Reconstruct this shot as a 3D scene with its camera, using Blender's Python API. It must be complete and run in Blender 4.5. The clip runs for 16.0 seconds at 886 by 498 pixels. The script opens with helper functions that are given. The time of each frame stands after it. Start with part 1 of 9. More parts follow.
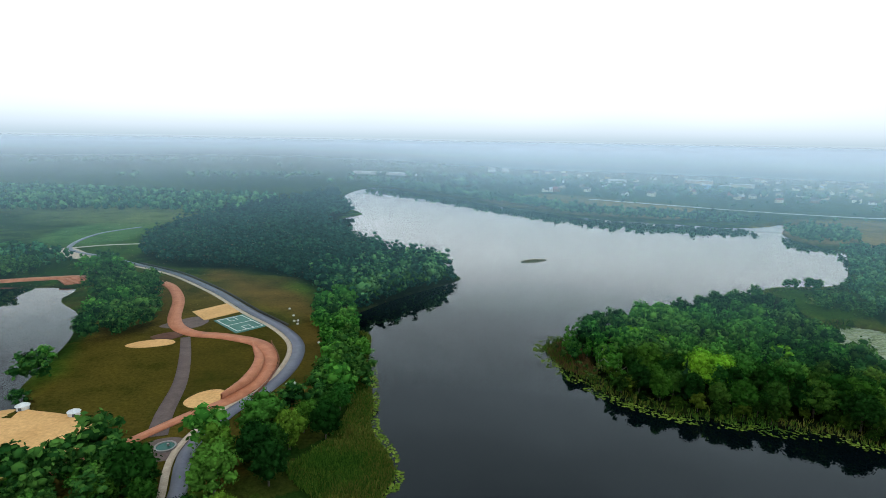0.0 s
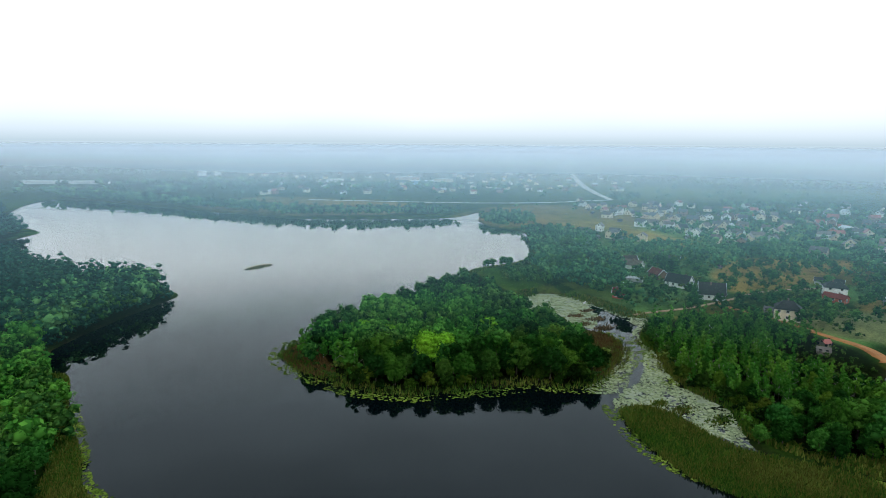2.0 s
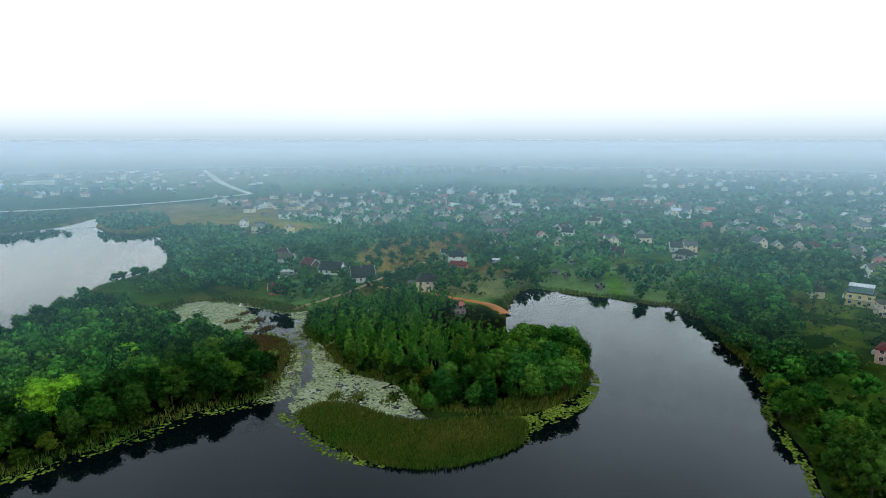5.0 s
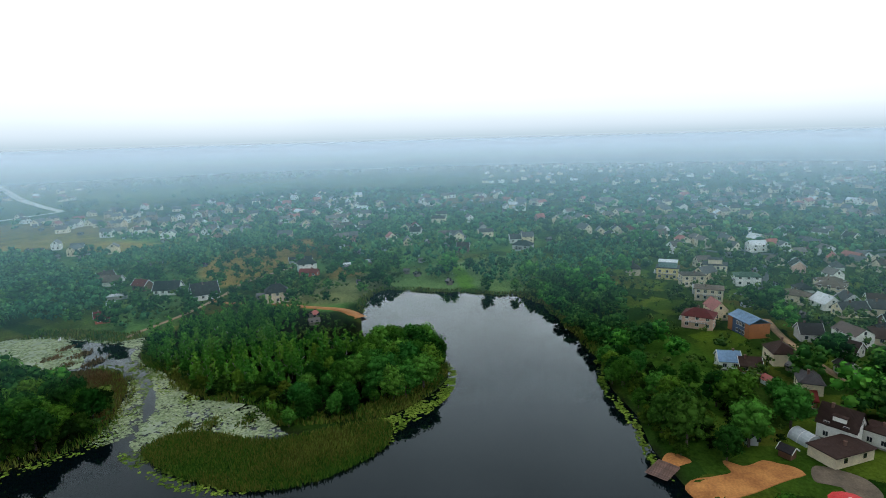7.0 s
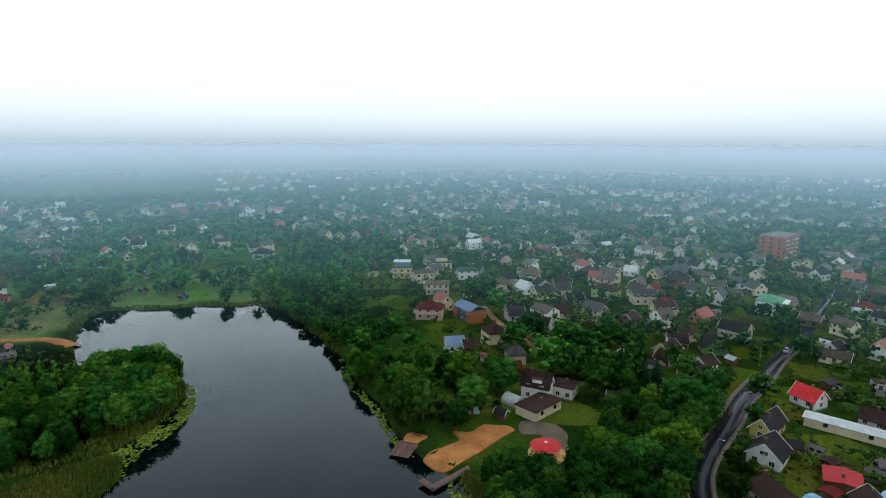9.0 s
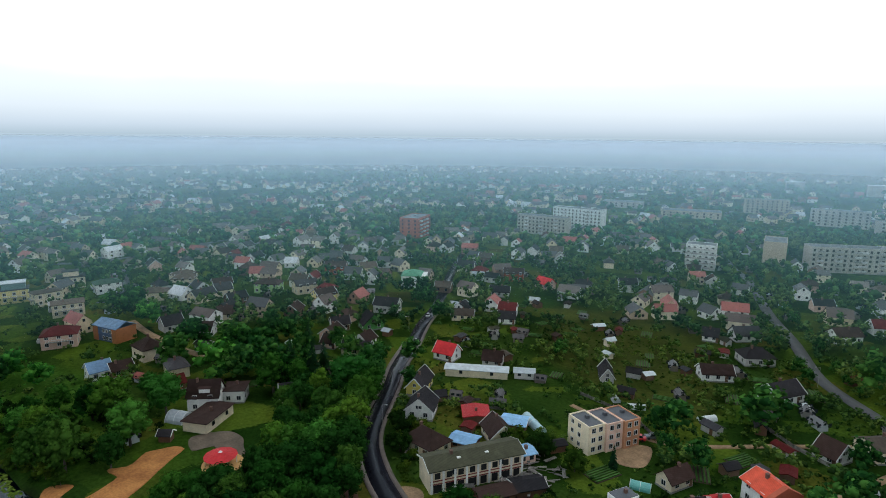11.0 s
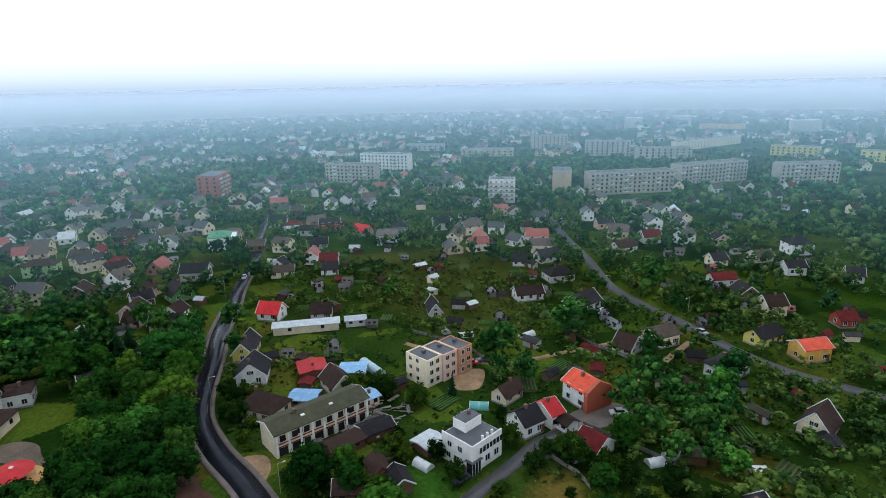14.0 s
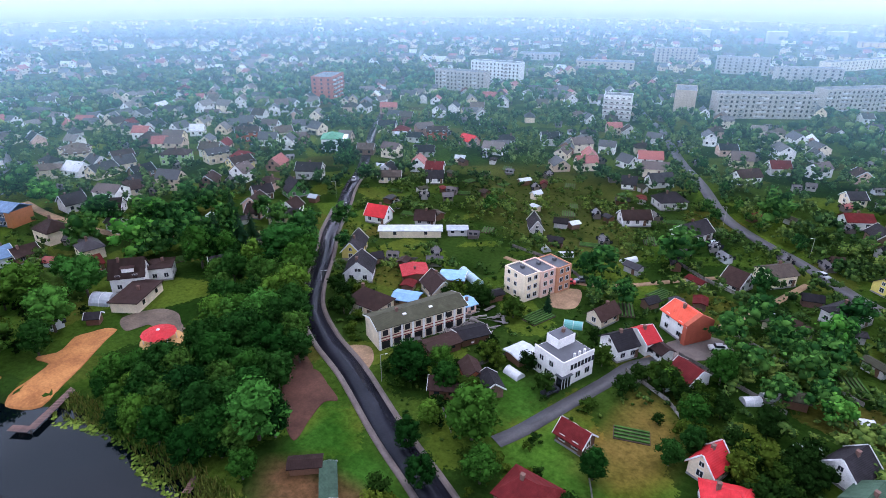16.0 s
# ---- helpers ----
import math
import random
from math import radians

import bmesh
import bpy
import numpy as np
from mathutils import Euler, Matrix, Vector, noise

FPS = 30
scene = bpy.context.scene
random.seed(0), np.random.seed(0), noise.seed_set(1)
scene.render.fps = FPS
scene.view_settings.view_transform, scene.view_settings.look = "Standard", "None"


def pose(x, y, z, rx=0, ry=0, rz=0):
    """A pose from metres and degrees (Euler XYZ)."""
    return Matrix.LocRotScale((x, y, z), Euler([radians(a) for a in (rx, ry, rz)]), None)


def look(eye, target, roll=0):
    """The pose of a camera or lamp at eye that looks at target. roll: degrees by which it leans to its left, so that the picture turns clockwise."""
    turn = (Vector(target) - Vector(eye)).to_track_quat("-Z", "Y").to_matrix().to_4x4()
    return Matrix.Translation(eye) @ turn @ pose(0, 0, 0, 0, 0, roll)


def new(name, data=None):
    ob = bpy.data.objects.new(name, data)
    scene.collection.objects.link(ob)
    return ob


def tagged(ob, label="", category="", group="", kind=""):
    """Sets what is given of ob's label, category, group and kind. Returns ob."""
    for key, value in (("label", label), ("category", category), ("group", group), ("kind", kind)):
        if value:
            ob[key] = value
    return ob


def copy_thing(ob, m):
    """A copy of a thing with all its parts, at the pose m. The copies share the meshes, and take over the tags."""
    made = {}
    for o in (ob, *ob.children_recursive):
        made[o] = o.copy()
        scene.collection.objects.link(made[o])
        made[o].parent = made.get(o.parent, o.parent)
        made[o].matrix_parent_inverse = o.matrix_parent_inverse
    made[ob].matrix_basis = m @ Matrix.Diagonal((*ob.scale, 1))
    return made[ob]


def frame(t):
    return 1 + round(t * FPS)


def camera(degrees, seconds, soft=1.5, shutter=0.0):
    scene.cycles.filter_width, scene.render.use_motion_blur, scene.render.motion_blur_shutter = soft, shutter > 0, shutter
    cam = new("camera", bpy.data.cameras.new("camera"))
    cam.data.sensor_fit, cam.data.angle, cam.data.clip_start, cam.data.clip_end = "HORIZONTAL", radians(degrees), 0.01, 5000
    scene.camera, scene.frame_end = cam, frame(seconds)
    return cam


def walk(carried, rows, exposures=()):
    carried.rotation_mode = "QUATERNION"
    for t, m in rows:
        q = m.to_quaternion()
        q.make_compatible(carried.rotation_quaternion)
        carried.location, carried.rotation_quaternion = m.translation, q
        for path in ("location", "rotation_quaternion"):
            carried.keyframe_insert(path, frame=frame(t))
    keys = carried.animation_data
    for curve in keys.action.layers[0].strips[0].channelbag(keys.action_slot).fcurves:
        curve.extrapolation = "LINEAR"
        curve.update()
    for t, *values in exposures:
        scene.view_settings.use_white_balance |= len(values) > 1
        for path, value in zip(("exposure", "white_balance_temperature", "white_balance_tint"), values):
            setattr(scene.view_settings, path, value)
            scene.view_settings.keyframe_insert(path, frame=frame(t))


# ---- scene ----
cam = camera(74.51, 16.0, soft=0.9)
# seconds, metres, and the yaw, pitch and roll of the drone's camera in degrees
PATH = [
    (0, 0.00, 0.00, 80.00, 0.00, -10.77, 0.99),
    (0.5, -0.31, 0.01, 80.34, -6.85, -10.68, 0.84),
    (1, -0.67, -0.57, 80.44, -13.72, -10.55, 0.57),
    (1.5, -0.92, -0.89, 80.41, -20.32, -10.41, 0.43),
    (2, -0.45, 0.69, 80.23, -27.03, -10.38, 0.42),
    (2.5, 1.21, 4.85, 79.67, -34.07, -10.44, 0.55),
    (3, 3.76, 9.44, 79.01, -41.36, -10.59, 0.95),
    (3.5, 5.79, 12.00, 78.47, -48.54, -10.74, 1.36),
    (4, 7.25, 13.59, 77.78, -54.46, -10.81, 1.27),
    (6.5, 7.30, 13.38, 78.76, -70.90, -10.91, -1.76),
    (7, 6.50, 13.28, 78.96, -76.48, -10.92, -1.58),
    (7.5, 5.48, 13.23, 79.08, -82.89, -10.88, -1.17),
    (8, 4.27, 13.01, 79.01, -89.22, -10.74, -0.72),
    (8.5, 2.86, 12.73, 78.94, -95.35, -10.55, -0.20),
    (9, 1.31, 12.40, 79.10, -101.85, -10.51, 0.25),
    (9.5, 0.05, 12.16, 79.75, -109.35, -10.72, 0.30),
    (10, -0.65, 12.05, 80.41, -117.63, -11.00, 0.27),
    (12.5, 4.12, 11.14, 77.38, -152.35, -11.10, 0.12),
    (13, 4.67, 11.51, 77.27, -153.50, -12.01, -0.52),
    (13.5, 5.05, 11.42, 77.24, -153.76, -13.61, -0.95),
    (14, 5.53, 11.05, 77.10, -153.89, -15.88, -1.11),
    (14.5, 5.91, 10.92, 76.99, -153.74, -18.21, -0.92),
    (15, 6.25, 11.08, 77.24, -152.68, -20.40, -0.68),
    (15.5, 6.48, 11.83, 77.47, -149.61, -22.41, -0.19),
    (16, 6.58, 12.78, 77.80, -143.63, -24.40, 0.15),
]
EXPOSURES = [(0.0, 0.1, 6350, 7), (8.0, 0.02, 6350, 7), (10.0, -0.12, 6250, 7), (12.5, -0.14, 6150, 9), (14.5, 0.4, 5950, 16), (16.0, 0.88, 5650, 30)]
walk(cam, [(t, pose(x, y, z, 90 + pitch, 0, yaw) @ pose(0, 0, 0, 0, 0, roll)) for t, x, y, z, yaw, pitch, roll in PATH], EXPOSURES)

# ---- light: an overcast morning, white sky, weak wide sun ----
world = bpy.data.worlds.new("overcast_sky")
scene.world = world
world.use_nodes = True
wn, wl = world.node_tree.nodes, world.node_tree.links
wn.clear()
SKY_SUN = (radians(58), radians(200))
sky = wn.new("ShaderNodeTexSky")
sky.sky_type, sky.sun_disc = "NISHITA", False
sky.sun_elevation, sky.sun_rotation = SKY_SUN
coord = wn.new("ShaderNodeTexCoord")
split = wn.new("ShaderNodeSeparateXYZ")
wl.new(coord.outputs["Generated"], split.inputs[0])
stretch = wn.new("ShaderNodeMapping")
stretch.inputs["Scale"].default_value = (1.6, 1.6, 5.0)
wl.new(coord.outputs["Generated"], stretch.inputs["Vector"])
cloud = wn.new("ShaderNodeTexNoise")
cloud.inputs["Scale"].default_value, cloud.inputs["Detail"].default_value = 1.7, 5.0
wl.new(stretch.outputs[0], cloud.inputs["Vector"])
# cloud cover: bluish grey low down, white higher up, with soft darker banks
rise = wn.new("ShaderNodeValToRGB")
r = rise.color_ramp
r.elements[0].position, r.elements[0].color = 0.0, (0.53, 0.65, 0.75, 1)
r.elements[1].position, r.elements[1].color = 1.0, (1.3, 1.33, 1.38, 1)
for p, c in ((0.014, (0.69, 0.79, 0.9, 1)), (0.04, (0.9, 0.97, 1.04, 1)), (0.08, (1.06, 1.11, 1.17, 1)), (0.14, (1.75, 1.79, 1.83, 1)), (0.2, (1.9, 1.95, 2.0, 1)), (0.28, (0.92, 1.05, 1.12, 1)), (0.4, (0.64, 0.77, 0.85, 1)), (0.6, (0.46, 0.57, 0.64, 1)), (0.8, (1.0, 1.03, 1.08, 1))):
    e = r.elements.new(p)
    e.color = c
# the banks reach to uneven heights
ragged = wn.new("ShaderNodeMath")
ragged.operation = "MULTIPLY_ADD"
ragged.inputs[1].default_value = 0.07
wl.new(cloud.outputs[0], ragged.inputs[0])
lower = wn.new("ShaderNodeMath")
lower.operation = "ADD"
lower.inputs[1].default_value = -0.035
wl.new(split.outputs["Z"], lower.inputs[0])
wl.new(lower.outputs[0], ragged.inputs[2])
near_rim = wn.new("ShaderNodeMapRange")
near_rim.inputs["From Min"].default_value, near_rim.inputs["From Max"].default_value = 0.0, 0.1
wl.new(split.outputs["Z"], near_rim.inputs[0])
level = wn.new("ShaderNodeMix")
wl.new(near_rim.outputs[0], level.inputs["Factor"])
wl.new(split.outputs["Z"], level.inputs["A"])
wl.new(ragged.outputs[0], level.inputs["B"])
wl.new(level.outputs[0], rise.inputs[0])
bank = wn.new("ShaderNodeMapRange")
bank.inputs["From Min"].default_value, bank.inputs["From Max"].default_value = 0.35, 0.68
bank.inputs["To Min"].default_value, bank.inputs["To Max"].default_value = 0.84, 1.18
wl.new(cloud.outputs[0], bank.inputs[0])
shade = wn.new("ShaderNodeVectorMath")
shade.operation = "SCALE"
wl.new(rise.outputs[0], shade.inputs[0])
# the cloud is thinner, so brighter, in the east
across = wn.new("ShaderNodeMapRange")
across.inputs["From Min"].default_value = -1.0
wl.new(split.outputs["X"], across.inputs[0])
east = wn.new("ShaderNodeValToRGB")
e = east.color_ramp.elements
e[0].position, e[0].color = 0.0, (0.3, 0.3, 0.3, 1)
e[1].position, e[1].color = 1.0, (1.1, 1.1, 1.1, 1)
for p, c in ((0.5, 0.56), (0.83, 0.58), (0.93, 0.86)):
    e.new(p).color = (c, c, c, 1)
wl.new(across.outputs[0], east.inputs[0])
both = wn.new("ShaderNodeMath")
both.operation = "MULTIPLY"
wl.new(bank.outputs[0], both.inputs[0])
wl.new(east.outputs[0], both.inputs[1])
twice = wn.new("ShaderNodeMath")
twice.operation = "MULTIPLY"
twice.inputs[1].default_value = 2.0
wl.new(both.outputs[0], twice.inputs[0])
high = wn.new("ShaderNodeMapRange")
high.inputs["From Min"].default_value, high.inputs["From Max"].default_value = 0.1, 0.3
wl.new(split.outputs["Z"], high.inputs[0])
side = wn.new("ShaderNodeMix")
side.inputs["A"].default_value = 1.0
wl.new(high.outputs[0], side.inputs["Factor"])
wl.new(twice.outputs[0], side.inputs["B"])
wl.new(side.outputs[0], shade.inputs["Scale"])
clear = wn.new("ShaderNodeVectorMath")
clear.operation = "SCALE"
clear.inputs["Scale"].default_value = 0.1
wl.new(sky.outputs[0], clear.inputs[0])
mix = wn.new("ShaderNodeMix")
mix.data_type = "RGBA"
mix.inputs["Factor"].default_value = 0.9
wl.new(clear.outputs[0], mix.inputs["A"])
wl.new(shade.outputs[0], mix.inputs["B"])
back = wn.new("ShaderNodeBackground")
back.inputs["Strength"].default_value = 1.08
wl.new(mix.outputs["Result"], back.inputs["Color"])
wout = wn.new("ShaderNodeOutputWorld")
wl.new(back.outputs[0], wout.inputs["Surface"])

sun = new("sun", bpy.data.lights.new("sun", "SUN"))
sun.data.energy, sun.data.angle, sun.data.color = 0.65, radians(18), (1.0, 0.96, 0.9)
sun.matrix_world = look((0, 0, 300), (0 + math.sin(radians(200)) * -300, math.cos(radians(200)) * -300, 300 - 300 * math.tan(radians(58))))


# ---- materials ----
def nodes_of(name):
    m = bpy.data.materials.new(name)
    m.use_nodes = True
    n, l = m.node_tree.nodes, m.node_tree.links
    return m, n, l, n["Principled BSDF"]


def noise_node(n, l, scale, detail=4.0, rough=0.6, where="Object"):
    tc = n.new("ShaderNodeTexCoord")
    t = n.new("ShaderNodeTexNoise")
    t.inputs["Scale"].default_value, t.inputs["Detail"].default_value, t.inputs["Roughness"].default_value = scale, detail, rough
    l.new(tc.outputs[where], t.inputs["Vector"])
    return t


def ramp_node(n, l, source, stops):
    r = n.new("ShaderNodeValToRGB")
    r.color_ramp.elements[0].position, r.color_ramp.elements[0].color = stops[0][0], (*stops[0][1], 1)
    r.color_ramp.elements[1].position, r.color_ramp.elements[1].color = stops[-1][0], (*stops[-1][1], 1)
    for p, c in stops[1:-1]:
        r.color_ramp.elements.new(p).color = (*c, 1)
    l.new(source, r.inputs[0])
    return r


def mix_node(n, l, a, b, factor, blend="MIX"):
    m = n.new("ShaderNodeMix")
    m.data_type, m.blend_type = "RGBA", blend
    for socket, v in (("A", a), ("B", b), ("Factor", factor)):
        if isinstance(v, (int, float)):
            m.inputs[socket].default_value = v
        elif isinstance(v, tuple):
            m.inputs[socket].default_value = (*v, 1)
        else:
            l.new(v, m.inputs[socket])
    return m.outputs["Result"]


def surface(name, dark, light, scale=1.0, rough=0.85, bump=0.3, fine=6.0, metal=0.0, by_object=0.0, spec=0.3):
    """A matt or glossy surface with stains at one size and grain at a finer one."""
    m, n, l, p = nodes_of(name)
    big = noise_node(n, l, scale)
    small = noise_node(n, l, scale * fine, 3.0)
    base = ramp_node(n, l, big.outputs[0], ((0.3, dark), (0.7, light))).outputs[0]
    grain = ramp_node(n, l, small.outputs[0], ((0.3, (0.78,) * 3), (0.7, (1.12,) * 3))).outputs[0]
    col = mix_node(n, l, base, grain, 1.0, "MULTIPLY")
    if by_object:
        info = n.new("ShaderNodeObjectInfo")
        own = ramp_node(n, l, info.outputs["Random"], ((0.0, (1 - by_object,) * 3), (1.0, (1 + by_object,) * 3))).outputs[0]
        col = mix_node(n, l, col, own, 1.0, "MULTIPLY")
    l.new(col, p.inputs["Base Color"])
    p.inputs["Roughness"].default_value, p.inputs["Metallic"].default_value = rough, metal
    p.inputs["Specular IOR Level"].default_value = spec
    if bump:
        b = n.new("ShaderNodeBump")
        b.inputs["Strength"].default_value, b.inputs["Distance"].default_value = bump, 0.05
        l.new(small.outputs[0], b.inputs["Height"])
        l.new(b.outputs[0], p.inputs["Normal"])
    return m


def foliage(name, tones, per_object=True):
    """Leaves: tone by tree (or by clump), mottled from leaf to leaf, a little light passing through."""
    m, n, l, p = nodes_of(name)
    if per_object:
        pick = n.new("ShaderNodeObjectInfo").outputs["Random"]
    else:
        big = noise_node(n, l, 0.035, 2.0)
        isl = n.new("ShaderNodeNewGeometry")
        add = n.new("ShaderNodeMath")
        add.operation = "MULTIPLY_ADD"
        add.inputs[1].default_value, add.inputs[2].default_value = 0.35, -0.18
        l.new(isl.outputs["Random Per Island"], add.inputs[0])
        add2 = n.new("ShaderNodeMath")
        l.new(big.outputs[0], add2.inputs[0])
        l.new(add.outputs[0], add2.inputs[1])
        spread = n.new("ShaderNodeMapRange")
        spread.inputs["From Min"].default_value, spread.inputs["From Max"].default_value = 0.25, 0.75
        l.new(add2.outputs[0], spread.inputs[0])
        pick = spread.outputs[0]
    base = ramp_node(n, l, pick, tones).outputs[0]
    isl = n.new("ShaderNodeNewGeometry")
    lo, hi = (0.6, 1.45) if per_object else (0.7, 1.3)
    leaf = ramp_node(n, l, isl.outputs["Random Per Island"], ((0.0, (lo, lo, lo)), (1.0, (hi, hi, hi * 0.95)))).outputs[0]
    col = mix_node(n, l, base, leaf, 1.0, "MULTIPLY")
    l.new(col, p.inputs["Base Color"])
    p.inputs["Roughness"].default_value, p.inputs["Specular IOR Level"].default_value = 0.8, 0.0
    tr = n.new("ShaderNodeBsdfTranslucent")
    l.new(col, tr.inputs["Color"])
    mx = n.new("ShaderNodeMixShader")
    mx.inputs[0].default_value = 0.06
    l.new(p.outputs[0], mx.inputs[1])
    l.new(tr.outputs[0], mx.inputs[2])
    l.new(mx.outputs[0], n["Material Output"].inputs["Surface"])
    return m


LEAF = foliage("broad_leaves", ((0.0, (0.0049, 0.0239, 0.0041)), (0.3, (0.0097, 0.0411, 0.0062)), (0.55, (0.0202, 0.0663, 0.0082)), (0.8, (0.0361, 0.0928, 0.0102)), (1.0, (0.0696, 0.1326, 0.0136))))
LEAF_DARK = foliage("dark_leaves", ((0.0, (0.0054, 0.0252, 0.0050)), (0.6, (0.0144, 0.0495, 0.0080)), (1.0, (0.0324, 0.0765, 0.0110))))
LEAF_MID = foliage("mid_leaves", ((0.0, (0.0163, 0.0718, 0.0127)), (0.5, (0.0326, 0.1117, 0.0164)), (1.0, (0.0673, 0.1546, 0.0200))))
LEAF_LIME = foliage("fresh_leaves", ((0.0, (0.08, 0.235, 0.012)), (1.0, (0.13, 0.29, 0.018))))
LEAF_RUST = foliage("autumn_leaves", ((0.0, (0.1080, 0.0634, 0.0115)), (1.0, (0.0864, 0.0922, 0.0115))))
LEAF_BIRCH = foliage("birch_leaves", ((0.0, (0.0268, 0.1037, 0.0143)), (0.5, (0.0506, 0.1598, 0.0198)), (1.0, (0.0893, 0.2074, 0.0253))))
NEEDLE = foliage("spruce_needles", ((0.0, (0.0054, 0.0216, 0.0099)), (1.0, (0.0108, 0.0324, 0.0126))))
# the bluish haze of distance is put into these two leaf colours
LEAF_HAZED = foliage("woodland_leaves", ((0.0, (0.0093, 0.0506, 0.0277)), (0.5, (0.0290, 0.1076, 0.0431)), (1.0, (0.0828, 0.1898, 0.0607))), False)
PINE_HAZED = foliage("pine_wood", ((0.0, (0.0056, 0.0306, 0.0250)), (0.6, (0.0105, 0.0460, 0.0327)), (1.0, (0.0197, 0.0664, 0.0346))), False)
LEAF_TOWN = foliage("garden_leaves", ((0.0, (0.0123, 0.0414, 0.0160)), (0.5, (0.0381, 0.0897, 0.0266)), (1.0, (0.1085, 0.1552, 0.0426))), False)
LEAF_GARDEN = foliage("orchard_leaves", ((0.0, (0.0047, 0.0147, 0.0030)), (0.35, (0.0106, 0.0294, 0.0048)), (0.7, (0.0258, 0.0523, 0.0060)), (1.0, (0.0529, 0.0776, 0.0084))))
BARK = surface("bark", (0.045, 0.035, 0.028), (0.12, 0.1, 0.085), 1.5, 0.95)
BIRCH_BARK = surface("birch_bark", (0.2, 0.19, 0.17), (0.55, 0.53, 0.5), 1.2, 0.9)

# ---- the lie of the land ----
LAKE = [
    (81, -21), (40, -22), (0, -30), (-50, -25), (-85, 10), (-80, 60), (-45, 95), (-18, 117), (-13, 128), (-20, 147), (-21, 166), (-25, 190), (-31, 227),
    (-40, 245), (-37, 261), (-23, 283), (-7, 304), (8, 322), (10, 334), (-5, 356), (-45, 400), (-92, 490), (-107, 555), (-84, 608), (-108, 660), (-136, 780),
    (-128, 900), (-96, 935), (-21, 835), (46, 735), (106, 656), (130, 621), (181, 588), (232, 570), (295, 552), (342, 584), (330, 556), (311, 530),
]
LAKE += [
    (296, 488), (303, 440), (291, 411), (253, 355), (234, 323), (190, 317), (168, 304), (148, 290), (124, 278), (95, 262), (76, 248), (57, 234), (45, 222), (42, 212), (46, 195),
    (55, 177), (67, 165), (80, 160), (98, 156), (114, 151), (125, 143), (137, 146), (156, 157), (165, 167), (169, 180), (164, 205), (159, 234), (176, 249),
    (192, 246), (199, 224), (197, 197), (208, 184), (184, 177), (173, 157), (160, 138), (155, 125), (154, 109),
]
LAKE += [
    (141, 93), (140, 86), (147, 73), (160, 63), (174, 57), (187, 56), (200, 62), (214, 76), (208, 92), (243, 109), (266, 116), (280, 118), (292, 112), (289, 89), (292, 72),
    (288, 52), (290, 44), (274, 29), (246, 19), (218, 8), (199, 4), (184, 3), (168, -3), (151, -5), (142, -8), (131, -12), (124, -17), (108, -21),
]
POND = [(-124, 158), (-133, 172), (-139, 195), (-146, 218), (-160, 247), (-176, 262), (-186, 274), (-189, 292), (-212, 293), (-260, 285), (-310, 230), (-310, 130), (-220, 90), (-150, 120)]


def smooth_loop(pts, step=2):
    """A closed Catmull-Rom line through the corners."""
    out, n = [], len(pts)
    for i in range(n):
        a, b, c, d = (np.array(pts[(i + k) % n], float) for k in (-1, 0, 1, 2))
        for s in range(step):
            t = s / step
            out.append(0.5 * (2 * b + (c - a) * t + (2 * a - 5 * b + 4 * c - d) * t * t + (3 * b - a - 3 * c + d) * t ** 3))
    return np.array(out)


def smooth_line(pts, step=6):
    p = [np.array(q, float) for q in pts]
    p = [2 * p[0] - p[1], *p, 2 * p[-1] - p[-2]]
    out = []
    for i in range(1, len(p) - 2):
        a, b, c, d = p[i - 1:i + 3]
        for s in range(step):
            t = s / step
            out.append(0.5 * (2 * b + (c - a) * t + (2 * a - 5 * b + 4 * c - d) * t * t + (3 * b - a - 3 * c + d) * t ** 3))
    return np.array(out + [p[-2]])


def inside(px, py, loop):
    hit = np.zeros(px.shape, bool)
    x0, y0 = loop[-1]
    for x1, y1 in loop:
        cross = (y1 > py) != (y0 > py)
        if y0 != y1:
            hit ^= cross & (px < (x0 - x1) * (py - y1) / (y0 - y1) + x1)
        x0, y0 = x1, y1
    return hit


def distance(px, py, loop):
    best = np.full(px.shape, 1e9)
    x0, y0 = loop[-1]
    for x1, y1 in loop:
        ex, ey = x1 - x0, y1 - y0
        t = np.clip(((px - x0) * ex + (py - y0) * ey) / max(ex * ex + ey * ey, 1e-9), 0, 1)
        best = np.minimum(best, np.hypot(px - x0 - t * ex, py - y0 - t * ey))
        x0, y0 = x1, y1
    return best


LAKE_LINE, POND_LINE = smooth_loop(LAKE), smooth_loop(POND)


def shore(px, py):
    """Metres from the water's edge, positive on land."""
    px, py = np.asarray(px, float), np.asarray(py, float)
    d = np.minimum(distance(px, py, LAKE_LINE), distance(px, py, POND_LINE))
    return np.where(inside(px, py, LAKE_LINE) | inside(px, py, POND_LINE), -d, d)


def wave(px, py, size, seed=0):
    """A cheap smooth variation from -1 to 1."""
    a = np.sin(px / size + 1.7 * seed) * np.cos(py / size * 1.13 + 2.3 * seed)
    b = np.sin((px + py) / size * 1.9 + seed) * np.cos((px - py) / size * 1.6 - 0.7 * seed)
    return 0.6 * a + 0.4 * b


def height(px, py, sd=None):
    px, py = np.asarray(px, float), np.asarray(py, float)
    sd = shore(px, py) if sd is None else sd
    far = np.clip((np.hypot(px, py) - 1600) / 3000, 0, 1)
    z = np.clip(sd * 0.3, -2.0, 1.0) + 0.12 * wave(px, py, 14) * np.clip(sd / 8, 0, 1)
    return z + far * (9 + 9 * wave(px, py, 420, 1))


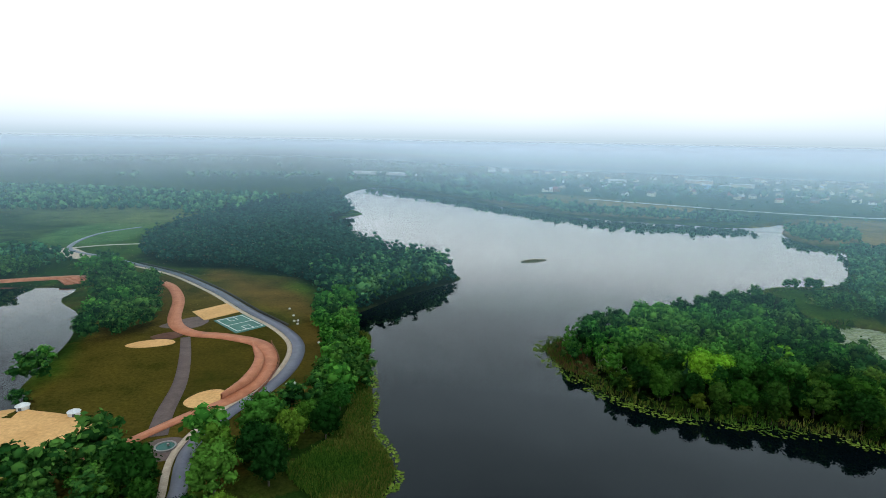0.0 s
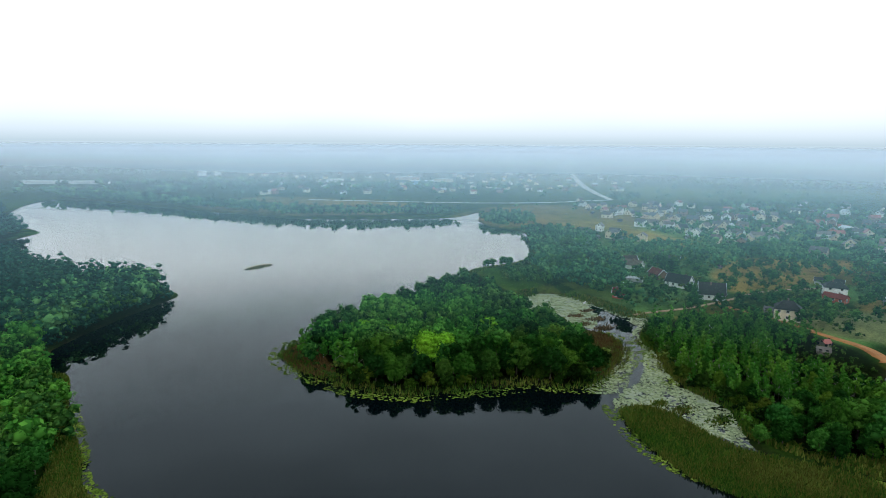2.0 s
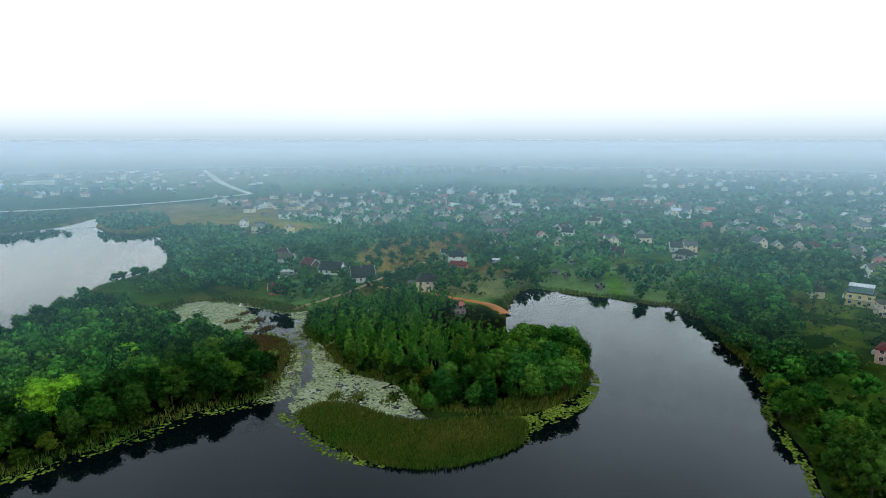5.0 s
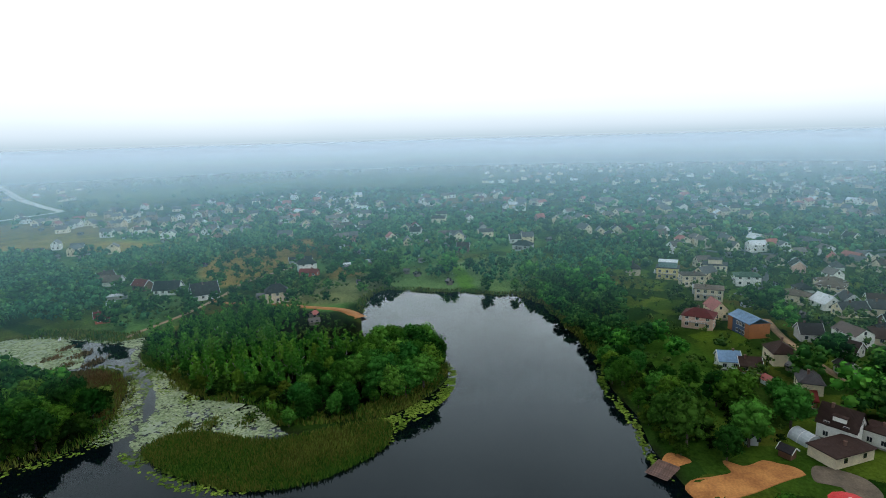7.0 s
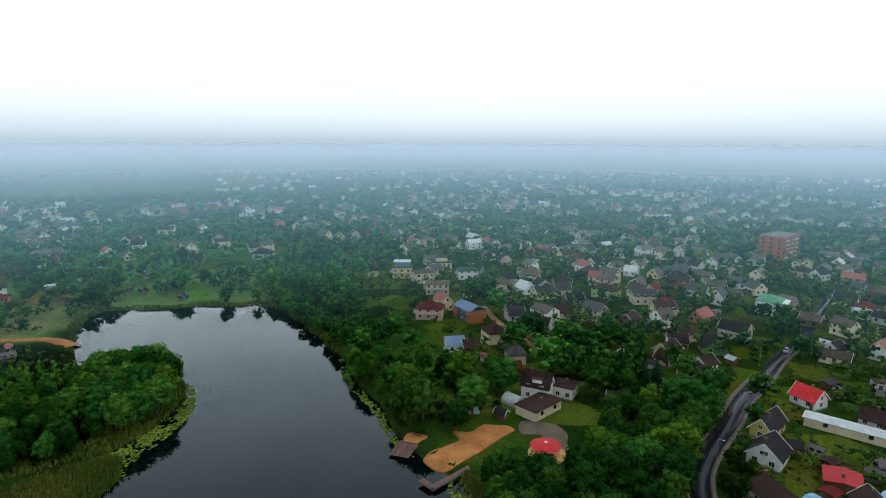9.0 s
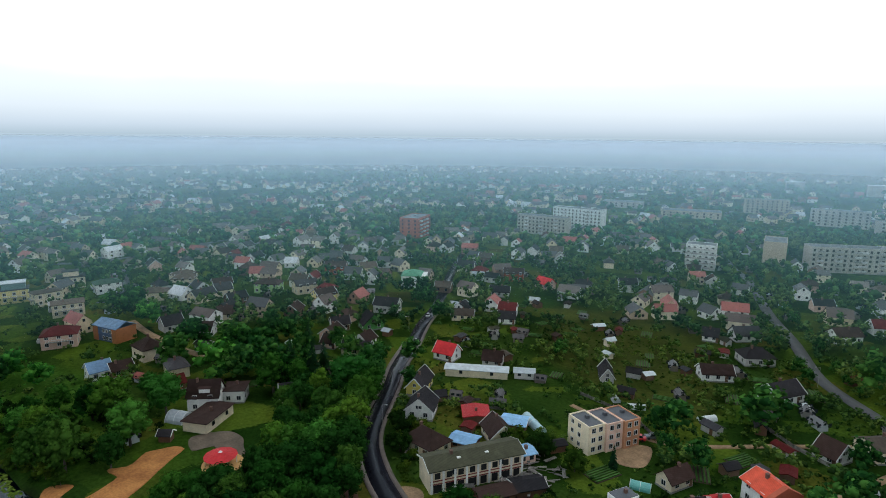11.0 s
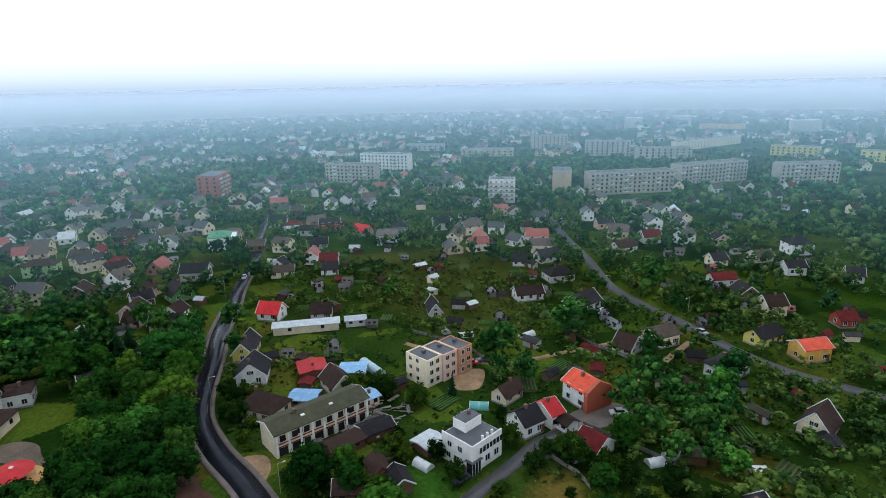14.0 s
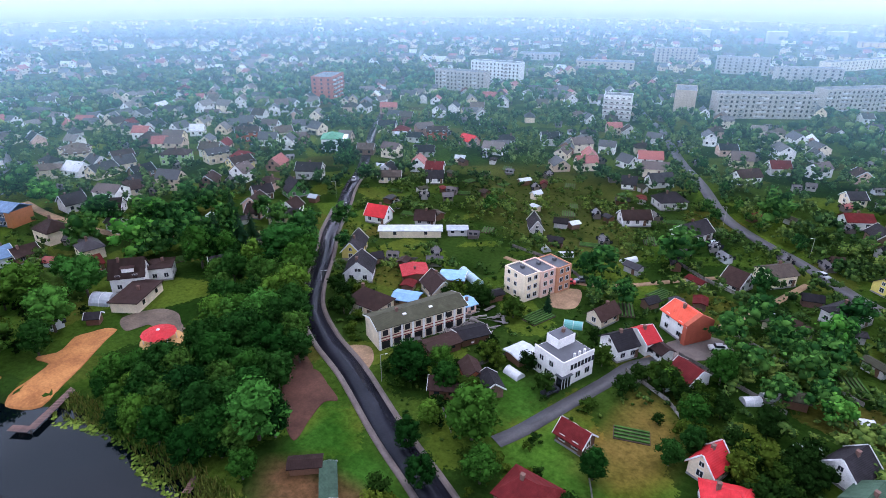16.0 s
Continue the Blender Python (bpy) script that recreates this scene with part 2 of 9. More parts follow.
def axis(parts):
    out = []
    for a, b, step in parts:
        out += list(np.arange(a, b, step))
    grow, x = [], parts[-1][1]
    step = parts[-1][2]
    while x < 5600:
        grow.append(x)
        step = min(step * 1.16, 260)
        x += step
    low, x, step = [], parts[0][0], parts[0][2]
    while x > -5600:
        step = min(step * 1.16, 260)
        x -= step
        low.append(x)
    return np.array(low[::-1] + out + grow)


gx = axis([(-330, -160, 6), (-160, 330, 3), (330, 420, 6)])
gy = axis([(-520, -60, 6), (-60, 345, 3), (345, 960, 9)])
GX, GY = np.meshgrid(gx, gy)
SD = shore(GX, GY)
GZ = height(GX, GY, SD)


def mesh_data(name, verts, faces, smooth=False):
    """verts (n, 3); faces (m, 3 or 4) of indices."""
    me = bpy.data.meshes.new(name)
    verts, faces = np.asarray(verts, np.float32), np.asarray(faces, np.int32)
    k = faces.shape[1]
    me.vertices.add(len(verts))
    me.vertices.foreach_set("co", verts.ravel())
    me.loops.add(faces.size)
    me.loops.foreach_set("vertex_index", faces.ravel())
    me.polygons.add(len(faces))
    me.polygons.foreach_set("loop_start", np.arange(0, faces.size, k, dtype=np.int32))
    if smooth:
        me.polygons.foreach_set("use_smooth", np.ones(len(faces), bool))
    me.update(calc_edges=True)
    me.validate()
    return me


def grid_faces(rows, cols):
    i = np.arange(rows * cols).reshape(rows, cols)
    return np.stack([i[:-1, :-1], i[:-1, 1:], i[1:, 1:], i[1:, :-1]], -1).reshape(-1, 4)


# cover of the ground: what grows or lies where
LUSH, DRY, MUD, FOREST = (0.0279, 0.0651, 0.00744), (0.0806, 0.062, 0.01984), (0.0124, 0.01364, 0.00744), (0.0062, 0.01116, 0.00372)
COVER = [
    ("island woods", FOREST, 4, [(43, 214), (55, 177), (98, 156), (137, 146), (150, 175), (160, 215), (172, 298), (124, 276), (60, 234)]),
    ("sedge", (0.0744, 0.0372, 0.0186), 3, [(137, 147), (156, 158), (164, 168), (160, 180), (150, 172), (140, 160)]),
    ("sedge tip", (0.0682, 0.0527, 0.0186), 3, [(41, 214), (46, 195), (52, 190), (52, 215)]),
    ("island meadow", LUSH, 8, [(180, 255), (240, 300), (225, 322), (185, 314)]),
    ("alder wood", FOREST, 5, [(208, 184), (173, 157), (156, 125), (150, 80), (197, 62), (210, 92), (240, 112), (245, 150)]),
    ("park lawn", (0.056, 0.046, 0.0095), 6, [(-50, 120), (-30, 230), (-70, 240), (-140, 320), (-160, 300), (-130, 190), (-110, 130)]),
    ("park meadow", (0.095, 0.066, 0.018), 18, [(-45, 200), (-38, 250), (-80, 300), (-140, 340), (-110, 285), (-70, 240)]),
    ("meadow glade", (0.05, 0.1, 0.012), 12, [(-42, 255), (-52, 300), (-85, 320), (-72, 285)]),
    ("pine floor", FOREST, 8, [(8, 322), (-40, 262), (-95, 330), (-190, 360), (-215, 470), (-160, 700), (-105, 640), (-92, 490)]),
    ("hill lawn", LUSH, 15, [(-255, 392), (-205, 380), (-215, 470), (-262, 480)]),
    ("meadow north", (0.15, 0.115, 0.04), 25, [(300, 470), (345, 590), (480, 600), (560, 480), (420, 420)]),
    ("meadow far north", (0.15, 0.125, 0.05), 25, [(60, 760), (140, 640), (250, 610), (300, 700), (160, 860)]),
    ("garden land", (0.0630, 0.1330, 0.0403), 25, [(200, 195), (300, 205), (330, 130), (420, 60), (520, 60), (620, 200), (520, 400), (380, 400), (280, 280)]),
    ("stubble", (0.2, 0.145, 0.04), 8, [(285, 205), (330, 195), (395, 232), (375, 262), (310, 240)]),
    ("stubble east", DRY, 10, [(345, 190), (420, 175), (440, 215), (400, 235)]),
    ("village meadow", (0.15, 0.125, 0.035), 20, [(463, 575), (443, 512), (424, 436), (408, 354), (393, 306), (363, 336), (374, 414), (359, 451)]),
    ("hay strip", (0.19, 0.13, 0.04), 9, [(348, 217), (391, 228), (434, 231), (415, 212), (362, 204), (320, 197)]),
    ("hay plot", (0.16, 0.115, 0.035), 8, [(340, 165), (334, 144), (313, 134), (299, 143)]),
    ("house lawn", (0.0630, 0.1540, 0.0358), 6, [(274, 152), (298, 147), (283, 127), (252, 124), (250, 137)]),
    ("paddock", (0.0700, 0.1610, 0.0403), 8, [(377, 152), (399, 134), (316, 116), (313, 132)]),
    ("pasture", (0.075, 0.13, 0.045), 100, [(1826, 2205), (3765, 2050), (1950, 640), (938, 523), (797, 642), (857, 921)]),
    ("west pasture", (0.05, 0.11, 0.03), 15, [(-300, 420), (-262, 395), (-240, 440), (-258, 520), (-310, 500)]),
    ("dry bank", (0.1050, 0.1260, 0.0538), 8, [(262, 120), (255, 150), (290, 160), (330, 120), (300, 112)]),
    ("shore meadow", (0.0700, 0.1260, 0.0448), 8, [(292, 110), (330, 120), (380, 60), (330, 20), (292, 45)]),
    ("mown strip", (0.0527, 0.124, 0.0155), 2, [(296, 74), (340, 88), (342, 82), (296, 66)]),
    ("lakeside lawn", (0.0279, 0.0698, 0.0093), 5, [(150, -6), (215, 6), (235, -20), (200, -35), (160, -25)]),
    ("verge", (0.0232, 0.0750, 0.0093), 3, [(80, -45), (80, -50), (69, -46), (52, -40), (59, -35), (69, -41), (76, -35)]),
    ("yard soil", (0.075, 0.045, 0.022), 4, [(76, -33), (65, -37), (50, -38), (66, -25), (74, -27)]),
    ("garden lawn", (0.0270, 0.0750, 0.0093), 3, [(46, -60), (40, -73), (35, -68), (29, -63), (31, -54), (37, -54)]),
    ("garden dry", (0.085, 0.068, 0.0186), 5, [(35, -78), (32, -88), (26, -87), (21, -78), (23, -66), (29, -63), (35, -67)]),
    ("kitchen garden", (0.0232, 0.0698, 0.0093), 2, [(44, -72), (54, -80), (60, -76), (50, -66)]),
    ("orchard grass", (0.0395, 0.0512, 0.0116), 8, [(60, -150), (110, -150), (150, -210), (90, -230), (70, -190)]),
    ("field pale", (0.0682, 0.093, 0.031), 90, [(520, 760), (900, 600), (1800, 900), (2400, 2000), (1300, 2300)]),
    ("field pale east", (0.0744, 0.093, 0.0372), 120, [(900, 380), (1500, 0), (3500, 200), (3500, 1500), (1500, 900)]),
    ("field brown", (0.1054, 0.0744, 0.0372), 25, [(640, 210), (700, 120), (780, 110), (760, 230)]),
    ("field west", (0.062, 0.093, 0.031), 40, [(-260, 520), (-420, 560), (-700, 760), (-420, 800), (-260, 640)]),
]
col = np.empty(GX.shape + (3,))
plot = np.clip(1.3 - np.hypot(GX - 120, GY + 220) / 900, 0, 1)[..., None]
town = np.clip(0.5 + 0.5 * wave(GX, GY, 31, 2), 0, 1)[..., None]
col[:] = np.array((0.015, 0.036, 0.007)) * (1 - town) + np.array((0.024, 0.045, 0.009)) * town
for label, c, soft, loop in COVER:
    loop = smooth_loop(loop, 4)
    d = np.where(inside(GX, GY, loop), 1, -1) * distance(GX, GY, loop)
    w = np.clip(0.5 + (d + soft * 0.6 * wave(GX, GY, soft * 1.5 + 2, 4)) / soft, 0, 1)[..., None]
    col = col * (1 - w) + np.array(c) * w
    plot = plot * (1 - w)
bank_w = np.clip(1 - np.abs(SD) / 2.2, 0, 1)[..., None]
col = col * (1 - bank_w) + np.array(MUD) * bank_w

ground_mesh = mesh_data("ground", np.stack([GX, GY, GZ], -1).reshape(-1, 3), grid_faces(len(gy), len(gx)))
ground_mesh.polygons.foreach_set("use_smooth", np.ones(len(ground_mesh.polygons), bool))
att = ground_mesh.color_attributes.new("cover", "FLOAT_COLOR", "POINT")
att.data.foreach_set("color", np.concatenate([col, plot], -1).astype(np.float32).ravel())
m, n, l, p = nodes_of("turf_and_soil")
cov = n.new("ShaderNodeVertexColor")
cov.layer_name = "cover"
plots = noise_node(n, l, 0.06, 5.0)
tufts = noise_node(n, l, 0.9, 6.0, 0.7)
tone = ramp_node(n, l, plots.outputs[0], ((0.28, (0.5, 0.62, 0.5)), (0.5, (1.0, 1.0, 1.0)), (0.72, (1.32, 1.25, 1.12)))).outputs[0]
grain = ramp_node(n, l, tufts.outputs[0], ((0.3, (0.55, 0.58, 0.55)), (0.7, (1.35, 1.3, 1.3)))).outputs[0]
fields = noise_node(n, l, 0.0045, 3.0)
wide = ramp_node(n, l, fields.outputs[0], ((0.32, (0.7, 0.8, 0.75)), (0.5, (1.0, 1.0, 1.0)), (0.64, (1.5, 1.35, 1.2)))).outputs[0]
c0 = mix_node(n, l, cov.outputs[0], wide, 1.0, "MULTIPLY")
c1 = mix_node(n, l, c0, tone, 1.0, "MULTIPLY")
# allotments: each plot of the gardens has its own crop, grass or bare soil
bent = n.new("ShaderNodeVectorMath")
bent.operation = "MULTIPLY_ADD"
bent.inputs[1].default_value = (6, 6, 0)
l.new(tufts.outputs["Color"], bent.inputs[0])
where = n.new("ShaderNodeTexCoord")
l.new(where.outputs["Object"], bent.inputs[2])
cells = n.new("ShaderNodeTexVoronoi")
cells.inputs["Scale"].default_value = 0.065
l.new(bent.outputs[0], cells.inputs["Vector"])
pick = n.new("ShaderNodeSeparateColor")
l.new(cells.outputs["Color"], pick.inputs[0])
crop = ramp_node(n, l, pick.outputs[0], ((0.0, (0.45, 0.6, 0.5)), (0.4, (0.95, 1.0, 0.9)), (0.65, (1.7, 1.6, 1.0)), (0.85, (2.6, 1.9, 1.3)), (1.0, (2.4, 1.2, 1.3)))).outputs[0]
plotted = mix_node(n, l, (1.0, 1.0, 1.0), crop, cov.outputs["Alpha"])
c1 = mix_node(n, l, c1, plotted, 1.0, "MULTIPLY")
c2 = mix_node(n, l, c1, grain, 1.0, "MULTIPLY")
l.new(c2, p.inputs["Base Color"])
p.inputs["Roughness"].default_value, p.inputs["Specular IOR Level"].default_value = 0.95, 0.0
b = n.new("ShaderNodeBump")
b.inputs["Strength"].default_value, b.inputs["Distance"].default_value = 0.8, 0.3
l.new(tufts.outputs[0], b.inputs["Height"])
l.new(b.outputs[0], p.inputs["Normal"])
ground_mesh.materials.append(m)
tagged(new("ground", ground_mesh), "grass, meadow and garden soil round a lake", "ground", kind="structure")

# ---- water ----
m, n, l, p = nodes_of("lake_water")
p.inputs["Base Color"].default_value = (0.0008, 0.0022, 0.003, 1)
p.inputs["IOR"].default_value = 1.33
calm = noise_node(n, l, 0.012, 3.0)
gloss = ramp_node(n, l, calm.outputs[0], ((0.35, (0.01,) * 3), (0.7, (0.04,) * 3)))
l.new(gloss.outputs[0], p.inputs["Roughness"])
WATER = m
me = mesh_data("water", [(-340, -60, 0), (420, -60, 0), (420, 980, 0), (-340, 980, 0)], [(0, 1, 2, 3)])
me.materials.append(WATER)
tagged(new("water", me), "calm dark lake reflecting a white overcast sky", "lake", kind="structure")

# ---- aerial haze, painted on see-through sheets over the roofs, thicker with every hundred metres ----
m, n, l, p = nodes_of("mist")
n.remove(p)
geo = n.new("ShaderNodeNewGeometry")
flat = n.new("ShaderNodeVectorMath")
flat.operation = "MULTIPLY"
flat.inputs[1].default_value = (1, 1, 0)
l.new(geo.outputs["Position"], flat.inputs[0])
ln = n.new("ShaderNodeVectorMath")
ln.operation = "LENGTH"
l.new(flat.outputs[0], ln.inputs[0])
drift = noise_node(n, l, 0.004, 3.0)
rad = n.new("ShaderNodeMath")
rad.operation = "MULTIPLY_ADD"
rad.inputs[1].default_value = 80.0
l.new(drift.outputs[0], rad.inputs[0])
l.new(ln.outputs["Value"], rad.inputs[2])
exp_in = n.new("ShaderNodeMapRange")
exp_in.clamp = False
HAZE_FROM, HAZE_DEPTH, LAYERS = 175.0, 960.0, 3
exp_in.inputs["From Min"].default_value, exp_in.inputs["From Max"].default_value = HAZE_FROM, HAZE_FROM + HAZE_DEPTH
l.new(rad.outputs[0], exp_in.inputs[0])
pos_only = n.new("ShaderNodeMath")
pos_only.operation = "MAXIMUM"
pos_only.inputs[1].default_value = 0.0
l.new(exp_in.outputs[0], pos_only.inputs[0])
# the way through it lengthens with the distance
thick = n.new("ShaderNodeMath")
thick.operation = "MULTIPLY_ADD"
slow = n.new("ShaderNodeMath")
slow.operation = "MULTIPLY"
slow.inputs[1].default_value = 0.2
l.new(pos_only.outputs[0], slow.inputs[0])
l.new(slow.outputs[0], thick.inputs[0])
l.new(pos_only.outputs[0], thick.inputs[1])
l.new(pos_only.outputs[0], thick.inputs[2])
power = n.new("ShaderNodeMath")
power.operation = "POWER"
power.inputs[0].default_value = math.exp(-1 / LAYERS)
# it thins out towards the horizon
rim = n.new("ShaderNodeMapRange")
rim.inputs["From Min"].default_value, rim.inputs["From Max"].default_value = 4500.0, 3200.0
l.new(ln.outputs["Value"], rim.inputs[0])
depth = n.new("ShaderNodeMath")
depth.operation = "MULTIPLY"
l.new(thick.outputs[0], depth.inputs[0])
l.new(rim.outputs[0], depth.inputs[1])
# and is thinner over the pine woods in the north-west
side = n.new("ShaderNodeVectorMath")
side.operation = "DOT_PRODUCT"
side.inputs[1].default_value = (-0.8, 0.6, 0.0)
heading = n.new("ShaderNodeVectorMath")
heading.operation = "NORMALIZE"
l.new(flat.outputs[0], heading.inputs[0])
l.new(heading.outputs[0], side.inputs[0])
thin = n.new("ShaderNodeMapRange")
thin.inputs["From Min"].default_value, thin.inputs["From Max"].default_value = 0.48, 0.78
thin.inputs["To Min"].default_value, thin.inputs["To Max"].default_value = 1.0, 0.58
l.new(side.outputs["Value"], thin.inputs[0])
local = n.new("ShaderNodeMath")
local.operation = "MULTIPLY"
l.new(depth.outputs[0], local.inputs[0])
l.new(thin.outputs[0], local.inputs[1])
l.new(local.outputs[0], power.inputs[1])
d1 = n.new("ShaderNodeBsdfDiffuse")
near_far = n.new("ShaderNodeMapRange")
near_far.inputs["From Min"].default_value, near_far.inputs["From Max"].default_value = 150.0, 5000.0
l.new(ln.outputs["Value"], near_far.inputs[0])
# haze colour by distance: teal nearby, greyer towards the horizon
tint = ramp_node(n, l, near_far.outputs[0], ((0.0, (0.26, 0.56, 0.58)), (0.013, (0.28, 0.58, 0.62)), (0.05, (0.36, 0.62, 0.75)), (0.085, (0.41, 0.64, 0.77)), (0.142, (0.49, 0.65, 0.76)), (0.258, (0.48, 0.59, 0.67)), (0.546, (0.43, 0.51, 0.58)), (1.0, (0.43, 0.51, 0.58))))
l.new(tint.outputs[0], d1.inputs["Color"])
d2 = n.new("ShaderNodeBsdfTranslucent")
d2.inputs["Color"].default_value = (0.3, 0.31, 0.32, 1)
half = n.new("ShaderNodeAddShader")
l.new(d1.outputs[0], half.inputs[0])
l.new(d2.outputs[0], half.inputs[1])
tr = n.new("ShaderNodeBsdfTransparent")
mx = n.new("ShaderNodeMixShader")
l.new(power.outputs[0], mx.inputs[0])
l.new(half.outputs[0], mx.inputs[1])
l.new(tr.outputs[0], mx.inputs[2])
l.new(mx.outputs[0], n["Material Output"].inputs["Surface"])
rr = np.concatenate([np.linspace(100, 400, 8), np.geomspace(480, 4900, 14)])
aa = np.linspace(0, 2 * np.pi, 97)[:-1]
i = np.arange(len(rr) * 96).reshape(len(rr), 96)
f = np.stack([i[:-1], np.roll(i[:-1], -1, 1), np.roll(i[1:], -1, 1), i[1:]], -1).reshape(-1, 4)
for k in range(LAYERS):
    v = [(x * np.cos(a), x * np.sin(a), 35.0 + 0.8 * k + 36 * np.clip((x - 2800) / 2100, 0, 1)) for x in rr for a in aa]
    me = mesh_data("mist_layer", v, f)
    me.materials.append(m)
    tagged(new("mist_layer", me), "see-through sheet painted with the pale haze of distance", "mist", kind="stuff")

# ---- trees ----
def part(name, bm, material, parent, label=""):
    me = bpy.data.meshes.new(name)
    bm.to_mesh(me)
    bm.free()
    me.materials.append(material)
    ob = new(name, me)
    ob.parent = parent
    return tagged(ob, label)


def mesh_part(name, me, parent, label=""):
    ob = new(name, me)
    ob.parent = parent
    return tagged(ob, label)


ICO_V, ICO_F = [], []
_b = bmesh.new()
bmesh.ops.create_icosphere(_b, subdivisions=1, radius=1.0)
_b.verts.ensure_lookup_table()
ICO_V = np.array([v.co[:] for v in _b.verts])
ICO_F = np.array([[v.index for v in f.verts] for f in _b.faces])
_b.free()


def crown_arrays(rng, clumps, leaves, leaf, droop=0.0):
    """Triangles of a crown: dark inner clumps and many loose leaf sprays on their outsides. clumps: rows of x, y, z, radius."""
    V, F, k = [], [], 0
    w = clumps[:, 3] ** 2
    pick = rng.choice(len(clumps), leaves, p=w / w.sum())
    d = rng.normal(size=(leaves, 3))
    d[:, 2] = d[:, 2] * 0.9 + 0.25
    d /= np.linalg.norm(d, axis=1)[:, None]
    c = clumps[pick]
    at = c[:, :3] + d * (c[:, 3] * rng.uniform(0.6, 1.18, leaves))[:, None]
    nrm = d + (0, 0, 0.25) + rng.normal(scale=0.6, size=d.shape)
    nrm /= np.linalg.norm(nrm, axis=1)[:, None]
    side = np.cross(nrm, rng.normal(size=d.shape))
    side /= np.linalg.norm(side, axis=1)[:, None]
    up = np.cross(nrm, side)
    s = (leaf * rng.uniform(0.6, 1.3, leaves))[:, None]
    quad = np.stack([at - side * s, at + up * s * 0.7 - nrm * s * droop, at + side * s, at - up * s * 0.7 - nrm * s * droop], 1)
    V.append(quad.reshape(-1, 3))
    i = np.arange(leaves)[:, None] * 4
    F.append(np.concatenate([i + [0, 1, 2], i + [0, 2, 3]]))
    k = leaves * 4
    for x, y, z, r in clumps:
        jit = rng.uniform(0.5, 0.85, (len(ICO_V), 1))
        V.append(ICO_V * jit * r + (x, y, z))
        F.append(ICO_F + k)
        k += len(ICO_V)
    return np.concatenate(V), np.concatenate(F)


def broad_clumps(rng, h, r, n, low=0.3):
    """Clumps of a broadleaf crown h high, r wide."""
    out = []
    for i in range(n):
        a, u = i * 2.4 + rng.uniform(-0.4, 0.4), (i + 0.5) / n
        z = h * (low + (0.86 - low) * u) * rng.uniform(0.93, 1.05)
        spread = r * np.sin(np.pi * min(0.98, 0.22 + 0.72 * u)) ** 0.7 * rng.uniform(0.45, 0.85)
        out.append((spread * np.cos(a), spread * np.sin(a), z, r * rng.uniform(0.27, 0.46) * min(1.0, (24 / n) ** 0.35)))
    out.append((0, 0, h * 0.6, r * 0.62))
    return np.array(out)


def slim_clumps(rng, h, r, n, low=0.2):
    out = []
    for i in range(n):
        a, u = i * 2.4, (i + 0.5) / n
        w = r * (1.0 - 0.75 * u) * rng.uniform(0.7, 1.1)
        out.append((0.5 * w * np.cos(a), 0.5 * w * np.sin(a), h * (low + (0.95 - low) * u), max(0.3 * r, w * 0.75)))
    return np.array(out)


def spruce_arrays(rng, h, r, tiers, sprays):
    V, F, k = [], [], 0
    for t in range(tiers):
        u = t / (tiers - 1)
        z, w = h * (0.1 + 0.84 * u), r * (1 - u) ** 0.85 + 0.12 * r
        for s in range(max(5, int(sprays * (1 - 0.7 * u)))):
            a, g = rng.uniform(0, 6.283), w * rng.uniform(0.75, 1.15)
            d, q = np.array((np.cos(a), np.sin(a), 0)), np.array((-np.sin(a), np.cos(a), 0))
            root, tip = np.array((0, 0, z + h * 0.05)), d * g + (0, 0, z - g * 0.3)
            V += [root, root * 0.4 + tip * 0.6 + q * g * 0.3, tip, root * 0.4 + tip * 0.6 - q * g * 0.3]
            F += [(k, k + 1, k + 2), (k, k + 2, k + 3)]
            k += 4
    V += [(0, 0, h)] + [(0.1 * r * np.cos(a), 0.1 * r * np.sin(a), h * 0.8) for a in (0, 2.1, 4.2)]
    F += [(k, k + 1, k + 2), (k, k + 2, k + 3), (k, k + 3, k + 1)]
    return np.array(V, float), np.array(F)


def trunk_mesh(h, r, limbs, seed, material):
    rng = random.Random(seed)
    bm = bmesh.new()

    def limb(a, b, r0, r1):
        d = Vector(b) - Vector(a)
        q = bmesh.ops.create_cone(bm, segments=6, radius1=r0, radius2=r1, depth=d.length, cap_ends=True)
        bmesh.ops.transform(bm, verts=q["verts"], matrix=Matrix.Translation((Vector(a) + Vector(b)) / 2) @ d.to_track_quat("Z", "Y").to_matrix().to_4x4())
    limb((0, 0, -0.4), (0, 0, h * 0.45), r, r * 0.7)
    limb((0, 0, h * 0.43), (rng.uniform(-0.2, 0.2), rng.uniform(-0.2, 0.2), h * 0.8), r * 0.7, r * 0.25)
    for i in range(limbs):
        a = i * 2.2 + rng.uniform(0, 1)
        limb((0, 0, h * (0.3 + 0.06 * i)), (h * 0.2 * math.cos(a), h * 0.2 * math.sin(a), h * (0.5 + 0.06 * i)), r * 0.5, r * 0.15)
    me = bpy.data.meshes.new("trunk")
    bm.to_mesh(me)
    bm.free()
    me.materials.append(material)
    return me


def tree_kind(name, label, category, crown, trunk):
    """One tree, to be copied: an empty at its base with a trunk and a crown."""
    root = new(name)
    tagged(root, label, category, "trees by the lake")
    if trunk:
        mesh_part("trunk", trunk, root)
    mesh_part("crown", crown, root)
    return root


def crown_mesh(arrays, material):
    me = mesh_data("crown", *arrays, True)
    me.materials.append(material)
    return me


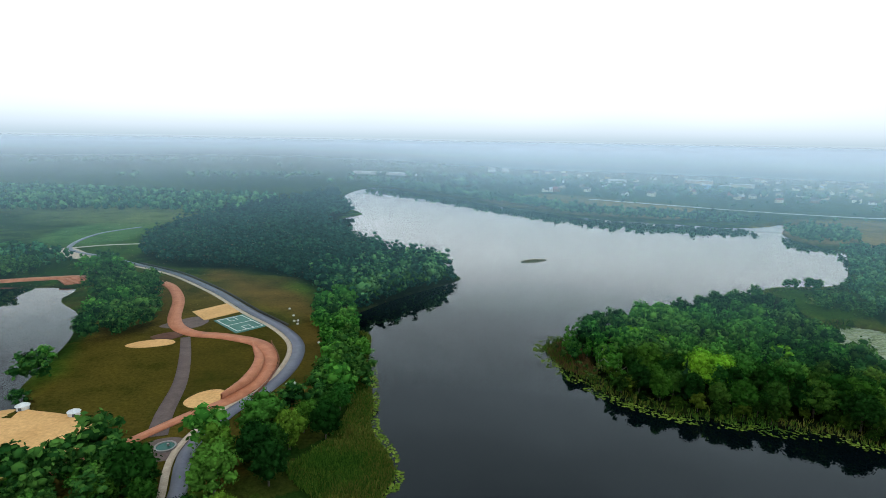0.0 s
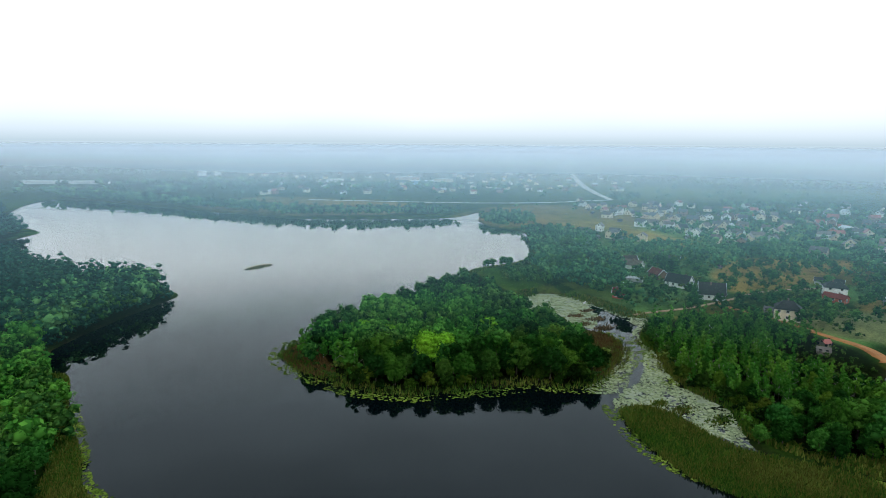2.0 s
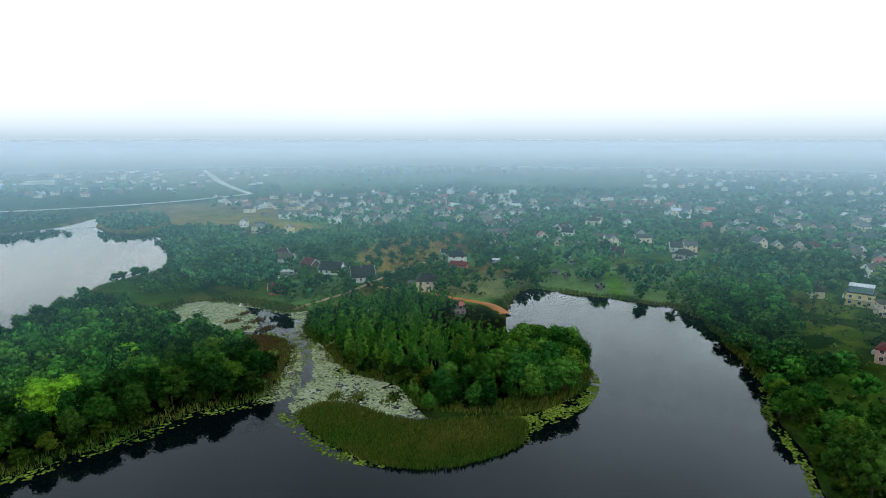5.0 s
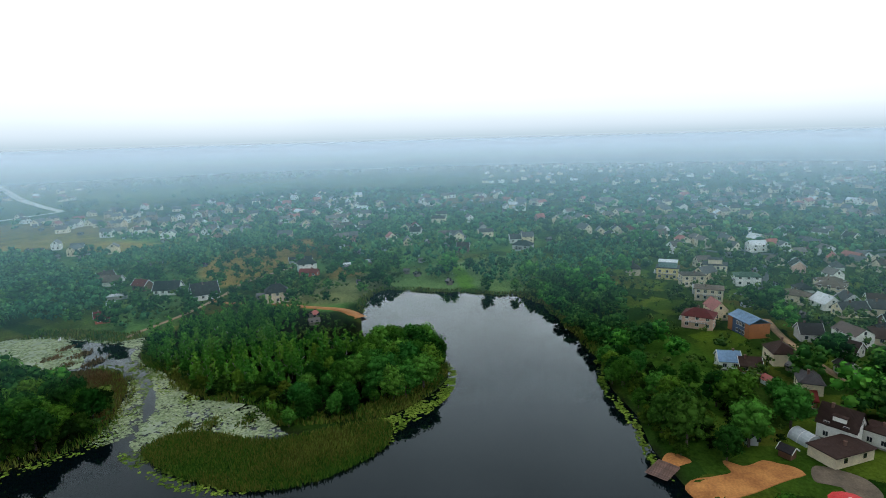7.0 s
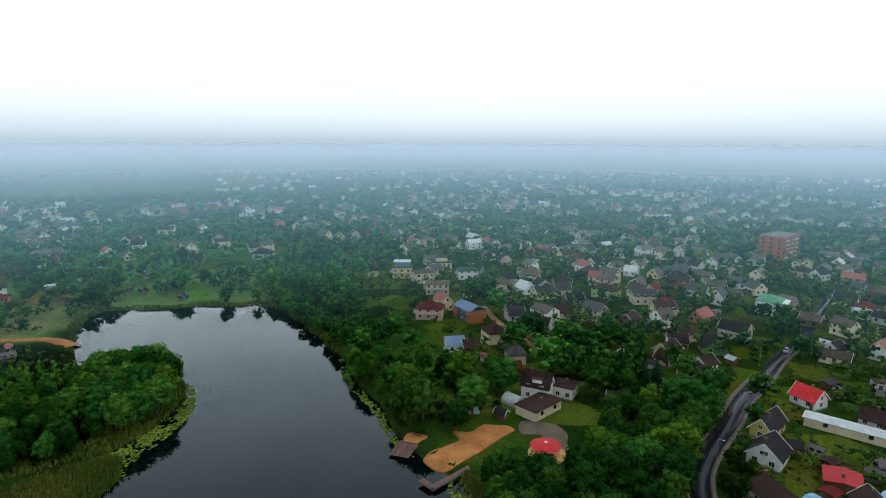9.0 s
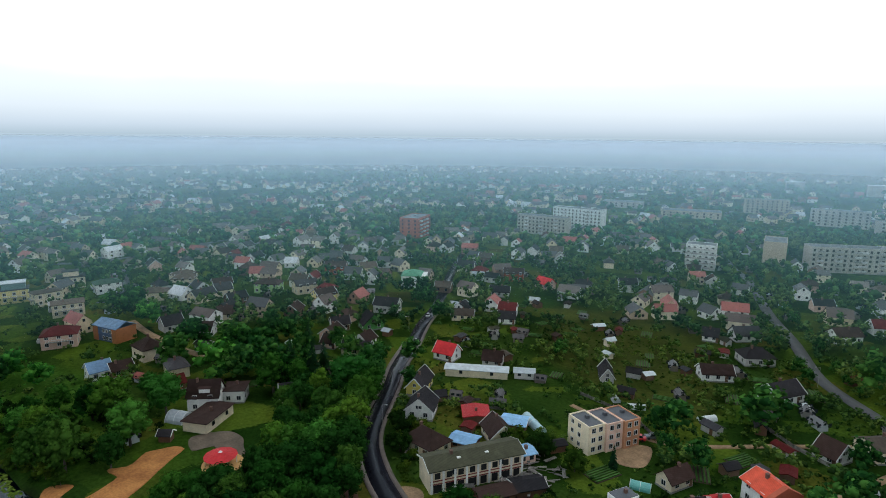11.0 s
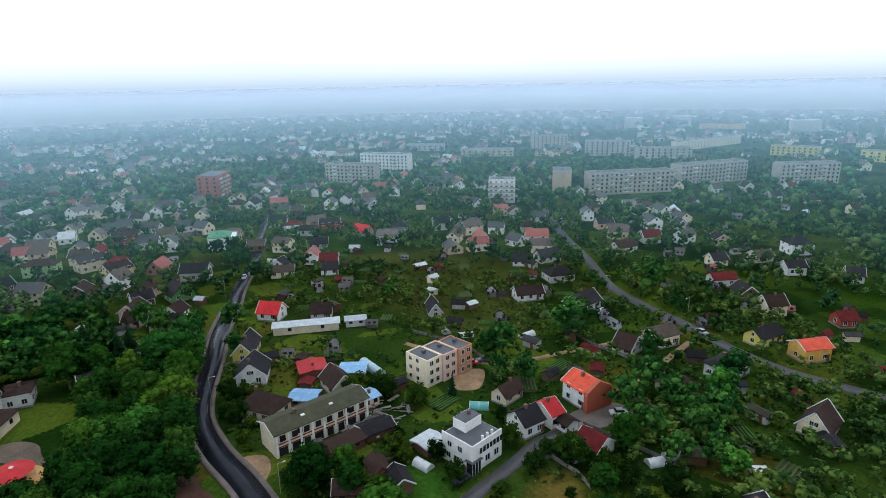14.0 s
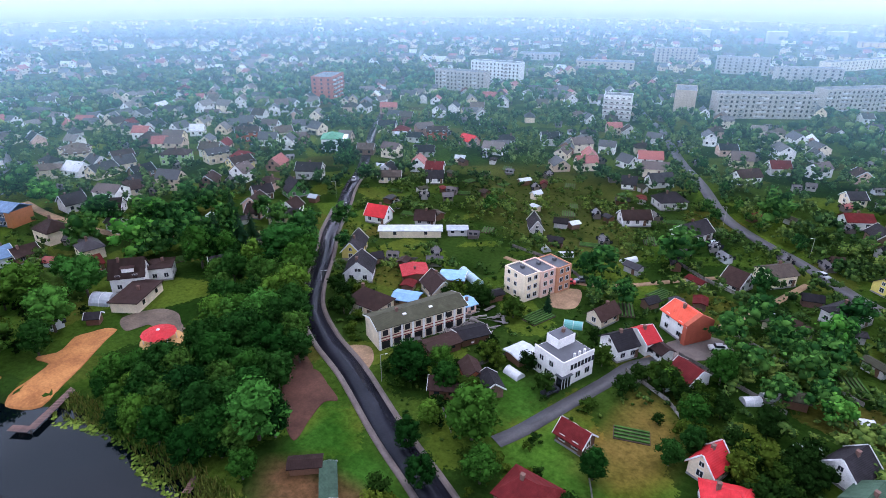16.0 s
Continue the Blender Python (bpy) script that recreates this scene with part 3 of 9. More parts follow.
rng = np.random.default_rng(7)
KINDS = {}
for key, tones, label in (("broad", LEAF, "broadleaf tree with a full dark green crown"), ("dark", LEAF_DARK, "broadleaf tree with a dense very dark green crown"), ("mid", LEAF_MID, "broadleaf tree with a fresh green crown"), ("lime", LEAF_LIME, "broadleaf tree with a bright yellow-green crown"), ("rust", LEAF_RUST, "broadleaf tree turning yellow and brown")):
    KINDS[key] = []
    for i in range({"broad": 4, "dark": 3, "mid": 3, "lime": 2, "rust": 1}[key]):
        c = broad_clumps(rng, 12.0, 4.4, 32)
        KINDS[key].append(tree_kind("broadleaf_tree", label, "tree", crown_mesh(crown_arrays(rng, c, 1650, 0.33), tones), trunk_mesh(12.0, 0.28, 4, i, BARK)))
KINDS["apple"] = [tree_kind("fruit_tree", "spreading garden fruit tree with a green crown", "tree", crown_mesh(crown_arrays(rng, broad_clumps(rng, 5.0, 2.5, 11, 0.28), 430, 0.25), LEAF_GARDEN), trunk_mesh(5.0, 0.12, 3, 40 + i, BARK)) for i in range(3)]
KINDS["birch"] = [tree_kind("birch_tree", "slender young birch with a light green crown and pale trunk", "tree", crown_mesh(crown_arrays(rng, slim_clumps(rng, 9.0, 1.7, 7), 260, 0.42, 0.3), LEAF_BIRCH), trunk_mesh(9.0, 0.11, 2, 10 + i, BIRCH_BARK)) for i in range(3)]
KINDS["spruce"] = [tree_kind("spruce_tree", "dark green spruce with drooping branches", "tree", crown_mesh(spruce_arrays(rng, 14.0, 3.2, 15, 20), NEEDLE), trunk_mesh(14.0, 0.22, 0, 20 + i, BARK)) for i in range(2)]
KINDS["bush"] = [tree_kind("bush", "low rounded garden bush", "bush", crown_mesh(crown_arrays(rng, broad_clumps(rng, 2.6, 1.5, 6, 0.15), 200, 0.2), LEAF_GARDEN), None) for i in range(2)]
SIZE = {"broad": 12.0, "dark": 12.0, "mid": 12.0, "lime": 12.0, "rust": 12.0, "birch": 9.0, "spruce": 14.0, "bush": 2.6, "apple": 5.0}
FIRST = {id(k): True for ks in KINDS.values() for k in ks}


def ground_z(x, y):
    return float(height(np.array([x]), np.array([y]))[0])


PLANTS = []


def plant(kind, x, y, h, wide=1.0, fixed=0):
    PLANTS.append((kind, x, y, h, wide, fixed + random.randrange(60), random.uniform(0, 6.28)))


def scatter(loop, step, seed, jitter=0.42):
    """Points on a jittered triangular grid inside a loop."""
    loop = smooth_loop(loop, 3)
    g = np.random.default_rng(seed)
    xs, ys = np.arange(loop[:, 0].min(), loop[:, 0].max(), step), np.arange(loop[:, 1].min(), loop[:, 1].max(), step * 0.87)
    X, Y = np.meshgrid(xs, ys)
    X = X + (np.arange(len(ys)) % 2)[:, None] * step / 2 + g.uniform(-jitter, jitter, X.shape) * step
    Y = Y + g.uniform(-jitter, jitter, X.shape) * step
    keep = inside(X, Y, loop)
    return np.stack([X[keep], Y[keep]], 1)


# the wooded island
for x, y in scatter([(46, 214), (56, 179), (69, 168), (81, 163), (99, 159), (125, 147), (139, 151), (148, 168), (154, 195), (150, 228), (160, 258), (168, 292), (150, 286), (124, 273), (96, 257), (62, 232)], 6.6, 1, 0.5):
    u, edge = random.random(), float(shore(np.array([x]), np.array([y]))[0])
    core = float(wave(np.array(x), np.array(y), 11.0, 3)) + (0.35 if 80 < x < 140 and 172 < y < 240 else -0.6)
    if math.hypot(x - 77, y - 208) < 8 or math.hypot(x - 88, y - 180) < 7 or math.hypot(x - 120, y - 190) < 5:
        kind = "lime" if u < 0.7 else "mid"
    elif math.hypot(x - 96, y - 202) < 9 and u < 0.4 or math.hypot(x - 130, y - 205) < 8 and u < 0.3:
        kind = "rust"
    elif edge < 10:
        kind = "birch" if x < 62 and u < 0.5 else "dark" if u < 0.6 else "broad"
    else:
        kind = "spruce" if u < 0.05 else "mid" if core + u > 0.45 else "dark" if u < 0.35 else "broad"
    tall = random.uniform(8.5, 14.5) if edge > 9 else random.uniform(8, 12.5)
    plant(kind, x, y, tall * (0.75 if y > 240 or x > 148 else 1.0), random.uniform(0.85, 1.25))
for x, y in scatter([(43, 214), (50, 185), (66, 164), (98, 155), (125, 143), (141, 148), (156, 170), (163, 200), (150, 200), (140, 165), (124, 152), (100, 163), (70, 172), (56, 190), (52, 216)], 3.4, 15):
    if 0.5 < float(shore(np.array([x]), np.array([y]))[0]) < 5.5:
        u = random.random()
        plant("bush" if u < 0.6 else "apple", x, y, random.uniform(1.6, 3.4) if u < 0.6 else random.uniform(3.5, 6.5), random.uniform(0.9, 1.3))
# young birches and alders on the second island
for x, y in scatter([(203, 180), (184, 172), (172, 152), (162, 136), (160, 118), (168, 100), (200, 92), (232, 112), (240, 130), (236, 160)], 4.0, 2):
    u = random.random()
    if x > 204 and y < 132:
        plant("bush", x, y, random.uniform(1.4, 2.8), 1.3)
        continue
    plant("birch" if u < 0.8 else "broad", x, y, random.uniform(6.5, 11) if u < 0.8 else random.uniform(5, 8), random.uniform(0.75, 1.15))
for x, y in scatter([(142, 92), (142, 86), (149, 74), (162, 65), (175, 59), (187, 58), (199, 64), (210, 77), (202, 90), (170, 98)], 5.4, 3):
    tall = x > 160 and y < 84
    plant("mid" if random.random() < 0.4 else "broad", x, y, random.uniform(7, 9) if x > 200 else random.uniform(11, 14) if tall else random.uniform(5, 8.5), random.uniform(0.95, 1.25))
# low shrubs and saplings all round the second island
for x, y in scatter([(210, 186), (184, 178), (172, 158), (159, 139), (154, 124), (152, 108), (146, 92), (150, 80), (164, 92), (170, 110), (176, 140), (196, 168)], 3.2, 16):
    u = random.random()
    d = float(shore(np.array([x]), np.array([y]))[0])
    if 0.8 < d < 14:
        plant("apple" if u < 0.45 else "birch" if u < 0.7 else "bush", x, y, random.uniform(2.5, 5.0) if u < 0.7 else random.uniform(1.5, 2.8), random.uniform(1.1, 1.5))
# single trees round the park, the beach, the gardens and the eastern bank: kind, place, crown's half width
PARK_TREES = [
    ("mid", -58.6, 134.5, 7.4), ("mid", -49.3, 115.5, 6.6), ("broad", -52.5, 126, 5.6), ("dark", -44, 128, 5.6), ("dark", -39, 121, 5),
    ("broad", -82, 128.5, 7.2), ("broad", -76, 120, 6), ("broad", -66.5, 115.5, 6.6), ("broad", -86, 117, 6.6), ("broad", -93, 114.5, 6.2),
    ("dark", -72, 110, 5.6), ("mid", -46, 140, 6.8), ("dark", -41, 133, 4.6), ("broad", -41.5, 153, 5.8), ("mid", -32, 163, 6.6),
    ("broad", -25.4, 175, 5.6), ("mid", -36.3, 185.6, 6.1), ("mid", -28.3, 196.6, 5), ("mid", -41.7, 214.2, 6.5), ("mid", -49.7, 243.7, 6.8), ("mid", -43.8, 252.8, 6.3),
    ("broad", -128.6, 171.9, 6), ("mid", -133.8, 186.2, 4.1), ("broad", -124.1, 159.6, 3.2),
]
POND_TREES = [
    ("broad", -134.5, 209.4, 6.2), ("mid", -142.5, 230.2, 6.3), ("broad", -131.6, 223.3, 7.5), ("mid", -139.9, 246.9, 7.3),
    ("broad", -124.4, 231.2, 6.8), ("mid", -192.2, 309.5, 7.4), ("broad", -191.2, 324, 8.1), ("broad", -168.5, 274.5, 7.4),
    ("mid", -177.4, 310.6, 8.4), ("broad", -151.3, 275.7, 7.5), ("broad", -157.5, 264.7, 6.4), ("broad", -267, 350.2, 9.8),
    ("broad", -237.4, 306, 7.2), ("broad", -247.4, 335, 4.4),
]
GROVE = [
    ("broad", 112.3, -33.3, 5.3), ("broad", 100.2, -30.9, 5.4), ("broad", 105.1, -41.1, 5.3), ("broad", 92.6, -34.4, 4.8),
    ("broad", 92, -39.1, 5), ("mid", 83.4, -34.4, 6.4), ("broad", 108.1, -49.6, 5.7), ("broad", 99.4, -50.5, 5.5),
    ("mid", 112.5, -58.5, 5.7), ("broad", 91.9, -46, 4.6), ("broad", 88.7, -27.7, 3.8), ("broad", 83.8, -29.5, 3.8),
    ("mid", 137.7, -86.2, 8.4), ("broad", 156.1, -70, 6.6), ("broad", 184, -76.7, 6.5), ("broad", 193.3, -76, 6.6),
    ("mid", 120.6, -52.4, 4.9), ("broad", 125, -59.5, 4.5), ("broad", 151.8, -103.8, 4.7), ("broad", 196.4, -55.6, 6.2),
    ("broad", 153, -28.3, 6.1), ("broad", 170.9, -28.9, 6.5), ("broad", 164.7, -41.3, 6), ("broad", 125, -70.9, 5.3),
    ("broad", 107.2, -25.7, 3.3), ("broad", 108.2, -20.8, 2.8), ("broad", 140.9, -28.1, 4.5), ("broad", 145.5, -21.7, 4),
]
GARDEN_TREES = [
    ("mid", 51.9, -57.8, 6), ("mid", 72, -64.4, 5), ("broad", 42.6, -154.7, 8), ("broad", 59, -132.9, 6.1),
    ("broad", 47.2, -121.1, 4.4), ("broad", 64.1, -66.7, 3.5), ("broad", 60, -49, 3), ("broad", 52.2, -43.2, 3.2),
    ("broad", 60.5, -56.3, 2.7), ("broad", 20.3, -86.1, 3.4), ("broad", 21.1, -117.2, 4.9), ("broad", 17.4, -129.2, 5.2),
    ("broad", 14.7, -108.3, 4.8), ("broad", 10.4, -122.3, 5.1), ("broad", 4.9, -113.1, 4.7), ("broad", 8.3, -101.3, 4),
    ("mid", 1.4, -131.8, 4.7), ("broad", 1, -104.6, 3.7), ("mid", -2, -102.6, 3.4), ("broad", 27, -94.3, 2.9),
    ("broad", 18.2, -78.2, 2.8), ("broad", 20.6, -73, 2.7), ("broad", 26.2, -207.5, 7.5), ("broad", 45, -50, 3.8),
    ("broad", 0.3, -119, 4.8), ("broad", -2.2, -143.9, 4.9), ("broad", 19, -102.6, 4),
]
BANK_TREES = [
    ("broad", 256.9, 6.2, 5.5), ("mid", 283, 12.2, 5.5), ("broad", 295.1, 16.3, 6.3), ("broad", 260, -1.5, 7.2),
    ("mid", 281.2, 2.7, 7.2), ("broad", 213.1, -0.8, 4.7), ("mid", 201.7, 4, 4), ("broad", 184.7, -0.7, 4.7),
    ("mid", 194.2, -5.3, 4.3), ("broad", 218, -9.9, 5.5), ("mid", 190.1, 0.8, 3.4), ("broad", 220.6, -14.6, 4.9),
    ("broad", 209.4, -19.6, 4.7), ("broad", 187.3, -13.3, 3.4), ("broad", 176.7, -16.4, 2.9), ("broad", 186, -19.8, 4.2),
    ("broad", 174.9, -25.3, 5.5), ("mid", 178.1, -9.2, 4), ("broad", 268.1, -65.2, 7.2), ("mid", 247.8, -64.7, 5.7),
    ("broad", 280.5, -59.8, 5.2), ("broad", 207, -66, 7.5), ("broad", 177.8, -61.3, 7.7), ("broad", 192.4, -73.8, 7.1),
    ("broad", 171.2, -68.6, 6.8), ("broad", 202, -57.4, 4.3), ("broad", 181.5, -42.4, 3.5), ("mid", 330.1, -8.9, 6.5),
    ("broad", 318.8, 7.3, 7.7), ("broad", 308.4, 22.1, 6.5), ("broad", 297.8, 30.3, 6.3), ("broad", 311.8, 39.6, 6.5),
    ("broad", 421.7, -31.8, 5.8), ("broad", 423.2, -23.7, 5.8),
]
VILLAGE_TREES = [
    ("broad", 208.2, 209.1, 6.7), ("broad", 209.1, 230.7, 4.8), ("broad", 239.7, 286, 9.4), ("broad", 220.2, 277.8, 8.7),
    ("broad", 270.9, 332.8, 7.2), ("mid", 285.3, 334.4, 6.8), ("broad", 281.2, 247.2, 5.5), ("broad", 286.3, 262.8, 4.9),
    ("broad", 242.9, 261.2, 4.3), ("broad", 372.2, 174.6, 8.8), ("broad", 277.9, 121.8, 3.5), ("broad", 296.4, 120.8, 5),
    ("broad", 324.7, 118.7, 6.1), ("broad", 342.2, 104.5, 3.5), ("mid", 321, 85.6, 7.1), ("broad", 291.5, 59.8, 4),
    ("broad", 228.7, 185, 4.8), ("broad", 233, 154.6, 4.2), ("broad", 222.2, 141.5, 4.5), ("mid", 458.9, 450.4, 4.8),
    ("broad", 375.5, 257.3, 5.2), ("broad", 325.1, 268.1, 4.7), ("broad", 320.2, 233.8, 3), ("broad", 612.5, 611.6, 13.5),
    ("broad", 584.1, 616.9, 11.4), ("broad", 399.8, 101.2, 4.8), ("broad", 329.5, 75.8, 4.6), ("broad", 331.6, 56.4, 5.2),
    ("broad", 318.9, 42.3, 5.5),
]
for kind, x, y, r in PARK_TREES + POND_TREES + GROVE + GARDEN_TREES + BANK_TREES + VILLAGE_TREES:
    h = min(max(2.15 * r + random.uniform(-0.8, 0.8), 3.5), 14.5)
    if abs(x - 80) < 70 and y < -20:
        kind = "mid" if kind == "mid" and random.random() < 0.4 else "broad" if kind == "mid" or random.random() < 0.4 else "dark"
    elif x > 150 and y < 60:
        kind = "mid" if kind == "broad" and random.random() < 0.45 else kind
    plant(kind, x, y, h, r / (0.4 * h), 100)
# big willows beside the fishing platform
for kind, x, y, r in (("dark", 155, -8.5, 5.4), ("dark", 159.5, -13.5, 5.4), ("dark", 150.5, -13.5, 6.3), ("broad", 172, -12, 4.5)):
    plant(kind, x, y, 2.3 * r, 1.0, 100)
# the trees that lean over the street
for x, y, r in ((101, -58.5, 4.6), (107, -63, 5), (112, -67, 4.6), (117, -71.5, 5.4), (122, -76.5, 5), (127, -82, 5.6), (132, -88.5, 5.2), (138, -95, 5.4), (131, -104, 3.4), (146.5, -101.5, 5.4), (144, -116, 5.0), (151, -107.5, 4.4), (173, -158, 4.6), (194, -168, 4.8), (96, -55, 4)):
    plant("broad" if r > 5 else "dark", x, y, 2.2 * r, r / (0.88 * r), 100)
# shrubs and young trees between them
for x, y in scatter([(-28, 150), (-29, 190), (-36, 228), (-46, 250), (-30, 280), (-12, 303), (4, 322), (-8, 325), (-45, 280), (-54, 246), (-42, 205), (-36, 165), (-40, 140), (-34, 134)], 6.4, 4):
    plant("mid" if random.random() < 0.35 else "broad", x, y, random.uniform(8, 12.5), random.uniform(0.95, 1.2))
for x, y in scatter([(-126, 212), (-138, 222), (-148, 246), (-172, 285), (-192, 312), (-176, 322), (-140, 280), (-122, 235)], 7.0, 7):
    plant("broad", x, y, random.uniform(7, 12), 1.15)
for x, y in scatter([(-100, 124), (-60, 116), (-44, 108), (-40, 92), (-110, 96)], 5.6, 5):
    plant("broad" if random.random() < 0.7 else "mid", x, y, random.uniform(6, 10), 1.1)
for x, y in scatter([(-256, 320), (-240, 300), (-232, 330), (-262, 362), (-280, 340)], 6.0, 6):
    plant("broad", x, y, random.uniform(8, 12), 1.1)
# trees between the beach and the street
for x, y in scatter([(118, -27), (98, -26), (84, -27), (80, -36), (94, -48), (108, -60), (118, -70), (130, -86), (142, -88), (150, -78), (144, -62), (128, -56), (118, -46), (120, -34)], 6.8, 9):
    plant("dark" if random.random() < 0.65 else "broad", x, y, random.uniform(7, 11.5), random.uniform(0.9, 1.15))
for x, y in scatter([(121, -20), (84, -22.5), (79, -30), (118, -31)], 5.0, 13):
    plant("broad", x, y, random.uniform(5.5, 9), random.uniform(1.0, 1.25))
for x, y in scatter([(150, -12), (165, -7), (190, -2), (206, -6), (204, -40), (168, -36), (152, -30)], 6.5, 14):
    u = random.random()
    if u < 0.6:
        plant("apple" if u < 0.3 else "bush", x, y, random.uniform(2.5, 5.5) if u < 0.3 else random.uniform(1.2, 2.6), 1.2)
# trees and bushes leaning over the eastern shore
for x, y in scatter([(146, -6), (168, -1), (200, 6), (220, 10), (248, 20), (276, 31), (292, 46), (298, 40), (280, 22), (250, 10), (222, 1), (202, -4), (170, -10), (148, -14)], 4.2, 17):
    u = random.random()
    if 0.6 < float(shore(np.array([x]), np.array([y]))[0]) < 8 and u < 0.85:
        plant("broad" if u < 0.3 else "mid" if u < 0.4 else "apple" if u < 0.65 else "bush", x, y, random.uniform(5.5, 9.5) if u < 0.4 else random.uniform(3.0, 5.5) if u < 0.65 else random.uniform(1.5, 2.8), random.uniform(1.0, 1.3))
for x, y in scatter([(150, -72), (166, -62), (190, -70), (205, -90), (190, -112), (160, -104)], 8.0, 10):
    plant("broad" if random.random() < 0.85 else "spruce", x, y, random.uniform(8, 13), random.uniform(0.9, 1.2))
for x, y in scatter([(205, 2), (246, 14), (276, 24), (294, 40), (312, 30), (296, 6), (250, -6), (215, -8)], 8.0, 12):
    plant("broad" if random.random() < 0.9 else "spruce", x, y, random.uniform(6, 11), random.uniform(0.9, 1.2))


# ---- far woods and garden trees, joined ----
def low_tree(g, kind):
    if kind == "pine":
        return crown_arrays(g, slim_clumps(g, 0.97, 0.24, 5, 0.3), 70, 0.036)
    if kind == "tiny":
        return crown_arrays(g, np.array([(0.06, 0.0, 0.6, 0.36), (-0.16, -0.08, 0.44, 0.32)]), 10, 0.11)
    if kind == "small":
        return crown_arrays(g, broad_clumps(g, 1.0, 0.42, 3, 0.3), 36, 0.09)
    return crown_arrays(g, broad_clumps(g, 1.0, 0.42, 6, 0.25), 70, 0.075)


def woodland(name, label, pts, hmin, hmax, kind, material, seed, wide=1.0):
    """Many trees joined in one mesh: far woods that nobody could count."""
    g = np.random.default_rng(seed)
    protos = [low_tree(g, kind) for i in range(5)]
    z = height(pts[:, 0], pts[:, 1])
    which = g.integers(0, 5, len(pts))
    V, F, k = [], [], 0
    for i, (V0, F0) in enumerate(protos):
        sel = np.where(which == i)[0]
        if not len(sel):
            continue
        h = g.uniform(hmin, hmax, len(sel))
        w = h * wide * g.uniform(0.85, 1.25, len(sel))
        a = g.uniform(0, 6.283, len(sel))
        ca, sa = np.cos(a)[:, None], np.sin(a)[:, None]
        x = (V0[:, 0] * ca - V0[:, 1] * sa) * w[:, None] + pts[sel, 0][:, None]
        y = (V0[:, 0] * sa + V0[:, 1] * ca) * w[:, None] + pts[sel, 1][:, None]
        zz = V0[:, 2] * h[:, None] + z[sel][:, None] - 0.2
        V.append(np.stack([x, y, zz], -1).reshape(-1, 3))
        F.append((F0[None] + (np.arange(len(sel)) * len(V0))[:, None, None] + k).reshape(-1, 3))
        k += len(sel) * len(V0)
    me = mesh_data(name, np.concatenate(V), np.concatenate(F), True)
    me.materials.append(material)
    return tagged(new(name, me), label, "trees", kind="stuff")


pine_loop = [(2, 330), (-40, 268), (-92, 322), (-120, 330), (-185, 355), (-205, 400), (-215, 470), (-190, 620), (-140, 780), (-136, 700), (-112, 640), (-92, 600), (-112, 555), (-98, 490), (-50, 400), (-10, 352)]
woodland("pine_wood", "dense dark pine and spruce wood on a promontory", scatter(pine_loop, 6.8, 21), 12.5, 18, "pine", PINE_HAZED, 21, 1.4)
woodland("promontory_thicket", "bushes and young trees along the promontory's waterline", scatter([(-40, 258), (-24, 284), (-8, 305), (8, 323), (8, 330), (-4, 350), (-40, 394), (-44, 384), (-10, 340), (0, 328), (-16, 310), (-32, 288), (-46, 264)], 3.6, 23), 3.5, 8, "small", PINE_HAZED, 23)
woodland("promontory_trees", "broadleaf trees along the promontory's shore", scatter([(6, 326), (-20, 292), (-40, 266), (-70, 300), (-60, 330), (-20, 360), (2, 342)], 8.0, 22), 11, 15, "broad", LEAF_HAZED, 22)

# ---- streets and paths ----
ASPHALT = surface("wet_asphalt", (0.007, 0.008, 0.012), (0.016, 0.017, 0.023), 0.12, 0.26, 0.05, 20.0, spec=0.12)
OLD_ASPHALT = surface("old_asphalt", (0.038, 0.039, 0.042), (0.07, 0.07, 0.072), 0.2, 0.6, 0.2, 15.0)
PAVING = surface("paving", (0.085, 0.07, 0.06), (0.14, 0.115, 0.1), 0.4, 0.75, 0.3, 10.0)
DIRT = surface("dirt_track", (0.17, 0.11, 0.06), (0.32, 0.21, 0.12), 0.25, 0.95, 0.4, 8.0)
YARD = surface("yard_gravel", (0.07, 0.055, 0.04), (0.13, 0.1, 0.07), 0.3, 0.95, 0.4, 8.0)
CLAY = surface("bare_clay", (0.05, 0.021, 0.013), (0.10, 0.045, 0.028), 0.2, 0.95, 0.5, 9.0)
ORANGE_SAND = surface("orange_sand", (0.22, 0.085, 0.022), (0.40, 0.175, 0.05), 0.22, 0.95, 0.5, 8.0)
SAND = surface("sand", (0.46, 0.265, 0.095), (0.58, 0.35, 0.14), 0.08, 0.95, 0.3, 12.0)
WHITE_LINE = surface("road_paint", (0.6, 0.6, 0.58), (0.75, 0.75, 0.72), 0.5, 0.7, 0.0)
CHALK = surface("chalky_gravel", (0.42, 0.4, 0.36), (0.6, 0.57, 0.52), 0.1, 0.9, 0.2)
KEEP_OFF = []


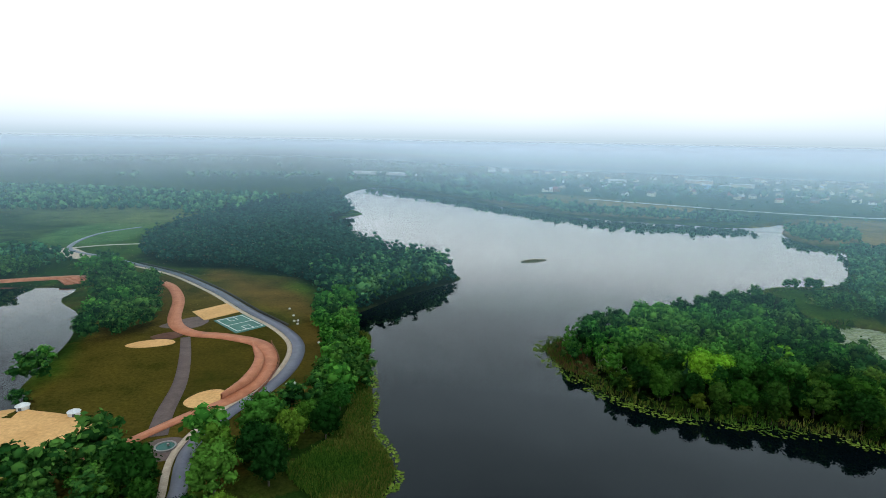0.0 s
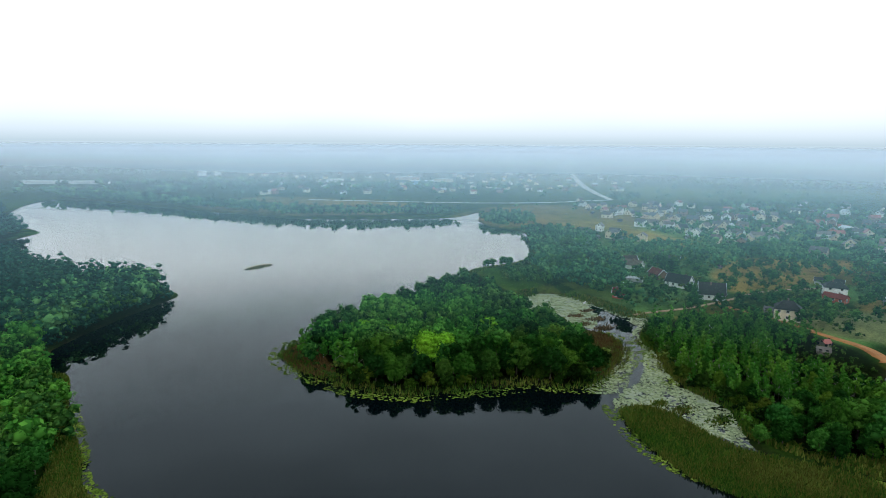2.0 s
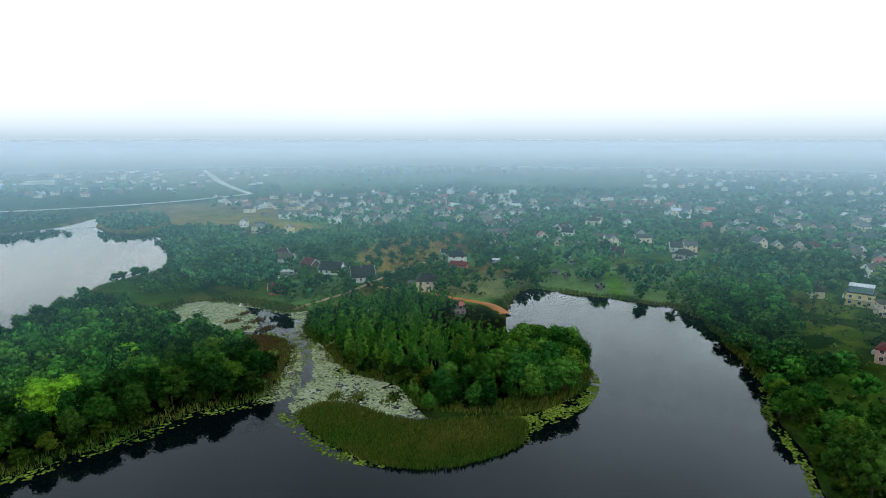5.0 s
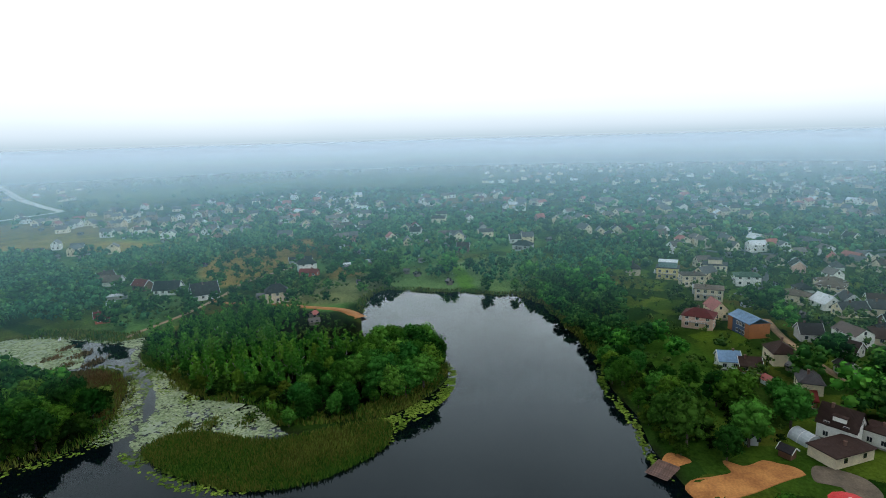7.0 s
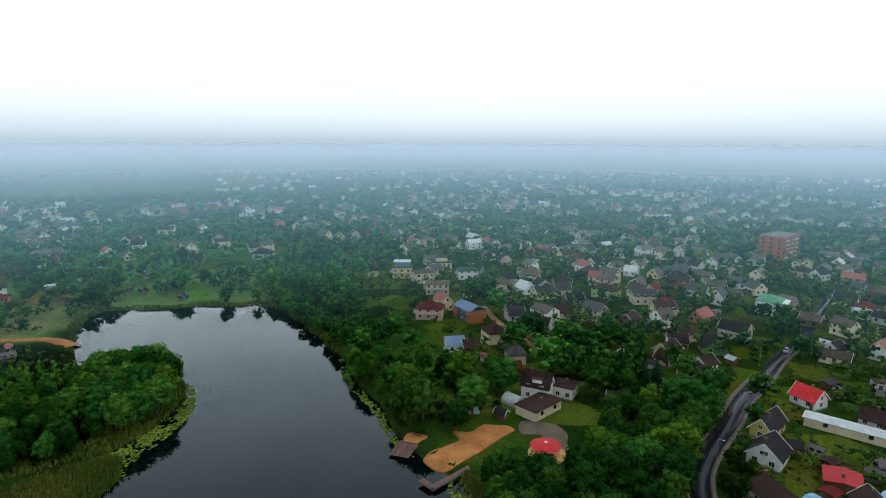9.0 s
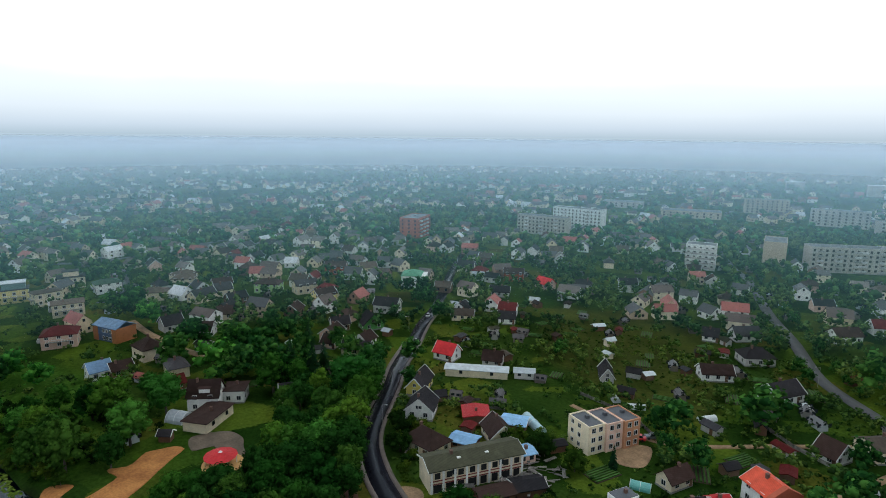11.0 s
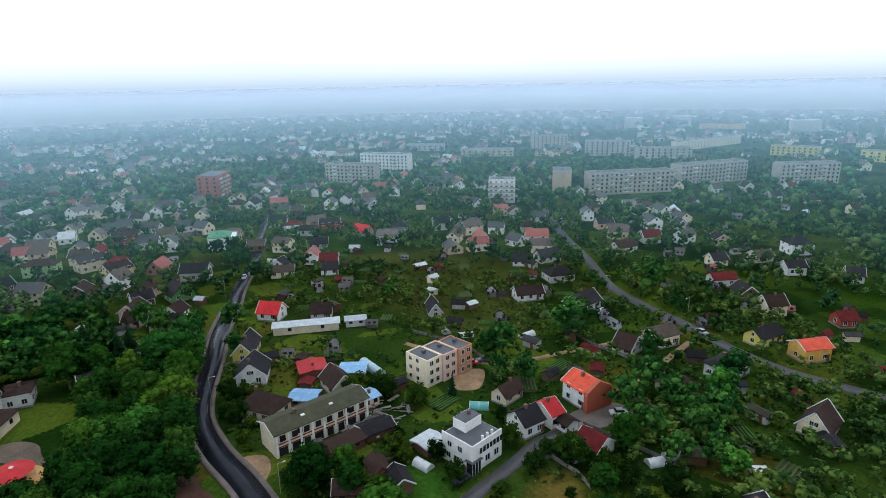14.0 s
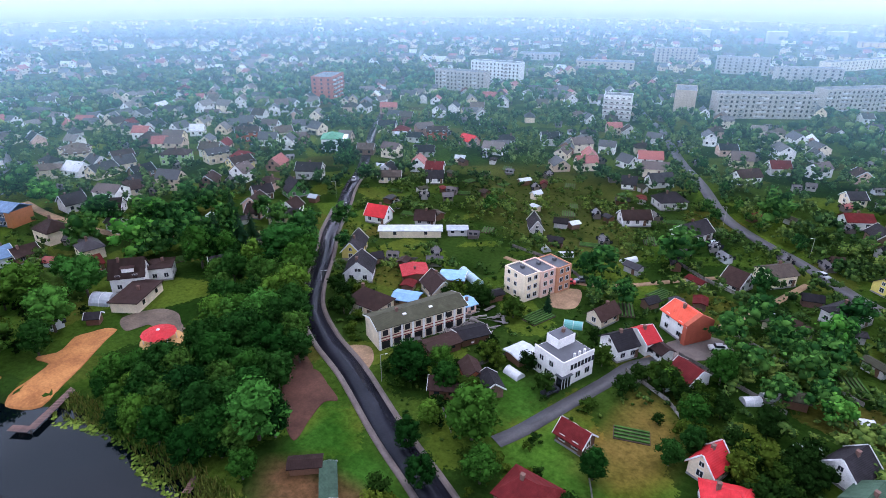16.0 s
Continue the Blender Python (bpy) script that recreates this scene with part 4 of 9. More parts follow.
def ribbon(name, pts, width, material, label, lift=0.14, kind="structure", category="road", offset=0.0, guard=True, parent=None, thick=0.12):
    """A path of some thickness along a smooth line. width: metres, or one for each corner."""
    line = smooth_line(pts, 6)
    w = np.full(len(line), width, float) if np.isscalar(width) else np.interp(np.linspace(0, 1, len(line)), np.linspace(0, 1, len(width)), width)
    d = np.gradient(line, axis=0)
    d /= np.linalg.norm(d, axis=1)[:, None]
    nrm = np.stack([-d[:, 1], d[:, 0]], 1)
    line = line + nrm * offset
    z = np.maximum(height(line[:, 0], line[:, 1]), 0.75) + lift
    A, B = line + nrm * w[:, None] / 2, line - nrm * w[:, None] / 2
    n = len(line)
    v = np.concatenate([np.column_stack([A, z]), np.column_stack([B, z]), np.column_stack([A, z - thick - 0.3]), np.column_stack([B, z - thick - 0.3])])
    i = np.arange(n - 1)
    f = np.concatenate([np.stack([i, i + n, i + n + 1, i + 1], 1), np.stack([i + 2 * n, i, i + 1, i + 2 * n + 1], 1), np.stack([i + n, i + 3 * n, i + 3 * n + 1, i + n + 1], 1)])
    me = mesh_data(name, v, f)
    me.materials.append(material)
    if guard:
        KEEP_OFF.extend((x, y, q / 2 + 1.2) for (x, y), q in zip(line, w))
    ob = new(name, me)
    if parent:
        ob.parent = parent
        return tagged(ob, label)
    return tagged(ob, label, category, kind=kind)


def patch(name, pts, material, label, lift=0.1, category="ground", kind="structure", guard=True, step=5):
    """A low bed of sand, soil or paving with a rounded outline."""
    loop = smooth_loop(pts, step) if step > 1 else np.array(pts, float)
    c = loop.mean(0)
    rings, V = (1.0, 0.97, 0.6, 0.25), []
    for k, s in enumerate(rings):
        q = c + (loop - c) * s
        V.append(np.column_stack([q, np.maximum(height(q[:, 0], q[:, 1]), 0.2) + (lift if k else -0.25)]))
    n = len(loop)
    V.append([(*c, max(ground_z(*c), 0.2) + lift)])
    i = np.arange(n)
    j = (i + 1) % n
    F = [np.stack([i + k * n, j + k * n, j + (k + 1) * n, i + (k + 1) * n], 1) for k in range(len(rings) - 1)]
    F.append(np.stack([i + 3 * n, j + 3 * n, np.full(n, 4 * n), np.full(n, 4 * n)], 1))
    F = np.concatenate(F)
    me = bpy.data.meshes.new(name)
    me.from_pydata(np.concatenate(V).tolist(), [], [list(dict.fromkeys(t)) for t in F.tolist()])
    me.materials.append(material)
    if guard:
        r = np.hypot(*(loop - c).T).mean()
        KEEP_OFF.append((*c, r))
    return tagged(new(name, me), label, category, kind=kind)


STREET = [(22, -30), (49, -43), (65, -50), (84, -59.5), (99, -65.5), (112, -73), (122, -83), (134, -98), (147, -113), (160, -131), (174, -149), (189, -172), (215, -205), (239, -235), (291, -308), (375, -429), (560, -700)]
ribbon("road", STREET, 4.8, ASPHALT, "narrow street of fresh dark wet asphalt", 0.2)
ribbon("pavement", STREET[:10], 1.2, PAVING, "grey paved footway beside the street", 0.26, "structure", "pavement", 3.05)
ribbon("pavement", STREET[:12], 1.1, PAVING, "grey paved footway beside the street", 0.26, "structure", "pavement", -3.0)
ROAD_2 = [(185, -480), (126, -368), (106, -337), (77, -275), (58, -241), (42, -208), (27, -191), (15, -181), (5, -171), (-3, -163), (-14, -156), (-26, -152), (-70, -140)]
ribbon("road", ROAD_2, 4.6, OLD_ASPHALT, "grey worn asphalt road through the gardens", 0.2)
ribbon("road", [(48, -60), (45.5, -66), (42.5, -76), (38.5, -89), (36, -98), (31, -105)], 3.2, OLD_ASPHALT, "narrow grey lane between garden plots", 0.16)
ribbon("road", [(36, -98), (27, -121), (20, -136), (10, -165)], 2.0, DIRT, "sandy garden track with wheel ruts", 0.12)
ribbon("road", [(88, -130), (60, -128), (36, -150), (14, -172)], 1.8, DIRT, "sandy garden track with wheel ruts", 0.12)
ribbon("road", [(240, 108), (249, 121), (251, 139), (254, 163), (252, 188), (262, 194)], (6, 4.5, 3.5, 3.2, 3, 2.6), ORANGE_SAND, "orange sandy track down to the water", 0.14)
ribbon("road", [(200, 196), (231, 192), (262, 193), (296, 197), (340, 186)], 2.2, DIRT, "pale gravel track past the lakeside houses", 0.12)
ribbon("road", [(590, 632), (665, 756), (845, 1014), (1776, 2273)], (8, 10, 13, 24), CHALK, "pale straight country road", 0.4)
ribbon("road", [(200, 800), (280, 743), (363, 686), (437, 650), (497, 636), (590, 632)], 5.0, CHALK, "pale country road behind the lake", 0.3)
ribbon("road", [(420, -55), (400, -90), (420, -170), (440, -260)], 5.0, OLD_ASPHALT, "grey street between houses", 0.2)
ribbon("road", [(300, -60), (330, -80), (405, -90), (520, -60)], 4.0, OLD_ASPHALT, "grey street between houses", 0.2)
ribbon("road", [(178, -86), (200, -68), (236, -62), (262, -62)], 3.0, DIRT, "muddy unpaved street beside a building site", 0.14)
ribbon("road", [(139, -101), (150, -97), (163, -98), (178, -86)], 3.0, DIRT, "muddy unpaved side street", 0.15)
patch("beach", [(133.4, -10.4), (135.6, -11.6), (137, -15.6), (138.6, -18.8), (140.4, -21.6), (144, -20.6), (145.6, -21.2), (143.6, -24.6), (145, -27.4), (147.2, -30.2), (146.2, -33.6), (145.2, -36.6), (142.4, -38), (140, -34.4), (136.6, -29.8), (133, -25.2), (130.2, -20.8), (127.4, -16.4), (128, -13.2), (130.6, -11.4)], ORANGE_SAND, "strip of raked orange sand sloping into the lake", 0.16, "beach", guard=False, step=2)
patch("sand_path", [(147, -8.4), (145.6, -12), (143.4, -13.6), (141.8, -11.4), (140.9, -8.6), (143.6, -6.8)], ORANGE_SAND, "bare orange sand bank", 0.1, "beach", step=3, guard=False)
patch("forecourt", [(135, -44), (139, -43), (140, -38.5), (147, -41), (144, -49), (138, -51), (133, -49), (128, -47)], YARD, "gravel forecourt beside the beach", 0.12, "yard", guard=False)
patch("bare_soil", [(97.1, -52.8), (91.5, -55.6), (85.5, -53.6), (79.9, -51.2), (81.6, -48.9), (80.1, -43.8), (78, -37.8), (85.8, -41.6), (92.8, -47.3)], CLAY, "reddish bare clay beside the street", 0.12, "soil", guard=False)
patch("bare_soil", [(113, -65), (105, -62), (96, -57.5), (92, -55.2), (96.5, -53), (104.5, -59)], CLAY, "narrow strip of bare clay along the street", 0.1, "soil", guard=False)
KEEP_OFF += [(135.5, -20, 4.5), (135, -30, 5.5), (134, -40, 6), (143, -16, 5), (88, -48, 7), (136, -50, 6)]
patch("yard", [(92, -65.5), (88, -69), (83.5, -65.5), (82.5, -60)], DIRT, "sandy yard entrance beside the street", 0.13, "yard")
patch("yard", [(66, -119), (60, -124), (57, -114), (63, -111)], DIRT, "gravel yard with a parked car", 0.12, "yard")
patch("driveway", [(31, -104), (22, -112), (19, -118), (25, -121), (33, -112)], PAVING, "paved driveway before a brick house", 0.13, "yard")


# ---- houses ----
def paint(name, c, rough=0.85, spread=0.82, scale=0.5, **k):
    return surface(name, tuple(v * spread for v in c), tuple(min(v * 1.08, 0.85) for v in c), scale, rough, 0.25, 12.0, **k)


WALLS = {
    "white": ((0.78, 0.77, 0.73), "white rendered"), "cream": ((0.74, 0.63, 0.45), "cream rendered"), "pink": ((0.68, 0.46, 0.36), "pinkish rendered"), "yellow": ((0.62, 0.52, 0.13), "pale yellow"),
    "brick": ((0.36, 0.085, 0.045), "red brick"), "grey": ((0.5, 0.48, 0.45), "grey rendered"), "green": ((0.33, 0.5, 0.2), "light green painted"), "brown": ((0.17, 0.10, 0.07), "brown boarded"),
    "leaf_green": ((0.1, 0.3, 0.08), "bright green boarded"), "pale_yellow": ((0.76, 0.62, 0.28), "pale yellow rendered"), "wood": ((0.14, 0.07, 0.04), "dark timber"), "orange_wall": ((0.62, 0.36, 0.08), "orange-yellow painted"),
}
ROOFS = {
    "slate": ((0.019, 0.018, 0.021), "dark grey"), "brown": ((0.034, 0.02, 0.017), "brown"), "red": ((0.42, 0.026, 0.03), "bright red"), "orange": ((0.5, 0.075, 0.04), "orange-red"), "olive": ((0.045, 0.047, 0.03), "olive-grey"),
    "maroon": ((0.095, 0.012, 0.012), "dark red"), "darkgreen": ((0.04, 0.075, 0.05), "dark green"), "green": ((0.12, 0.32, 0.2), "green"), "tin": ((0.42, 0.47, 0.5), "pale tin"), "blue": ((0.10, 0.17, 0.27), "blue-grey"),
    "tan": ((0.08, 0.063, 0.05), "grey-brown"), "grey_roof": ((0.045, 0.045, 0.05), "grey"),
}


def roof_material(key):
    """Roof sheets or tiles: courses across the slope, streaked with moss and soot."""
    c = ROOFS[key][0]
    m, n, l, p = nodes_of(key + "_roofing")
    stain = noise_node(n, l, 0.6, 5.0, 0.7)
    info = n.new("ShaderNodeObjectInfo")
    base = ramp_node(n, l, stain.outputs[0], ((0.25, tuple(v * 0.62 for v in c)), (0.55, c), (0.8, tuple(min(v * 1.3 + 0.01, 0.8) for v in c)))).outputs[0]
    own = ramp_node(n, l, info.outputs["Random"], ((0.0, (0.75, 0.75, 0.75)), (1.0, (1.3, 1.25, 1.2)))).outputs[0]
    l.new(mix_node(n, l, base, own, 1.0, "MULTIPLY"), p.inputs["Base Color"])
    p.inputs["Roughness"].default_value = 0.45 if key in ("tin", "blue", "red", "orange") else 0.75
    p.inputs["Specular IOR Level"].default_value = 0.08
    tc = n.new("ShaderNodeTexCoord")
    rows = n.new("ShaderNodeTexWave")
    rows.bands_direction = "X"
    rows.inputs["Scale"].default_value, rows.inputs["Distortion"].default_value = 1.1, 0.4
    l.new(tc.outputs["Object"], rows.inputs["Vector"])
    b = n.new("ShaderNodeBump")
    b.inputs["Strength"].default_value, b.inputs["Distance"].default_value = 0.5, 0.06
    l.new(rows.outputs[0], b.inputs["Height"])
    l.new(b.outputs[0], p.inputs["Normal"])
    return m


WALL_MAT = {k: paint(k + "_wall", c[0], by_object=0.12) for k, c in WALLS.items()}
ROOF_MAT = {k: roof_material(k) for k in ROOFS}
TRIM = paint("white_trim", (0.7, 0.7, 0.68), 0.6)
FRAME = paint("window_frame", (0.66, 0.65, 0.62), 0.5)
PLINTH = paint("concrete_plinth", (0.26, 0.25, 0.24))
DOOR = paint("brown_door", (0.13, 0.07, 0.04), 0.55, by_object=0.3)
CHIM = paint("chimney_brick", (0.15, 0.085, 0.065))
m, n, l, p = nodes_of("window_glass")
p.inputs["Base Color"].default_value = (0.015, 0.02, 0.025, 1)
p.inputs["Roughness"].default_value, p.inputs["IOR"].default_value = 0.05, 1.5
GLASS = m


def add_box(bm, cx, cy, cz, sx, sy, sz, m=None):
    q = bmesh.ops.create_cube(bm, size=1.0)
    t = Matrix.Translation((cx, cy, cz)) @ Matrix.Diagonal((sx, sy, sz, 1))
    bmesh.ops.transform(bm, verts=q["verts"], matrix=(m @ t) if m else t)
    return q["verts"]


def box_mesh(name, boxes, material):
    bm = bmesh.new()
    for b in boxes:
        add_box(bm, *b)
    me = bpy.data.meshes.new(name)
    bm.to_mesh(me)
    bm.free()
    me.materials.append(material)
    return me


WIN_FRAME = box_mesh("window", [(0, 0, 0.66, 1.25, 0.1, 0.09), (0, 0, -0.66, 1.35, 0.16, 0.09), (0.6, 0, 0, 0.09, 0.1, 1.3), (-0.6, 0, 0, 0.09, 0.1, 1.3), (0, 0, 0, 0.07, 0.08, 1.3)], FRAME)
WIN_PANE = box_mesh("pane", [(0, 0, 0, 1.15, 0.05, 1.26)], GLASS)
DOOR_MESH = box_mesh("door", [(0, 0, 1.0, 0.95, 0.1, 2.0), (0, 0.03, 1.45, 0.6, 0.1, 0.7)], DOOR)
CHIM_MESH = box_mesh("chimney", [(0, 0, 0, 0.62, 0.62, 2.0), (0, 0, 1.02, 0.74, 0.74, 0.14)], CHIM)
MID_WIN = box_mesh("window", [(0, 0, 0, 1.1, 0.06, 1.2), (0, 0, 0.68, 1.3, 0.12, 0.12), (0, 0, -0.68, 1.4, 0.18, 0.12), (0.62, 0, 0, 0.12, 0.12, 1.3), (-0.62, 0, 0, 0.12, 0.12, 1.3), (0, 0, 0, 0.08, 0.1, 1.2)], GLASS)
MID_WIN.materials.append(FRAME)
for f in MID_WIN.polygons:
    f.material_index = 0 if f.index < 6 else 1
SMALL_WIN = box_mesh("window", [(0, 0, 0, 1.1, 0.08, 1.25)], GLASS)


def put(ob, m, parent):
    ob.parent = parent
    ob.matrix_local = m
    return ob


def windows_on(root, x0, x1, y, z, count, turn, panes, flip=1, small=1.0):
    """Windows along one side of a house, in the house's own axes."""
    for i in range(count):
        u = (i + 0.5) / count
        at = Matrix.Rotation(radians(turn), 4, "Z") @ Matrix.Translation((x0 + (x1 - x0) * u, -y, z)) @ Matrix.Diagonal((small, 1, small, 1))
        if panes == "mid":
            put(new("window", MID_WIN), at, root)
        elif panes:
            w = put(new("window", WIN_FRAME), at, root)
            put(new("pane", WIN_PANE), Matrix.Identity(4), w)
        else:
            put(new("window", SMALL_WIN), at, root)


def gable_body(L, D, hw, hr, hip):
    bm = bmesh.new()
    a, b = L / 2, D / 2
    low = [bm.verts.new(v) for v in ((-a, -b, -0.6), (a, -b, -0.6), (a, b, -0.6), (-a, b, -0.6))]
    top = [bm.verts.new(v) for v in ((-a, -b, hw), (a, -b, hw), (a, b, hw), (-a, b, hw))]
    for i in range(4):
        bm.faces.new((low[i], low[(i + 1) % 4], top[(i + 1) % 4], top[i]))
    bm.faces.new(low[::-1])
    if hip:
        bm.faces.new(top)
    else:
        r0, r1 = bm.verts.new((-a, 0, hw + hr)), bm.verts.new((a, 0, hw + hr))
        bm.faces.new((top[1], top[2], r1))
        bm.faces.new((top[3], top[0], r0))
        bm.faces.new((top[0], top[1], r1, r0))
        bm.faces.new((top[2], top[3], r0, r1))
    return bm


def roof_body(L, D, hw, hr, hip):
    bm = bmesh.new()
    over, th = 0.45, 0.2
    if hip:
        a, b = L / 2 + over, D / 2 + over
        r = max(L / 2 - D * 0.42, 0.4)
        lo = [bm.verts.new((x, y, hw - 0.1)) for x, y in ((-a, -b), (a, -b), (a, b), (-a, b))]
        mid = [bm.verts.new((x, y, hw + 0.1)) for x, y in ((-a, -b), (a, -b), (a, b), (-a, b))]
        r0, r1 = bm.verts.new((-r, 0, hw + hr)), bm.verts.new((r, 0, hw + hr))
        for i in range(4):
            bm.faces.new((lo[i], lo[(i + 1) % 4], mid[(i + 1) % 4], mid[i]))
        bm.faces.new(lo[::-1])
        for f in ((mid[0], mid[1], r1, r0), (mid[1], mid[2], r1), (mid[2], mid[3], r0, r1), (mid[3], mid[0], r0)):
            bm.faces.new(f)
        return bm
    a = L / 2 + over
    k = hr / (D / 2)
    b, drop = D / 2 + over, over * k
    prof = [(-b, hw - drop), (0, hw + hr), (b, hw - drop), (b, hw - drop + th), (0, hw + hr + th * 1.1), (-b, hw - drop + th)]
    ends = [[bm.verts.new((s * a, y, z + 0.02)) for y, z in prof] for s in (-1, 1)]
    for i in range(6):
        j = (i + 1) % 6
        bm.faces.new((ends[0][i], ends[0][j], ends[1][j], ends[1][i]))
    for e in ends:
        bm.faces.new((e[0], e[1], e[4], e[5]))
        bm.faces.new((e[1], e[2], e[3], e[4]))
    bmesh.ops.recalc_face_normals(bm, faces=bm.faces)
    return bm


BUILT = []


def house(kind, x, y, turn, L, D, hw, hr, wall, roof, windows=99, name="house", label=""):
    """A house with walls, roof, chimney, door and windows. turn: the ridge's bearing from east."""
    if not label and any(math.hypot(x - a, y - b) < 7.5 for a, b, c in BUILT):
        return None
    if x < 215 and y < -62 and name == "house" and L < 16:
        L, D, hw, hr = L * 0.87, D * 0.9, hw * 0.92, hr * 0.92
    hip, full, mid = kind == "hip", windows > 8 and math.hypot(x, y) < 235, windows > 8 and math.hypot(x, y) < 365
    root = new(name)
    root.matrix_basis = Matrix.Translation((x, y, ground_z(x, y))) @ Matrix.Rotation(radians(turn), 4, "Z")
    tagged(root, label or "%s house with a %s %s roof" % (WALLS[wall][1], ROOFS[roof][1], "hipped" if hip else "gabled"), "house", "houses of the town")
    part("wall", gable_body(L, D, hw, hr, hip), WALL_MAT[wall], root)
    part("roof", roof_body(L, D, hw, hr, hip), ROOF_MAT[roof], root)
    BUILT.append((x, y, max(L, D) / 2 + 0.8))
    rnd = random.Random(int(x * 7 + y * 13))
    if hw > 2.5:
        put(new("chimney", CHIM_MESH), Matrix.Translation((L * rnd.uniform(-0.25, 0.25), D * rnd.uniform(-0.12, 0.12), hw + hr * 0.9)), root)
    if full:
        bm = bmesh.new()
        add_box(bm, 0, 0, 0.0, L + 0.12, D + 0.12, 0.9)
        part("plinth", bm, PLINTH, root)
    if not hip and rnd.random() < 0.6:
        for s in (-1, 1):
            bm = bmesh.new()
            q = math.hypot(D / 2 + 0.45, (D / 2 + 0.45) * hr / (D / 2))
            for g in (-1, 1):
                m = Matrix.Translation((s * (L / 2 + 0.46), g * (D / 4 + 0.22), hw + hr / 2 - 0.12)) @ Matrix.Rotation(-g * math.atan2(hr, D / 2), 4, "X")
                add_box(bm, 0, 0, 0.12, 0.08, q, 0.3, m)
            part("bargeboard", bm, TRIM, root)
    storeys = 3 if hw > 7.5 else 2 if hw > 4.3 else 1
    for s in range(storeys if hw > 2.1 else 0):
        z = 1.75 + s * 2.75
        if not full and not mid:
            windows_on(root, -L / 2, L / 2, D / 2 + 0.02, z, 2, 0, False)
            windows_on(root, -L / 2, L / 2, D / 2 + 0.02, z, 2, 180, False)
            continue
        c = max(2, int(L / 3.0))
        for turn_w, span, out, count in ((0, L, D, c), (180, L, D, c), (90, D, L, max(1, int(D / 3.2))), (270, D, L, max(1, int(D / 3.2)))):
            windows_on(root, -span / 2, span / 2, out / 2 + 0.03, z, count, turn_w, True if full else "mid")
    if not hip and hr > 2.2 and math.hypot(x, y) < 330:
        for turn_w in (90, 270):
            windows_on(root, -0.8, 0.8, L / 2 + 0.03, hw + hr * 0.3, 1 if hr < 3 else 2, turn_w, full or (mid and "mid"), small=0.75)
    if full:
        put(new("door", DOOR_MESH), Matrix.Translation((L * 0.5 / max(2, int(L / 3.0)) - L * 0.02 + 1.2, -D / 2 - 0.04, 0.25)), root)
    return root


house("gable", 127.2, -104.6, -59, 13.0, 6.0, 3.2, 3.2, "yellow", "slate")
house("gable", 114.9, -94.2, -55, 9.9, 8.5, 3.2, 3.6, "white", "slate")
house("hip", 99.6, -81.9, -179, 11.1, 8.0, 3.2, 3.4, "cream", "brown")
house("gable", 90.6, -99.0, 151, 9.2, 7.0, 3.0, 3.0, "cream", "brown")
LONG = house("gable", 83.8, -81.3, -114, 23.3, 7.5, 5.6, 1.3, "cream", "olive", 1, "house", "long two-storey house with red bands, half rebuilt")
house("gable", 139.8, -129.6, -167, 8.8, 7.0, 3.2, 3.2, "white", "red")
house("gable", 124.7, -137.2, -152, 7.6, 6.0, 2.8, 2.8, "grey", "brown")
house("gable", 48.9, -112.2, -107, 8.0, 5.0, 2.8, 2.2, "cream", "brown")
house("gable", 40.6, -101.0, -120, 6.4, 7.0, 3.8, 2.4, "white", "slate")
BRICK_END = house("gable", 31.1, -119.0, 147, 9.4, 8.0, 5.4, 2.2, "white", "orange", label="white two-storey house with a brick end and an orange-red roof")
bm = gable_body(1.2, 8.04, 5.4, 2.2, False)
bmesh.ops.translate(bm, verts=bm.verts, vec=(4.16, 0, -0.02))
part("gable_wall", bm, WALL_MAT["brick"], BRICK_END, "red brick end wall")
house("gable", 24.8, -99.7, 155, 6.5, 7.0, 2.6, 2.2, "white", "maroon")
house("gable", 36.2, -68.3, 170, 6.5, 4.6, 2.4, 2.0, "wood", "maroon")
house("hip", 36.2, -50.5, 178, 8.5, 7.0, 3.2, 2.6, "brown", "maroon")
house("gable", 14.7, -75.0, -107, 6.0, 5.0, 3.2, 3.0, "cream", "red")
house("hip", 10.2, -68.0, -160, 8.5, 7.0, 3.2, 2.4, "white", "red")
house("gable", 45.6, -179.3, -114, 12.5, 8.5, 3.4, 3.2, "white", "slate")
house("gable", 26.0, -151.1, 159, 6.6, 7.5, 2.6, 3.4, "white", "brown")
house("gable", 18.1, -161.0, -130, 9.3, 8.0, 4.0, 1.8, "cream", "tan")
house("hip", -0.1, -147.6, -120, 12.0, 7.5, 4.0, 2.0, "grey", "slate")
house("gable", -4.8, -88.5, -116, 7.5, 6.5, 3.0, 3.0, "white", "slate")
house("gable", -8.1, -81.3, -111, 6.5, 7.0, 3.0, 3.0, "white", "darkgreen")
house("gable", 65.9, -181.5, -141, 11.5, 7.0, 3.0, 2.4, "white", "brown")
house("hip", 61.3, -206.3, -137, 12.0, 9.0, 3.4, 3.2, "grey", "slate")
house("gable", 72.6, -229.8, -131, 11.7, 7.0, 3.0, 3.0, "white", "grey_roof")
house("gable", 81.7, -219.1, -162, 6.5, 6.0, 2.8, 2.8, "white", "slate")
house("gable", 90.7, -154.6, 125, 10.6, 4.5, 2.6, 3.0, "grey", "slate")
house("gable", 167.5, -167.3, -143, 10.6, 7.0, 3.0, 2.0, "cream", "tan")
house("gable", 151.0, -177.2, -143, 8.1, 6.5, 3.0, 2.6, "white", "slate")
house("hip", 160.4, -252.0, -138, 11.0, 7.0, 3.0, 2.6, "grey", "slate")
